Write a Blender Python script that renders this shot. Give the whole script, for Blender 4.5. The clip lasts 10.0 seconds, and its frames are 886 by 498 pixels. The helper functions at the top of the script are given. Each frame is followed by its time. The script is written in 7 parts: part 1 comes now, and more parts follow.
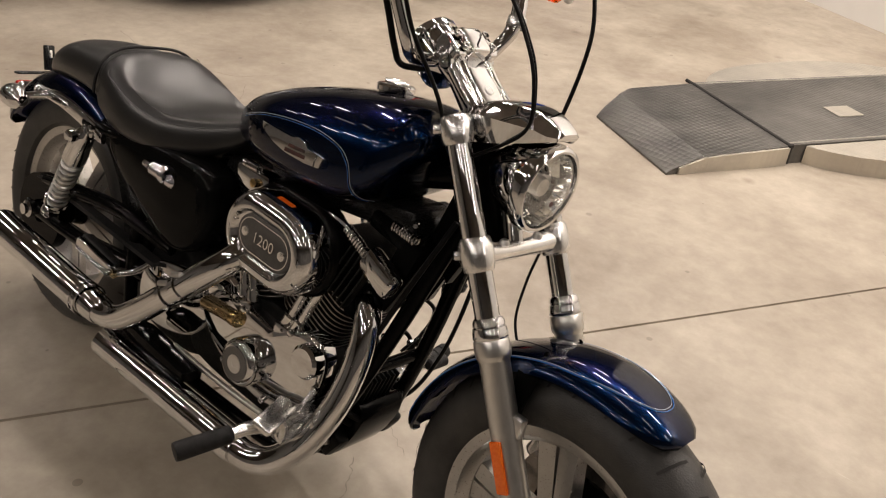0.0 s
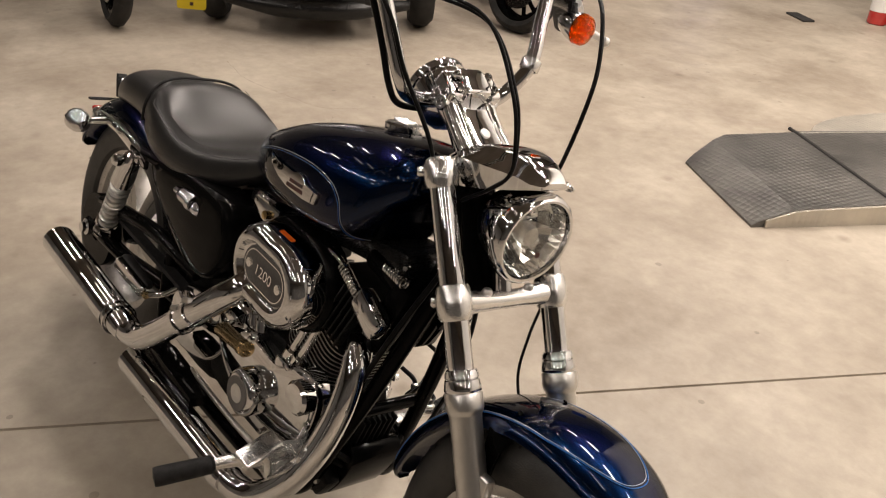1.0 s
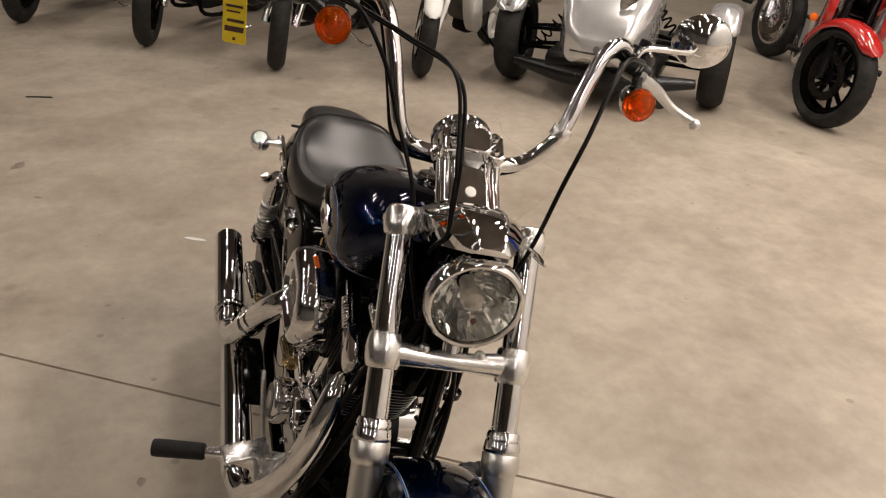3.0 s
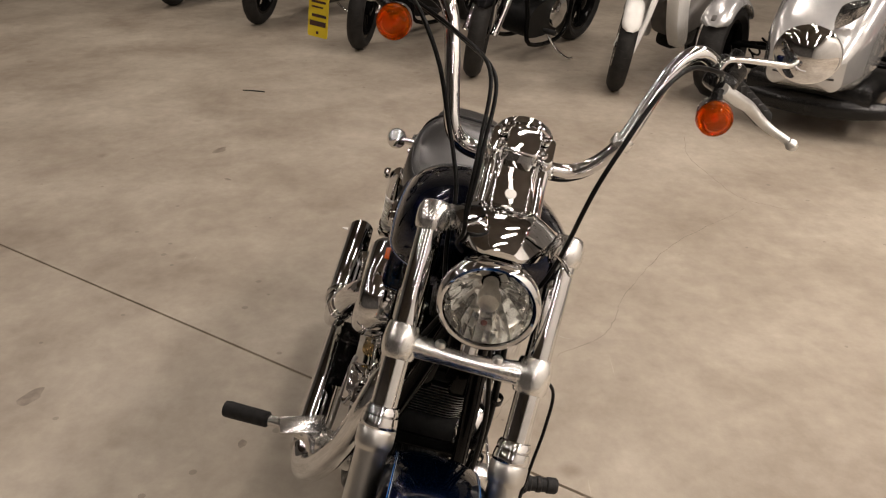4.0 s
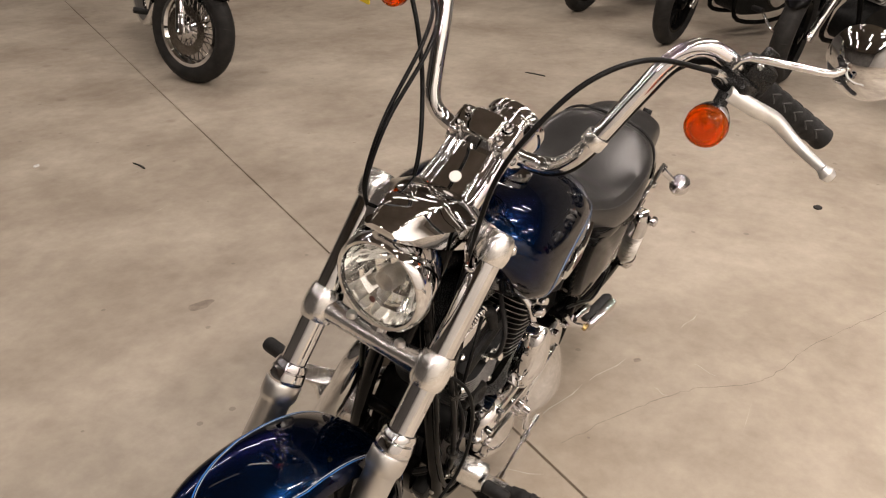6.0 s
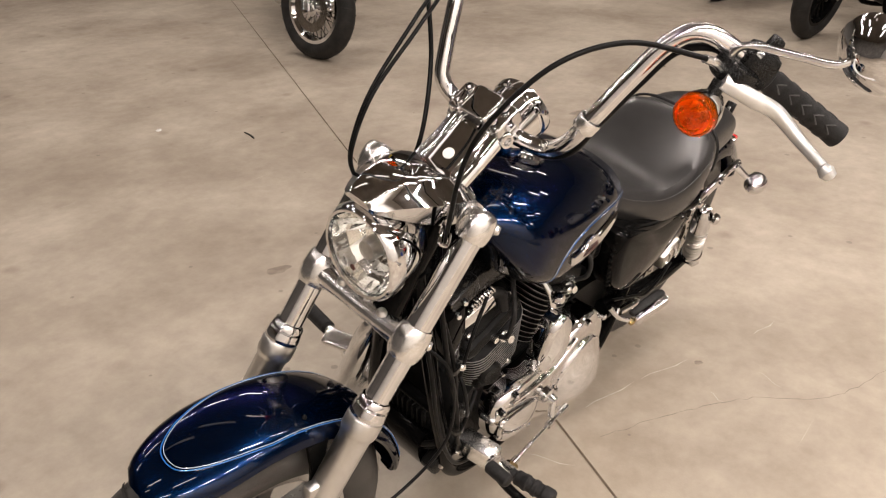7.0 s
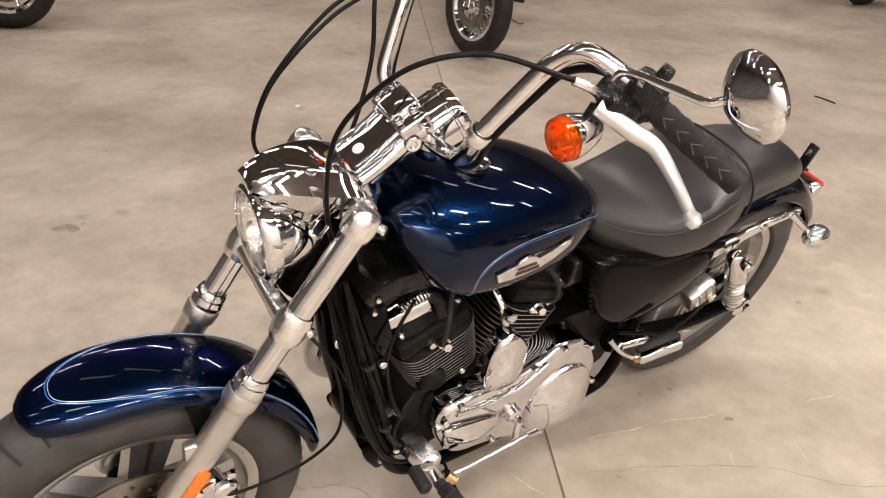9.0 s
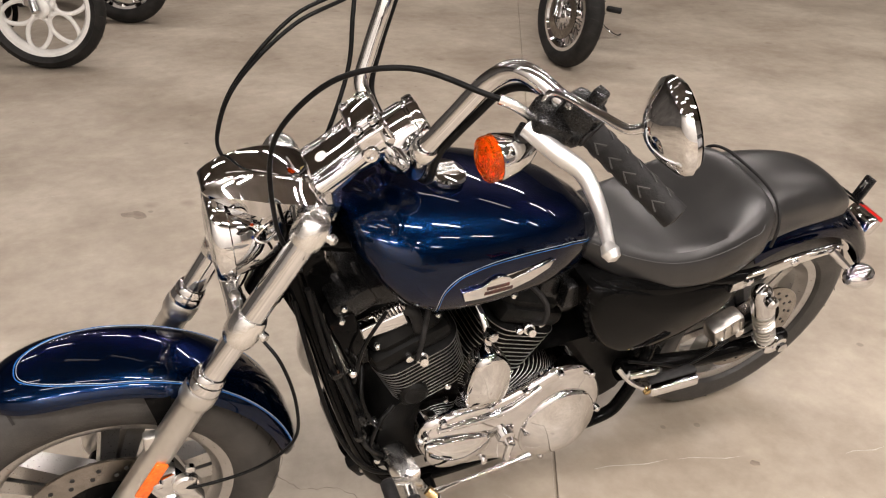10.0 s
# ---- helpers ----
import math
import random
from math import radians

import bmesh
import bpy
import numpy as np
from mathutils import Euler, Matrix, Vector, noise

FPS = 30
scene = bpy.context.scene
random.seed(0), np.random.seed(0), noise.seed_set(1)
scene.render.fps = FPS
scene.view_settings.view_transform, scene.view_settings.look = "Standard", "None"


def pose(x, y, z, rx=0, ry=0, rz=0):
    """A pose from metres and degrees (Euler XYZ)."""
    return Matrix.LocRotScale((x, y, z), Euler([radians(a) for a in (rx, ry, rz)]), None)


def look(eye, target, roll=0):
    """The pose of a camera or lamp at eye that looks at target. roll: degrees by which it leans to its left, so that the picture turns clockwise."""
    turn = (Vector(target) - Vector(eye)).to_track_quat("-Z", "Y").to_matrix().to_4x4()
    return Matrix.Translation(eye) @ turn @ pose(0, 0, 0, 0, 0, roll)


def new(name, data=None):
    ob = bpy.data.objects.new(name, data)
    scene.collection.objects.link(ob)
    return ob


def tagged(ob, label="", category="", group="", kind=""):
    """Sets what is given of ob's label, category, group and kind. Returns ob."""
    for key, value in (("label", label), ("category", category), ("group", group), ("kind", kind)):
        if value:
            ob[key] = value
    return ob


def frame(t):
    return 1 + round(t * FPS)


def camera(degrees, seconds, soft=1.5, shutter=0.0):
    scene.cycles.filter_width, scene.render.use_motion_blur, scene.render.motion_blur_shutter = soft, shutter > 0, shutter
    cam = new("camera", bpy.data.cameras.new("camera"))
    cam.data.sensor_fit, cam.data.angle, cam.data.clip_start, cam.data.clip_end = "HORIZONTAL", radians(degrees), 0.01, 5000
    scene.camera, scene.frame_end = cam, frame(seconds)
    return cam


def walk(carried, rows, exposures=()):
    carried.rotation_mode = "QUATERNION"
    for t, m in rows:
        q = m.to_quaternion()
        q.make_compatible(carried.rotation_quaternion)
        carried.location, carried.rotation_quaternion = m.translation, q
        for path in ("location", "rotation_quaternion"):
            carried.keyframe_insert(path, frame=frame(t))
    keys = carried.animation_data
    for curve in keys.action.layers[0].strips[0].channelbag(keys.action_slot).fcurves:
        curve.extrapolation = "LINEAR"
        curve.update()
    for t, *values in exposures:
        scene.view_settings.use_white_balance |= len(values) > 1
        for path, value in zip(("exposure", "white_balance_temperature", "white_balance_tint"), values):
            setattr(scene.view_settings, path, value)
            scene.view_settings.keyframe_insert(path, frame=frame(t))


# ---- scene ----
cam = camera(56.58, 10.0, soft=1.15)
PATH = [
    (0.0, (1.977, -0.866, 1.443), (0.930, 0.482, 0.400), 5.90),
    (0.5, (2.052, -0.800, 1.443), (0.905, 0.476, 0.416), 5.40),
    (1.0, (2.100, -0.676, 1.453), (0.813, 0.488, 0.459), 4.40),
    (1.5, (2.169, -0.568, 1.454), (0.746, 0.440, 0.475), 3.40),
    (2.0, (2.283, -0.440, 1.452), (0.731, 0.364, 0.480), 4.40),
    (2.2, (2.324, -0.396, 1.454), (0.739, 0.345, 0.487), 4.40),
    (3.3, (2.370, -0.080, 1.464), (0.607, 0.267, 0.585), 2.60),
    (3.5, (2.376, -0.032, 1.465), (0.594, 0.207, 0.589), 1.90),
    (4.0, (2.405, 0.124, 1.451), (0.614, 0.085, 0.561), 1.90),
    (4.5, (2.415, 0.288, 1.435), (0.673, -0.010, 0.498), 0.80),
    (5.0, (2.349, 0.444, 1.421), (0.651, -0.029, 0.476), 0.10),
    (5.2, (2.309, 0.504, 1.423), (0.627, -0.030, 0.483), 0.00),
    (6.3, (2.189, 0.787, 1.421), (0.688, -0.152, 0.489), 0.90),
    (6.5, (2.171, 0.833, 1.423), (0.718, -0.165, 0.477), 0.70),
    (7.0, (2.108, 0.910, 1.415), (0.736, -0.190, 0.464), 0.10),
    (7.5, (2.032, 0.962, 1.421), (0.708, -0.202, 0.478), 0.90),
    (8.0, (1.958, 1.008, 1.430), (0.696, -0.231, 0.497), 0.80),
    (8.5, (1.879, 1.098, 1.425), (0.720, -0.238, 0.491), 2.00),
    (9.0, (1.783, 1.210, 1.418), (0.747, -0.210, 0.464), 2.10),
    (9.5, (1.671, 1.264, 1.414), (0.760, -0.237, 0.457), 1.70),
    (10.0, (1.569, 1.305, 1.427), (0.762, -0.259, 0.476), 1.90),
]
walk(cam, [(t, look(eye, target, roll)) for t, eye, target, roll in PATH], exposures=[(0.0, -0.30, 6560, 11), (1.5, -0.19, 6600, 11), (3.5, -0.38, 6580, 11), (5.0, -0.28, 6600, 13), (6.5, 0.06, 6480, 13), (7.5, 0.23, 6400, 13), (8.5, 0.37, 6330, 13), (9.0, 0.32, 6300, 13), (10.0, 0.25, 6250, 12)])

# ---- light ----
world = bpy.data.worlds.new("world")
scene.world = world
world.use_nodes = True
world.node_tree.nodes["Background"].inputs[0].default_value = (1.0, 0.94, 0.86, 1)
world.node_tree.nodes["Background"].inputs[1].default_value = 0.006

# the building's axes are turned against the motorcycle's by 30 degrees
U = Vector((0.5, 0.866025, 0))   # along the floor joint
V = Vector((0.866025, -0.5, 0))


def uv(u, v, z=0.0):
    return U * u + V * v + Vector((0, 0, z))


CEILING = 4.6
GLOW = {-4.2: (40, 86, 62, 70), -1.4: (36, 6, 1, 26), 1.4: (52, 112, 18, 12), 4.0: (96, 186, 166, 60)}
LAMPS = [(u + (-0.45 if k % 2 else 0.45) + 0.25 * side, v + 0.72 * side, GLOW[u][k] / 2) for u in GLOW for k, v in enumerate((-4.6, -1.5, 1.6, 4.7)) for side in (-1, 1)]
for u, v, power in LAMPS:
    data = bpy.data.lights.new("tube_light", "AREA")
    data.shape, data.size, data.size_y = "RECTANGLE", 1.2, 0.09
    data.energy, data.color = power, (1.0, 0.897, 0.81)
    lamp = new("tube_light", data)
    p = uv(u, v, CEILING - 0.33)
    lamp.matrix_world = pose(p.x, p.y, p.z, 0, 0, -30)


# ---- materials ----
def material(name):
    mat = bpy.data.materials.new(name)
    mat.use_nodes = True
    nodes, links = mat.node_tree.nodes, mat.node_tree.links
    return mat, nodes, links, nodes["Principled BSDF"]


def add(nodes, kind, **values):
    node = nodes.new(kind)
    for key, value in values.items():
        node.inputs[key.replace("_", " ")].default_value = value
    return node


def varied(name, low, high, rough=(0.4, 0.6), metallic=0.0, scale=40.0, bump=0.0, bump_scale=300.0, coat=0.0, specular=0.5):
    """A surface whose colour wanders between two tones, with grain and relief."""
    mat, nodes, links, shader = material(name)
    coords = nodes.new("ShaderNodeTexCoord")
    big = add(nodes, "ShaderNodeTexNoise", Scale=scale, Detail=5.0, Roughness=0.6)
    fine = add(nodes, "ShaderNodeTexNoise", Scale=bump_scale, Detail=3.0)
    for n in (big, fine):
        links.new(coords.outputs["Object"], n.inputs["Vector"])
    ramp = nodes.new("ShaderNodeValToRGB")
    ramp.color_ramp.elements[0].position, ramp.color_ramp.elements[1].position = 0.35, 0.68
    ramp.color_ramp.elements[0].color, ramp.color_ramp.elements[1].color = (*low, 1), (*high, 1)
    links.new(big.outputs["Fac"], ramp.inputs["Fac"])
    links.new(ramp.outputs["Color"], shader.inputs["Base Color"])
    spread = add(nodes, "ShaderNodeMapRange")
    spread.inputs["To Min"].default_value, spread.inputs["To Max"].default_value = rough
    links.new(fine.outputs["Fac"], spread.inputs["Value"])
    links.new(spread.outputs["Result"], shader.inputs["Roughness"])
    shader.inputs["Metallic"].default_value = metallic
    shader.inputs["Coat Weight"].default_value = coat
    shader.inputs["Coat Roughness"].default_value = 0.03
    shader.inputs["Specular IOR Level"].default_value = specular
    if bump:
        b = add(nodes, "ShaderNodeBump", Strength=bump, Distance=0.002)
        links.new(fine.outputs["Fac"], b.inputs["Height"])
        links.new(b.outputs["Normal"], shader.inputs["Normal"])
    return mat


CHROME = varied("chrome", (0.68, 0.68, 0.685), (0.76, 0.76, 0.765), (0.02, 0.045), 1.0, 25)
ALU = varied("polished_aluminium", (0.80, 0.80, 0.79), (0.90, 0.90, 0.89), (0.16, 0.28), 1.0, 30, 0.22, 170)
MIRROR = varied("lamp_mirror", (0.86, 0.86, 0.84), (0.93, 0.93, 0.91), (0.05, 0.12), 1.0, 25)
SATIN = varied("satin_aluminium", (0.62, 0.61, 0.59), (0.72, 0.71, 0.69), (0.26, 0.38), 1.0, 20, 0.05, 400)
LEVER = varied("blasted_aluminium", (0.66, 0.66, 0.65), (0.76, 0.76, 0.75), (0.36, 0.48), 0.9, 30, 0.08, 400)
RIM = varied("cast_wheel_silver", (0.42, 0.41, 0.395), (0.50, 0.49, 0.475), (0.24, 0.34), 0.95, 20)
STEEL = varied("zinc_steel", (0.45, 0.43, 0.40), (0.62, 0.60, 0.56), (0.25, 0.45), 1.0, 60, 0.1, 300)
BRASS = varied("yellow_zinc", (0.55, 0.38, 0.16), (0.72, 0.55, 0.30), (0.15, 0.3), 1.0, 40, 0.1, 200)
BLACK = varied("black_gloss_paint", (0.002, 0.002, 0.002), (0.004, 0.004, 0.004), (0.04, 0.08), 0.0, 12, 0.0, 300, 0.0, 0.06)
WRINKLE = varied("black_wrinkle_paint", (0.003, 0.003, 0.003), (0.008, 0.008, 0.0075), (0.36, 0.50), 0.0, 60, 0.35, 700, 0.0, 0.12)
PLASTIC = varied("black_plastic", (0.004, 0.004, 0.004), (0.010, 0.010, 0.010), (0.20, 0.34), 0.0, 50, 0.1, 500, 0.0, 0.30)
RUBBER = varied("black_rubber", (0.008, 0.008, 0.008), (0.020, 0.019, 0.019), (0.5, 0.7), 0.0, 60, 0.3, 400, 0.0, 0.25)
WORN = varied("worn_rubber", (0.035, 0.035, 0.034), (0.06, 0.06, 0.058), (0.4, 0.6), 0.0, 60)
CABLE = varied("black_cable_sheath", (0.004, 0.004, 0.004), (0.008, 0.008, 0.008), (0.24, 0.36), 0.0, 60, 0.0, 400, 0.0, 0.09)
DISC = varied("brake_disc_steel", (0.24, 0.22, 0.20), (0.36, 0.335, 0.31), (0.14, 0.28), 1.0, 30)
# a darker, duller tyre rubber than TYRE, for the parked vehicles
PARKED_TYRE = varied("darker_tyre_rubber", (0.008, 0.0077, 0.0073), (0.022, 0.0205, 0.019), (0.55, 0.75), 0.0, 14, 0.3, 350, 0.0, 0.25)
TYRE = varied("tyre_rubber", (0.022, 0.0208, 0.0195), (0.048, 0.045, 0.041), (0.42, 0.60), 0.0, 14, 0.3, 350, 0.0, 0.45)
SEAT = varied("black_vinyl", (0.013, 0.0128, 0.0128), (0.024, 0.0235, 0.023), (0.27, 0.35), 0.0, 7, 0.10, 900)
THREAD = varied("grey_thread", (0.05, 0.05, 0.05), (0.10, 0.10, 0.10), (0.6, 0.8), 0.0, 200)
STRIPE_BLUE = varied("bright_blue_stripe", (0.015, 0.10, 0.34), (0.02, 0.13, 0.40), (0.1, 0.15), 0.0, 30, 0, 300, 1.0)
STRIPE_SILVER = varied("silver_stripe", (0.35, 0.42, 0.52), (0.45, 0.52, 0.6), (0.1, 0.15), 0.2, 30, 0, 300, 1.0)
ORANGE = varied("orange_reflector", (0.85, 0.13, 0.01), (0.95, 0.2, 0.02), (0.1, 0.25), 0.0, 150, 0.4, 260)
RED = varied("red_paint", (0.35, 0.01, 0.01), (0.42, 0.02, 0.015), (0.12, 0.2), 0.0, 10, 0, 300, 1.0)
YELLOW = varied("yellow_card", (0.78, 0.58, 0.02), (0.85, 0.66, 0.03), (0.5, 0.7), 0.0, 20)
INK = varied("dark_ink", (0.03, 0.02, 0.02), (0.10, 0.03, 0.02), (0.6, 0.8), 0.0, 60)
SILVER = varied("silver_paint", (0.50, 0.50, 0.50), (0.57, 0.57, 0.56), (0.18, 0.28), 0.6, 12, 0, 300, 1.0)
WHITE = varied("white_paint", (0.70, 0.69, 0.66), (0.80, 0.79, 0.76), (0.2, 0.35), 0.0, 8, 0, 300, 0.5)
WALL = varied("white_wall_paint", (0.72, 0.70, 0.66), (0.80, 0.78, 0.74), (0.6, 0.8), 0.0, 1.2, 0.1, 120)
DECK = varied("deck_coating", (0.055, 0.052, 0.048), (0.12, 0.11, 0.10), (0.35, 0.6), 0.0, 5, 0.2, 150)
# for unseen walls; greyer than WALL to lower bounced light and deepen shadows
UNSEEN_GREY_WALL = varied("unseen_grey_wall", (0.44, 0.43, 0.405), (0.54, 0.53, 0.50), (0.6, 0.8), 0.0, 1.2, 0.1, 120)
# for an unseen wall; dark only so that chrome mirrors something dark
UNSEEN_DARK_WALL = varied("unseen_dark_wall", (0.10, 0.095, 0.09), (0.17, 0.16, 0.15), (0.5, 0.7), 0.0, 1.2, 0.1, 120)
CEIL = varied("ceiling_paint", (0.115, 0.098, 0.082), (0.155, 0.135, 0.115), (0.7, 0.9), 0.0, 0.8)
DARK = varied("dark_gap", (0.012, 0.011, 0.01), (0.02, 0.018, 0.016), (0.8, 0.9), 0.0, 30)


def blue_paint():
    mat, nodes, links, shader = material("midnight_blue_metallic_paint")
    coords = nodes.new("ShaderNodeTexCoord")
    flake = add(nodes, "ShaderNodeTexVoronoi", Scale=1600.0)
    links.new(coords.outputs["Object"], flake.inputs["Vector"])
    ramp = nodes.new("ShaderNodeValToRGB")
    ramp.color_ramp.elements[0].color = (0.0004, 0.0017, 0.008, 1)
    ramp.color_ramp.elements[1].color = (0.0006, 0.0125, 0.052, 1)
    links.new(flake.outputs["Color"], ramp.inputs["Fac"])
    links.new(ramp.outputs["Color"], shader.inputs["Base Color"])
    shader.inputs["Metallic"].default_value = 0.9
    shader.inputs["Roughness"].default_value = 0.25
    shader.inputs["Coat Weight"].default_value = 1.0
    shader.inputs["Coat Roughness"].default_value = 0.02
    shader.inputs["Coat IOR"].default_value = 1.33
    shader.inputs["Specular Tint"].default_value = (0.01, 0.09, 0.26, 1)
    b = add(nodes, "ShaderNodeBump", Strength=0.08, Distance=0.0005)
    links.new(flake.outputs["Distance"], b.inputs["Height"])
    links.new(b.outputs["Normal"], shader.inputs["Normal"])
    return mat


BLUE = blue_paint()


def clear_glass():
    mat, nodes, links, shader = material("clear_lens")
    shader.inputs["Base Color"].default_value = (0.96, 0.97, 0.97, 1)
    shader.inputs["Transmission Weight"].default_value = 1.0
    shader.inputs["Roughness"].default_value = 0.02
    shader.inputs["IOR"].default_value = 1.3
    return mat


def amber_lens():
    mat, nodes, links, shader = material("amber_lens")
    coords = nodes.new("ShaderNodeTexCoord")
    cells = add(nodes, "ShaderNodeTexVoronoi", Scale=150.0)
    links.new(coords.outputs["Object"], cells.inputs["Vector"])
    ramp = nodes.new("ShaderNodeValToRGB")
    ramp.color_ramp.elements[0].color, ramp.color_ramp.elements[1].color = (1.0, 0.30, 0.008, 1), (1.0, 0.19, 0.004, 1)
    links.new(cells.outputs["Distance"], ramp.inputs["Fac"])
    links.new(ramp.outputs["Color"], shader.inputs["Base Color"])
    b = add(nodes, "ShaderNodeBump", Strength=0.25, Distance=0.001)
    links.new(cells.outputs["Distance"], b.inputs["Height"])
    links.new(b.outputs["Normal"], shader.inputs["Normal"])
    shader.inputs["Transmission Weight"].default_value = 0.93
    shader.inputs["IOR"].default_value = 1.35
    shader.inputs["Roughness"].default_value = 0.03
    return mat


GLASS, AMBER = clear_glass(), amber_lens()


def concrete():
    mat, nodes, links, shader = material("polished_concrete")
    coords = nodes.new("ShaderNodeTexCoord")
    cloud = add(nodes, "ShaderNodeTexNoise", Scale=1.3, Detail=8.0, Roughness=0.66, Distortion=0.1)
    mid = add(nodes, "ShaderNodeTexNoise", Scale=13.0, Detail=9.0, Roughness=0.66, Distortion=0.1)
    grain = add(nodes, "ShaderNodeTexNoise", Scale=180.0, Detail=3.0)
    spots = add(nodes, "ShaderNodeTexVoronoi", Scale=2.6)
    wear = add(nodes, "ShaderNodeTexNoise", Scale=2.3, Detail=10.0, Roughness=0.75, Distortion=1.2)
    for n in (cloud, mid, grain, spots, wear):
        links.new(coords.outputs["Object"], n.inputs["Vector"])
    base = nodes.new("ShaderNodeValToRGB")
    base.color_ramp.elements[0].position, base.color_ramp.elements[1].position = 0.32, 0.70
    base.color_ramp.elements[0].color = (0.255, 0.212, 0.166, 1)
    base.color_ramp.elements[1].color = (0.465, 0.416, 0.342, 1)
    links.new(cloud.outputs["Fac"], base.inputs["Fac"])
    tone = nodes.new("ShaderNodeValToRGB")
    tone.color_ramp.elements[0].position, tone.color_ramp.elements[1].position = 0.30, 0.70
    tone.color_ramp.elements[0].color, tone.color_ramp.elements[1].color = (0.85, 0.835, 0.82, 1), (1.07, 1.07, 1.065, 1)
    links.new(mid.outputs["Fac"], tone.inputs["Fac"])
    mix = nodes.new("ShaderNodeMixRGB")
    mix.blend_type = "MULTIPLY"
    mix.inputs["Fac"].default_value = 1.0
    links.new(base.outputs["Color"], mix.inputs["Color1"])
    links.new(tone.outputs["Color"], mix.inputs["Color2"])
    stain = nodes.new("ShaderNodeValToRGB")
    stain.color_ramp.elements[0].position, stain.color_ramp.elements[1].position = 0.03, 0.10
    stain.color_ramp.elements[0].color, stain.color_ramp.elements[1].color = (0.62, 0.58, 0.55, 1), (1, 1, 1, 1)
    links.new(spots.outputs["Distance"], stain.inputs["Fac"])
    mix2 = nodes.new("ShaderNodeMixRGB")
    mix2.blend_type = "MULTIPLY"
    mix2.inputs["Fac"].default_value = 0.7
    links.new(mix.outputs["Color"], mix2.inputs["Color1"])
    links.new(stain.outputs["Color"], mix2.inputs["Color2"])
    # small dark specks in some places, and pale scuffs
    speck = add(nodes, "ShaderNodeTexVoronoi", Scale=11.0)
    links.new(coords.outputs["Object"], speck.inputs["Vector"])
    pick = add(nodes, "ShaderNodeSeparateColor")
    links.new(speck.outputs["Color"], pick.inputs["Color"])
    size = add(nodes, "ShaderNodeMapRange")
    size.inputs["From Min"].default_value, size.inputs["From Max"].default_value = 0.70, 1.0
    size.inputs["To Min"].default_value, size.inputs["To Max"].default_value = 0.0, 0.13
    links.new(pick.outputs["Red"], size.inputs["Value"])
    inside = nodes.new("ShaderNodeMath")
    inside.operation = "LESS_THAN"
    links.new(speck.outputs["Distance"], inside.inputs[0])
    links.new(size.outputs["Result"], inside.inputs[1])
    dim = nodes.new("ShaderNodeMath")
    dim.operation = "MULTIPLY"
    dim.inputs[1].default_value = 0.45
    links.new(inside.outputs["Value"], dim.inputs[0])
    mix3 = nodes.new("ShaderNodeMixRGB")
    mix3.inputs["Color2"].default_value = (0.12, 0.10, 0.08, 1)
    links.new(dim.outputs["Value"], mix3.inputs["Fac"])
    links.new(mix2.outputs["Color"], mix3.inputs["Color1"])
    last = mix3
    for angle, seed in ((28, 3.0), (-50, 9.0)):
        way = nodes.new("ShaderNodeMapping")
        way.inputs["Rotation"].default_value = (0, 0, radians(angle))
        way.inputs["Scale"].default_value = (0.9, 26.0, 1.0)
        way.inputs["Location"].default_value = (seed, seed, 0)
        links.new(coords.outputs["Object"], way.inputs["Vector"])
        line = add(nodes, "ShaderNodeTexNoise", Scale=1.6, Detail=4.0, Roughness=0.6)
        links.new(way.outputs["Vector"], line.inputs["Vector"])
        thin = nodes.new("ShaderNodeValToRGB")
        thin.color_ramp.elements[0].position, thin.color_ramp.elements[1].position = 0.72, 0.78
        thin.color_ramp.elements[0].color, thin.color_ramp.elements[1].color = (0, 0, 0, 1), (0.5, 0.5, 0.5, 1)
        links.new(line.outputs["Fac"], thin.inputs["Fac"])
        scuff = nodes.new("ShaderNodeMixRGB")
        scuff.inputs["Color2"].default_value = (0.62, 0.56, 0.48, 1)
        links.new(thin.outputs["Color"], scuff.inputs["Fac"])
        links.new(last.outputs["Color"], scuff.inputs["Color1"])
        last = scuff
    links.new(last.outputs["Color"], shader.inputs["Base Color"])
    gloss = add(nodes, "ShaderNodeMapRange")
    gloss.inputs["From Min"].default_value, gloss.inputs["From Max"].default_value = 0.3, 0.7
    gloss.inputs["To Min"].default_value, gloss.inputs["To Max"].default_value = 0.30, 0.58
    links.new(wear.outputs["Fac"], gloss.inputs["Value"])
    links.new(gloss.outputs["Result"], shader.inputs["Roughness"])
    b = add(nodes, "ShaderNodeBump", Strength=0.12, Distance=0.002)
    links.new(grain.outputs["Fac"], b.inputs["Height"])
    links.new(b.outputs["Normal"], shader.inputs["Normal"])
    return mat


CONCRETE = concrete()


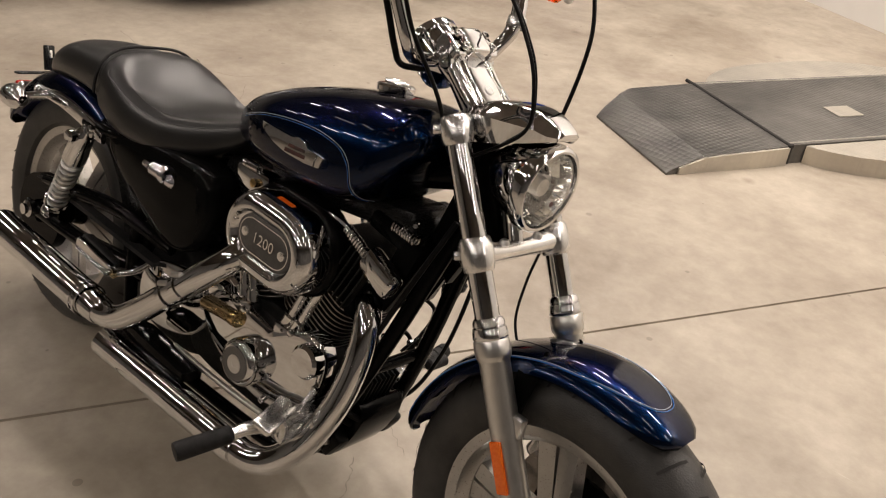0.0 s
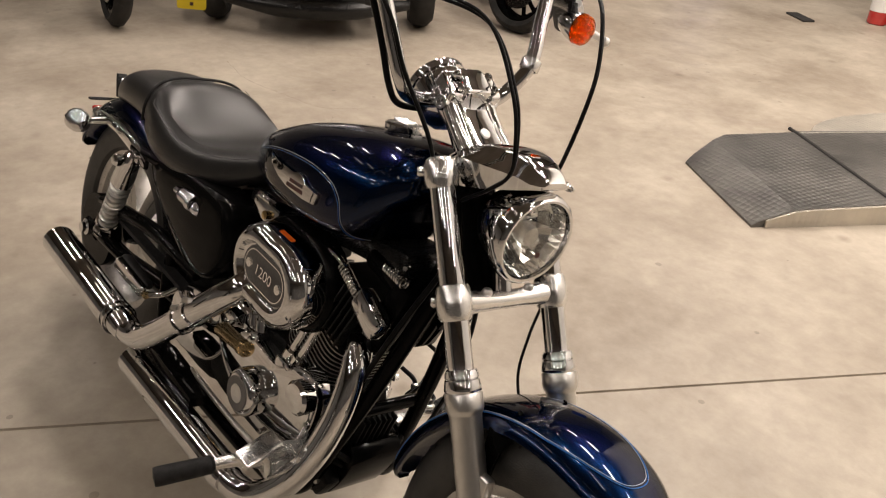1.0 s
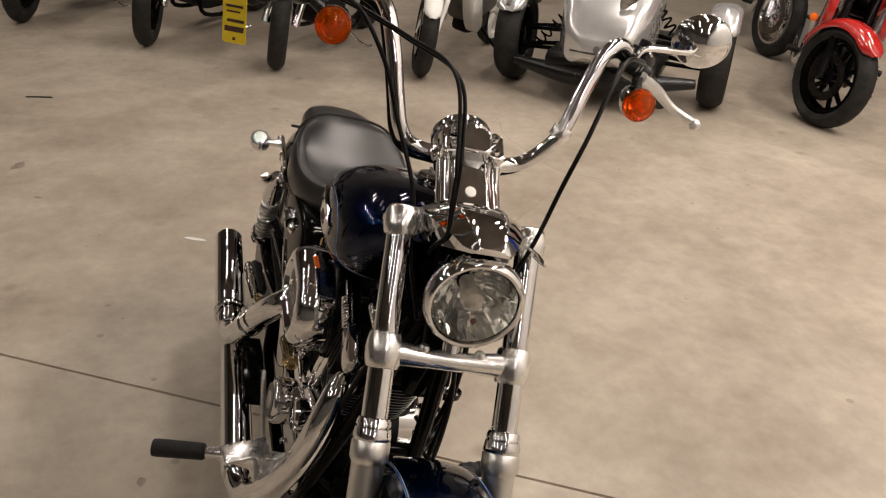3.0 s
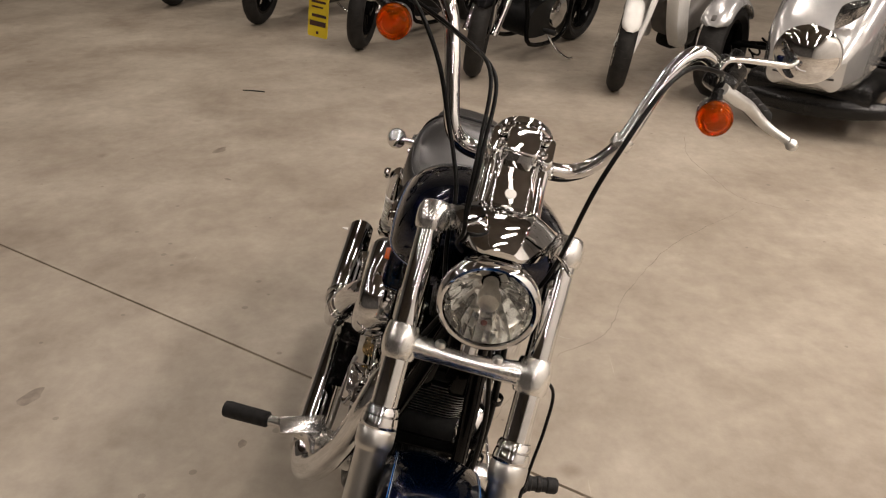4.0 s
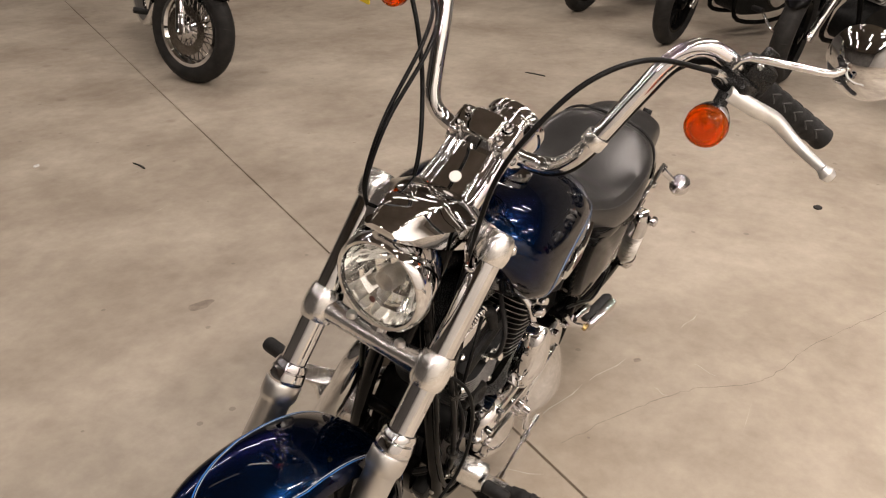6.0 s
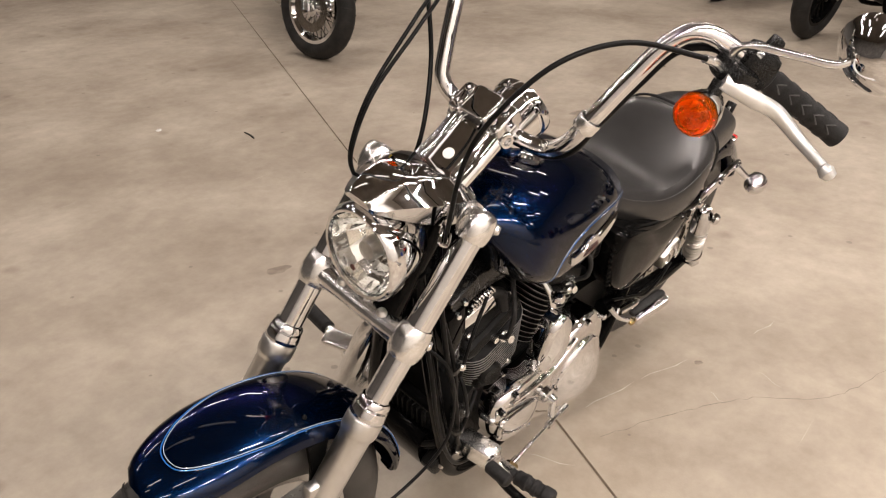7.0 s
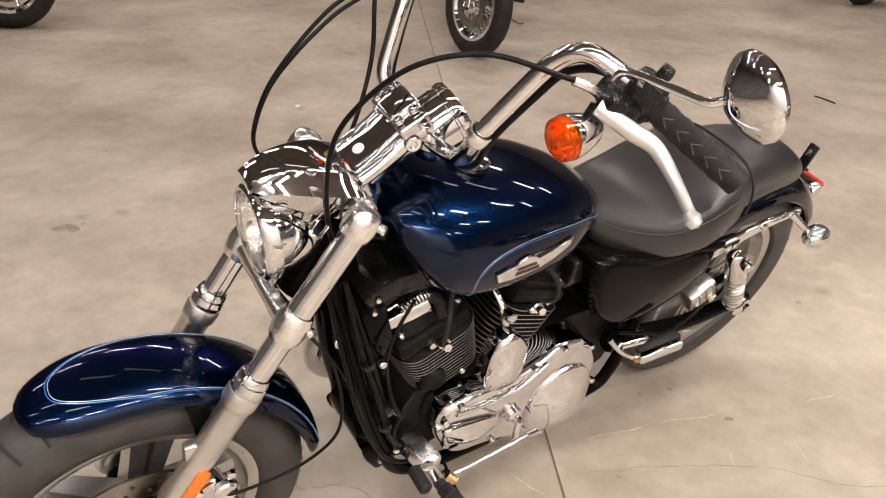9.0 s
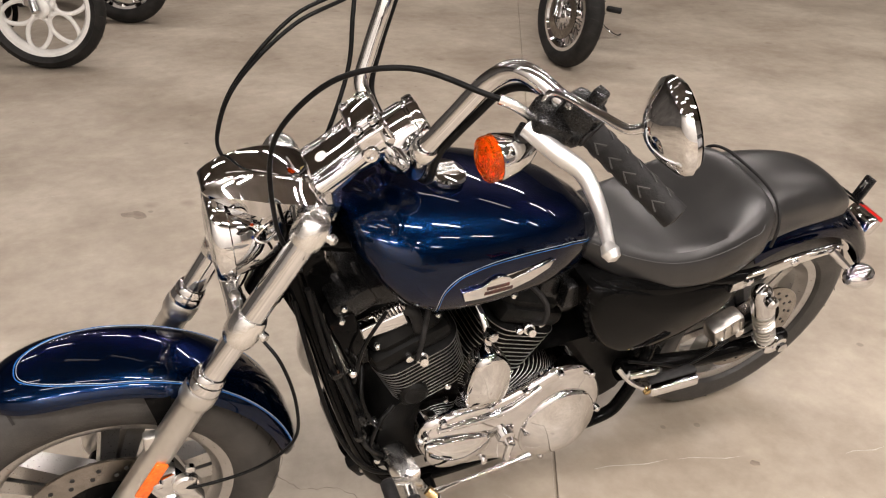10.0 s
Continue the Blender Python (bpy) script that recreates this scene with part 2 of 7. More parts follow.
def diamond_plate(name, low, high, metallic, rough):
    """Checker plate: crossed rows of raised lozenges as relief."""
    mat, nodes, links, shader = material(name)
    coords = nodes.new("ShaderNodeTexCoord")
    turn = nodes.new("ShaderNodeMapping")
    turn.inputs["Rotation"].default_value = (0, 0, radians(15))
    links.new(coords.outputs["Object"], turn.inputs["Vector"])
    check = add(nodes, "ShaderNodeTexVoronoi", Scale=38.0, Randomness=0.0)
    links.new(turn.outputs["Vector"], check.inputs["Vector"])
    dirt = add(nodes, "ShaderNodeTexNoise", Scale=5.0, Detail=6.0)
    links.new(coords.outputs["Object"], dirt.inputs["Vector"])
    ramp = nodes.new("ShaderNodeValToRGB")
    ramp.color_ramp.elements[0].position, ramp.color_ramp.elements[1].position = 0.3, 0.7
    ramp.color_ramp.elements[0].color, ramp.color_ramp.elements[1].color = (*low, 1), (*high, 1)
    links.new(dirt.outputs["Fac"], ramp.inputs["Fac"])
    links.new(ramp.outputs["Color"], shader.inputs["Base Color"])
    b = add(nodes, "ShaderNodeBump", Strength=0.9, Distance=0.004)
    b.invert = True
    links.new(check.outputs["Distance"], b.inputs["Height"])
    links.new(b.outputs["Normal"], shader.inputs["Normal"])
    shader.inputs["Metallic"].default_value = metallic
    shader.inputs["Roughness"].default_value = rough
    return mat


PLATE_DARK = diamond_plate("dark_checker_plate", (0.060, 0.058, 0.054), (0.15, 0.143, 0.132), 0.45, 0.34)
PLATE_SILVER = diamond_plate("bare_checker_plate", (0.45, 0.42, 0.37), (0.62, 0.58, 0.50), 0.7, 0.38)


# ---- mesh builders ----
def as_mesh(bm, name, mat, flat=False):
    bmesh.ops.recalc_face_normals(bm, faces=bm.faces)
    mesh = bpy.data.meshes.new(name)
    bm.to_mesh(mesh)
    bm.free()
    if not flat:
        mesh.shade_smooth()
        mesh.set_sharp_from_angle(angle=radians(38))
    mesh.materials.append(mat)
    return mesh


def part(name, bm, mat, parent=None, label="", m=None, flat=False):
    """Links a bmesh as one mesh object under a thing or a part."""
    data = bm if isinstance(bm, bpy.types.Mesh) else as_mesh(bm, name, mat, flat)
    ob = new(name, data)
    ob.parent = parent
    if m is not None:
        ob.matrix_basis = m
    return tagged(ob, label)


def thing(name, label, category, m=None, group="", kind=""):
    ob = new(name)
    ob.empty_display_size = 0.1
    if m is not None:
        ob.matrix_basis = m
    return tagged(ob, label, category, group, kind)


def curve_points(points, steps=8):
    """A smooth line through the points."""
    p = [Vector(q) for q in points]
    if len(p) < 3:
        return p
    p = [p[0] * 2 - p[1], *p, p[-1] * 2 - p[-2]]
    out = []
    for i in range(1, len(p) - 2):
        a, b, c, d = p[i - 1:i + 3]
        for k in range(steps):
            t = k / steps
            out.append(0.5 * (2 * b + (c - a) * t + (2 * a - 5 * b + 4 * c - d) * t * t + (3 * b - a - 3 * c + d) * t ** 3))
    out.append(p[-2])
    return out


def tube(points, r, seg=14, steps=8, bm=None, caps=True):
    """A round bar along a smooth line; r: one radius, or one for each point."""
    bm = bm or bmesh.new()
    line = curve_points(points, steps)
    radii = [r] * len(points) if isinstance(r, (int, float)) else r
    per = steps if len(points) > 2 else 1
    n = len(line)
    ring_before, normal = None, None
    for i, p in enumerate(line):
        k = i / per
        j = min(int(k), len(radii) - 2)
        radius = radii[j] + (radii[j + 1] - radii[j]) * (k - j)
        d = (line[min(i + 1, n - 1)] - line[max(i - 1, 0)]).normalized()
        if normal is None:
            normal = d.orthogonal().normalized()
        else:
            normal = (normal - d * normal.dot(d)).normalized()
        side = d.cross(normal)
        ring = [bm.verts.new(p + (normal * math.cos(a) + side * math.sin(a)) * radius) for a in (2 * math.pi * q / seg for q in range(seg))]
        if ring_before:
            for q in range(seg):
                bm.faces.new((ring_before[q], ring_before[(q + 1) % seg], ring[(q + 1) % seg], ring[q]))
        elif caps:
            bm.faces.new(ring[::-1])
        ring_before = ring
    if caps:
        bm.faces.new(ring_before)
    return bm


def lathe(profile, at, axis, seg=32, bm=None, squash=(1, 1), up=None, closed=False, caps=True):
    """Turns a profile of (distance along the axis, radius) about the axis."""
    bm = bm or bmesh.new()
    axis = Vector(axis).normalized()
    n = axis.orthogonal().normalized() if up is None else (Vector(up) - axis * Vector(up).dot(axis)).normalized()
    s = axis.cross(n)
    rings = []
    for d, r in profile:
        c = Vector(at) + axis * d
        if r < 1e-5:
            rings.append([bm.verts.new(c)])
        else:
            rings.append([bm.verts.new(c + (n * math.cos(a) * squash[0] + s * math.sin(a) * squash[1]) * r) for a in (2 * math.pi * q / seg for q in range(seg))])
    pairs = list(zip(rings, rings[1:])) + ([(rings[-1], rings[0])] if closed else [])
    for a, b in pairs:
        for q in range(seg):
            w = (q + 1) % seg
            if len(a) == 1 and len(b) == 1:
                continue
            if len(a) == 1:
                bm.faces.new((a[0], b[w], b[q]))
            elif len(b) == 1:
                bm.faces.new((a[q], a[w], b[0]))
            else:
                bm.faces.new((a[q], a[w], b[w], b[q]))
    if not closed and caps:
        for r, flip in ((rings[0], True), (rings[-1], False)):
            if len(r) > 1:
                bm.faces.new(r[::-1] if flip else r)
    return bm


def loft(rings, bm=None, caps=True):
    """A skin over rings with equal numbers of points."""
    bm = bm or bmesh.new()
    rows = [[bm.verts.new(p) for p in ring] for ring in rings]
    n = len(rows[0])
    for a, b in zip(rows, rows[1:]):
        for q in range(n):
            bm.faces.new((a[q], a[(q + 1) % n], b[(q + 1) % n], b[q]))
    if caps:
        bm.faces.new(rows[0][::-1])
        bm.faces.new(rows[-1])
    return bm


def slab(outline, origin, right, up, depth, bevel=0.0, bm=None, segments=2, dome=0.0):
    """An outline in the plane of right and up, pushed out along its normal by depth, with rounded rims."""
    bm = bm or bmesh.new()
    right, up = Vector(right).normalized(), Vector(up).normalized()
    normal = right.cross(up)
    o = Vector(origin)
    mid = sum((Vector((a, b)) for a, b in outline), Vector((0, 0))) / len(outline)
    steps = [(0.0, 1.0)]
    if bevel:
        for k in range(segments + 1):
            a = math.pi / 2 * k / segments
            steps.append((abs(depth) - bevel + bevel * math.sin(a), bevel * (1 - math.cos(a))))
    else:
        steps.append((abs(depth), 0.0))
    steps[0] = (0.0, 0.0)
    sign = 1 if depth > 0 else -1
    rings = []
    size = max((Vector(p) - mid).length for p in outline)
    for d, inset in steps:
        f = 1 - inset / size
        rings.append([o + right * (mid.x + (a - mid.x) * f) + up * (mid.y + (b - mid.y) * f) + normal * d * sign for a, b in outline])
    if dome:
        for k in (0.8, 0.5, 0.2):
            f = (1 - bevel / size) * k
            h = abs(depth) + dome * (1 - k * k)
            rings.append([o + right * (mid.x + (a - mid.x) * f) + up * (mid.y + (b - mid.y) * f) + normal * h * sign for a, b in outline])
    return loft(rings, bm)


def rounded(w, h, r, n=5):
    """The outline of a rectangle with round corners, about its centre."""
    out = []
    for cx, cy, a0 in ((w / 2 - r, h / 2 - r, 0), (-w / 2 + r, h / 2 - r, 90), (-w / 2 + r, -h / 2 + r, 180), (w / 2 - r, -h / 2 + r, 270)):
        for k in range(n + 1):
            a = radians(a0 + 90 * k / n)
            out.append((cx + r * math.cos(a), cy + r * math.sin(a)))
    return out


def smooth_outline(points, steps=5):
    """A closed smooth outline through the points."""
    n = len(points)
    out = []
    for i in range(n):
        a, b, c, d = (Vector(points[(i + k) % n]) for k in (-1, 0, 1, 2))
        for k in range(steps):
            t = k / steps
            q = 0.5 * (2 * b + (c - a) * t + (2 * a - 5 * b + 4 * c - d) * t * t + (3 * b - a - 3 * c + d) * t ** 3)
            out.append((q.x, q.y))
    return out


def block(at, size, bevel=0.006, turn=None, bm=None):
    """A box with rounded edges, about its centre."""
    own = bmesh.new()
    bmesh.ops.create_cube(own, size=1.0)
    for v in own.verts:
        v.co = Vector((v.co.x * size[0], v.co.y * size[1], v.co.z * size[2]))
    if bevel:
        bmesh.ops.bevel(own, geom=own.edges[:], offset=bevel, segments=2, affect="EDGES", profile=0.5)
    m = Matrix.Translation(at) @ (turn.to_4x4() if turn is not None else Matrix())
    bmesh.ops.transform(own, matrix=m, verts=own.verts)
    if bm is None:
        return own
    merge(bm, own)
    return bm


def merge(bm, other):
    temp = bpy.data.meshes.new("temp")
    other.to_mesh(temp)
    other.free()
    bm.from_mesh(temp)
    bpy.data.meshes.remove(temp)
    return bm


def mirrored(bm):
    """The same piece on the other side of the motorcycle."""
    copy = bm.copy()
    for v in copy.verts:
        v.co.y = -v.co.y
    bmesh.ops.reverse_faces(copy, faces=copy.faces)
    return copy


def facing(axis, up=(0, 0, 1)):
    """A turn whose z axis is the given one."""
    z = Vector(axis).normalized()
    x = Vector(up).cross(z).normalized()
    return Matrix((x, z.cross(x), z)).transposed()


def spring(a, b, r, turns, wire, per=14):
    a, b = Vector(a), Vector(b)
    d = (b - a).normalized()
    n = d.orthogonal().normalized()
    s = d.cross(n)
    pts = []
    for k in range(turns * per + 1):
        f = k / (turns * per)
        g = 2 * math.pi * k / per
        pts.append(a.lerp(b, f) + (n * math.cos(g) + s * math.sin(g)) * r)
    return tube(pts, wire, 6, 1)


# ---- the hall ----
def floor_mesh():
    """One sheet with a sawn joint along U."""
    bm = bmesh.new()
    joint = 0.487
    vs = (-16.0, joint - 0.0046, joint - 0.0030, joint + 0.0030, joint + 0.0046, 16.0)
    zs = (0, 0, -0.008, -0.008, 0, 0)
    rows = [[bm.verts.new(uv(u, v, z)) for v, z in zip(vs, zs)] for u in (-14.0, -6, 0, 5.25, 9.6)]
    for a, b in zip(rows, rows[1:]):
        for q in range(len(vs) - 1):
            bm.faces.new((a[q], a[q + 1], b[q + 1], b[q]))
    return bm


tagged(part("floor", floor_mesh(), CONCRETE, flat=True), "worn tan polished concrete floor with a sawn joint", "floor", kind="structure")


def wall(name, u0, v0, u1, v1, label, mat=WALL, height=CEILING):
    a, b = uv(u0, v0), uv(u1, v1)
    d = (b - a).normalized()
    n = Vector((-d.y, d.x, 0)) * 0.15
    bm = bmesh.new()
    loft([[a, b, b + n, a + n], [p + Vector((0, 0, height)) for p in (a, b, b + n, a + n)]], bm)
    return tagged(part(name, bm, mat, flat=True), label, "wall", kind="structure")


wall("wall_north", 5.12, -3.45, 5.12, 12, "plain white painted wall of the hall")
wall("wall_return", 9.5, -3.45, 5.12, -3.45, "plain white painted wall at the end of the hall")
wall("wall_far", 9.5, -11, 9.5, -3.45, "plain white painted wall of the hall")
# two unseen walls, added to close the hall and kept grey against bounce
wall("wall_south", -14, 16, -14, -16, "unseen grey wall added to close the hall with less bounced light", UNSEEN_GREY_WALL)
wall("wall_west", -14, -11, 9.5, -11, "unseen grey wall added to close the hall with less bounced light", UNSEEN_GREY_WALL)
# never in view: added dark to lay dark stripes in the chrome
wall("wall_east", 5.12, 8.5, -14, 8.5, "unseen dark wall added to put dark reflections into the chrome", UNSEEN_DARK_WALL)
roof = bmesh.new()
loft([[uv(-14, -16, z), uv(-14, 16, z), uv(9.6, 16, z), uv(9.6, -16, z)] for z in (CEILING, CEILING + 0.2)], roof)
tagged(part("ceiling", roof, CEIL, flat=True), "plain grey ceiling of the hall", "ceiling", kind="structure")


def ceiling_light(u, v):
    p = uv(u, v, CEILING)
    lamp = thing("ceiling_light", "white fluorescent tube fixture under the grey ceiling", "light", pose(p.x, p.y, p.z, 0, 0, -30), "ceiling lights")
    part("housing", slab([(-0.62, 0), (0.62, 0), (0.62, 0.05), (-0.62, 0.05)], (0, 0.06, -0.3), (1, 0, 0), (0, 0, 1), 0.12), WHITE, lamp)
    for x in (-0.45, 0.45):
        part("rod", tube([(x, 0, -0.26), (x, 0, 0)], 0.006, 8), STEEL, lamp)


for u, v, power in LAMPS:
    ceiling_light(u, v)


# ---- the motorcycle; x ahead, y to its left, z up, from the rear tyre's footprint ----
BIKE = thing("motorcycle", "dark blue chrome-laden cruiser motorcycle leaning on its side stand", "motorcycle", pose(0, -0.043, 0, -14.5, 0, 0))
RAKE = Vector((-0.477, 0, 0.879)).normalized()
STEER = Matrix.Translation((1.205, 0, 0.907)) @ Matrix.Rotation(radians(-5), 4, RAKE) @ Matrix.Translation((-1.205, 0, -0.907))
FRONT, REAR = Vector((1.588, 0, 0.316)), Vector((0.072, 0, 0.318))


def sub(name, bm, mat, parent, label=""):
    return part(name, bm, mat, parent, label)


# wheels
def tyre_bm(c, radius, width, rim):
    """A tyre with a round crown, bulged sides and a bead."""
    h = width / 2
    prof = [(-h * 0.62, rim), (-h * 0.86, rim + 0.012), (-h * 1.0, rim + 0.045), (-h * 0.97, radius - 0.045), (-h * 0.80, radius - 0.022), (-h * 0.52, radius - 0.008),
            (-h * 0.2, radius - 0.001), (h * 0.2, radius - 0.001), (h * 0.52, radius - 0.008), (h * 0.80, radius - 0.022), (h * 0.97, radius - 0.045), (h, rim + 0.045), (h * 0.86, rim + 0.012), (h * 0.62, rim)]
    return lathe(prof, c, (0, 1, 0), 72, closed=True)


def tread_bm(c, radius, width, count):
    """Slanted tread grooves as dark slivers let into the crown."""
    bm = bmesh.new()
    h = width / 2
    for k in range(count):
        for s in (-1, 1):
            a0 = 2 * math.pi * (k + 0.25 * s) / count
            pts = []
            for f in (0.10, 0.35, 0.62, 0.86):
                y = s * h * f
                r = radius + 0.0008 - 0.020 * max(0, (f - 0.3) / 0.5) ** 1.6
                pts.append((a0 + 0.06 * f * (1 if k % 2 else 0.6), y, r))
            left, right = [], []
            for a, y, r in pts:
                for da, row in ((-0.008, left), (0.008, right)):
                    row.append(bm.verts.new(Vector(c) + Vector((math.cos(a + da) * r, y, math.sin(a + da) * r))))
            for q in range(len(pts) - 1):
                bm.faces.new((left[q], left[q + 1], right[q + 1], right[q]))
    return bm


def wheel(c, radius, width, rim, m, name):
    w = part(name, tyre_bm(c, radius, width, rim), TYRE, BIKE, "black road tyre on a cast wheel", m)
    tagged(sub("tread", tread_bm(c, radius, width, 34), DARK, w), kind="stuff")
    h = width * 0.36
    prof = [(-h, rim + 0.012), (-h, rim - 0.002), (-h * 0.9, rim - 0.014), (-h * 0.55, rim - 0.022), (-0.02, rim - 0.03), (0.02, rim - 0.03), (h * 0.55, rim - 0.022), (h * 0.9, rim - 0.014), (h, rim - 0.002), (h, rim + 0.012)]
    sub("rim", lathe(prof, c, (0, 1, 0), 72, closed=True), RIM, w, "machined cast aluminium rim")
    hub = [(-0.06, 0.022), (-0.058, 0.034), (-0.03, 0.042), (0.03, 0.042), (0.058, 0.034), (0.06, 0.022)]
    sub("hub", lathe(hub, c, (0, 1, 0), 32), BLACK, w)
    for k in range(5):
        a = radians(90 + 72 * k + (14 if name == "front_wheel" else 40))
        out, side = Vector((math.cos(a), 0, math.sin(a))), Vector((-math.sin(a), 0, math.cos(a)))
        bm = bmesh.new()
        for s in (-1, 1):
            ring0 = c + out * 0.035 + side * s * 0.013
            ring1 = c + out * (rim - 0.022) + side * s * 0.022
            d0, d1 = 0.026, 0.017
            loft([[ring0 + side * 0.011 + Vector((0, d0, 0)), ring0 - side * 0.011 + Vector((0, d0, 0)), ring0 - side * 0.013 - Vector((0, d0, 0)), ring0 + side * 0.013 - Vector((0, d0, 0))],
                  [ring1 + side * 0.016 + Vector((0, d1, 0)), ring1 - side * 0.016 + Vector((0, d1, 0)), ring1 - side * 0.018 - Vector((0, d1, 0)), ring1 + side * 0.018 - Vector((0, d1, 0))]], bm)
        sub("spoke", bm, RIM, w)
    return w


def disc_brake(c, y, r, parent, mat):
    prof = [(0, r * 0.62), (0, r), (0.005, r), (0.005, r * 0.62)]
    sub("brake_disc", lathe(prof, Vector(c) + Vector((0, y, 0)), (0, 1, 0), 64, closed=True), mat, parent, "steel brake disc")
    sub("disc_carrier", lathe([(0, 0.03), (0, r * 0.66), (0.004, r * 0.66), (0.006, 0.03)], Vector(c) + Vector((0, y - 0.004, 0)), (0, 1, 0), 40, closed=True), BLACK, parent)
    bm = bmesh.new()
    for k in range(18):
        a = 2 * math.pi * k / 18
        for q, rr in ((0, 0.74), (1, 0.86)):
            b = a + q * 0.12
            lathe([(0, 0.004), (0.0012, 0.004)], Vector(c) + Vector((math.cos(b) * r * rr, y + 0.005, math.sin(b) * r * rr)), (0, 1, 0), 8, bm)
    tagged(sub("disc_holes", bm, DARK, parent), kind="stuff")


wf = wheel(FRONT, 0.316, 0.128, 0.212, STEER, "front_wheel")
disc_brake(FRONT, 0.062, 0.148, wf, DISC)
wr = wheel(REAR, 0.318, 0.150, 0.212, None, "rear_wheel")
disc_brake(REAR, 0.075, 0.135, wr, DISC)


# fenders
def fender_bm(c, radius, half, a0, a1, drop, n=40, tip0=0.25, tip1=0.25, thick=0.004):
    """A wheel cover: a crowned strip round the wheel with turned-down sides and rounded ends."""
    rows_out, rows_in = [], []
    for k in range(n + 1):
        f = k / n
        a = radians(a0 + (a1 - a0) * f)
        end = min(f / tip0, 1.0) if tip0 else 1.0
        end = min(end, (1 - f) / tip1 if tip1 else 1.0)
        w = math.sqrt(max(0.0, 1 - (1 - min(1, end)) ** 2))
        w = 0.30 + 0.70 * w
        for rows, dr in ((rows_out, 0.0), (rows_in, -thick)):
            row = []
            for q in range(-8, 9):
                g = q / 8
                y = half * w * math.sin(g * math.pi / 2 * 0.96) if abs(g) < 1 else half * w * g
                r = radius + dr - drop * w * (1 - math.cos(g * math.pi / 2 * 0.98)) ** 1.25 - 0.012 * (1 - w)
                row.append(Vector(c) + Vector((math.cos(a) * r, y * (1 + dr / half), math.sin(a) * r)))
            rows.append(row)
    bm = bmesh.new()
    vo = [[bm.verts.new(p) for p in row] for row in rows_out]
    vi = [[bm.verts.new(p) for p in row] for row in rows_in]
    for v in (vo, vi):
        for a, b in zip(v, v[1:]):
            for q in range(16):
                bm.faces.new((a[q], a[q + 1], b[q + 1], b[q]))
    for k in range(n):
        for q in (0, 16):
            bm.faces.new((vo[k][q], vo[k + 1][q], vi[k + 1][q], vi[k][q]))
    for k in (0, n):
        for q in range(16):
            bm.faces.new((vo[k][q], vo[k][q + 1], vi[k][q + 1], vi[k][q]))
    return bm


FR, FH, FD, FA0, FA1, FT0, FT1 = 0.347, 0.080, 0.033, 64.5, 174, 0.20, 0.10


def front_skin(angle, g):
    """A point on the front fender's skin at an angle and a share g of its half width."""
    f = (angle - FA0) / (FA1 - FA0)
    end = min(1.0, f / FT0, (1 - f) / FT1)
    w = 0.30 + 0.70 * math.sqrt(max(0.0, 1 - (1 - end) ** 2))
    r = FR - FD * w * (1 - math.cos(g * math.pi / 2 * 0.98)) ** 1.25 - 0.012 * (1 - w) + 0.0005
    return FRONT + Vector((math.cos(radians(angle)) * r, (FH + 0.0004) * w * math.sin(g * math.pi / 2 * 0.96), math.sin(radians(angle)) * r))


ff = part("front_fender", fender_bm(FRONT, FR, FH, FA0, FA1, FD, 60, FT0, FT1), BLUE, BIKE, "glossy dark blue front fender with a thin blue line", STEER)
for shade, g0, r, nose in ((STRIPE_SILVER, 0.60, 0.0006, 73.9), (STRIPE_BLUE, 0.632, 0.0010, 73.2)):
    half_line = [front_skin(a, g0) for a in range(171, 95, -5)] + [front_skin(nose + (95 - nose) * math.sin(q) ** 2.4, g0 * math.sin(q) ** 0.85) for q in (1.57, 1.35, 1.12, 0.9, 0.68, 0.46, 0.24)] + [front_skin(nose, 0)]
    other = [Vector((p.x, -p.y, p.z)) for p in half_line[-2::-1]]
    sub("pinstripe", tube(half_line + other, r, 6, 3), shade, ff)
for s in (-1, 1):
    br = slab([(1.466, 0.612), (1.506, 0.616), (1.494, 0.560), (1.490, 0.505), (1.468, 0.500), (1.468, 0.550)], (0, s * 0.074, 0), (1, 0, 0), (0, 0, 1), -0.006 * s, 0.002)
    sub("fender_bracket", br, BLACK, ff)
    for x, z in ((1.490, 0.645), (1.530, 0.645)):
        sub("bolt", lathe([(0, 0.0045), (0.002, 0.004), (0.003, 0)], (x, s * 0.048, z), (0, s, 0.9), 10), BLACK, ff)

part("inner_fender", fender_bm(REAR, 0.362, 0.088, -4, 66, 0.055, tip0=0, tip1=0), PLASTIC, BIKE, "black plastic inner fender")
part("rear_fender", fender_bm(REAR, 0.368, 0.098, 62, 156, 0.06, tip0=0, tip1=0.12), BLUE, BIKE, "glossy dark blue rear fender under the seat")


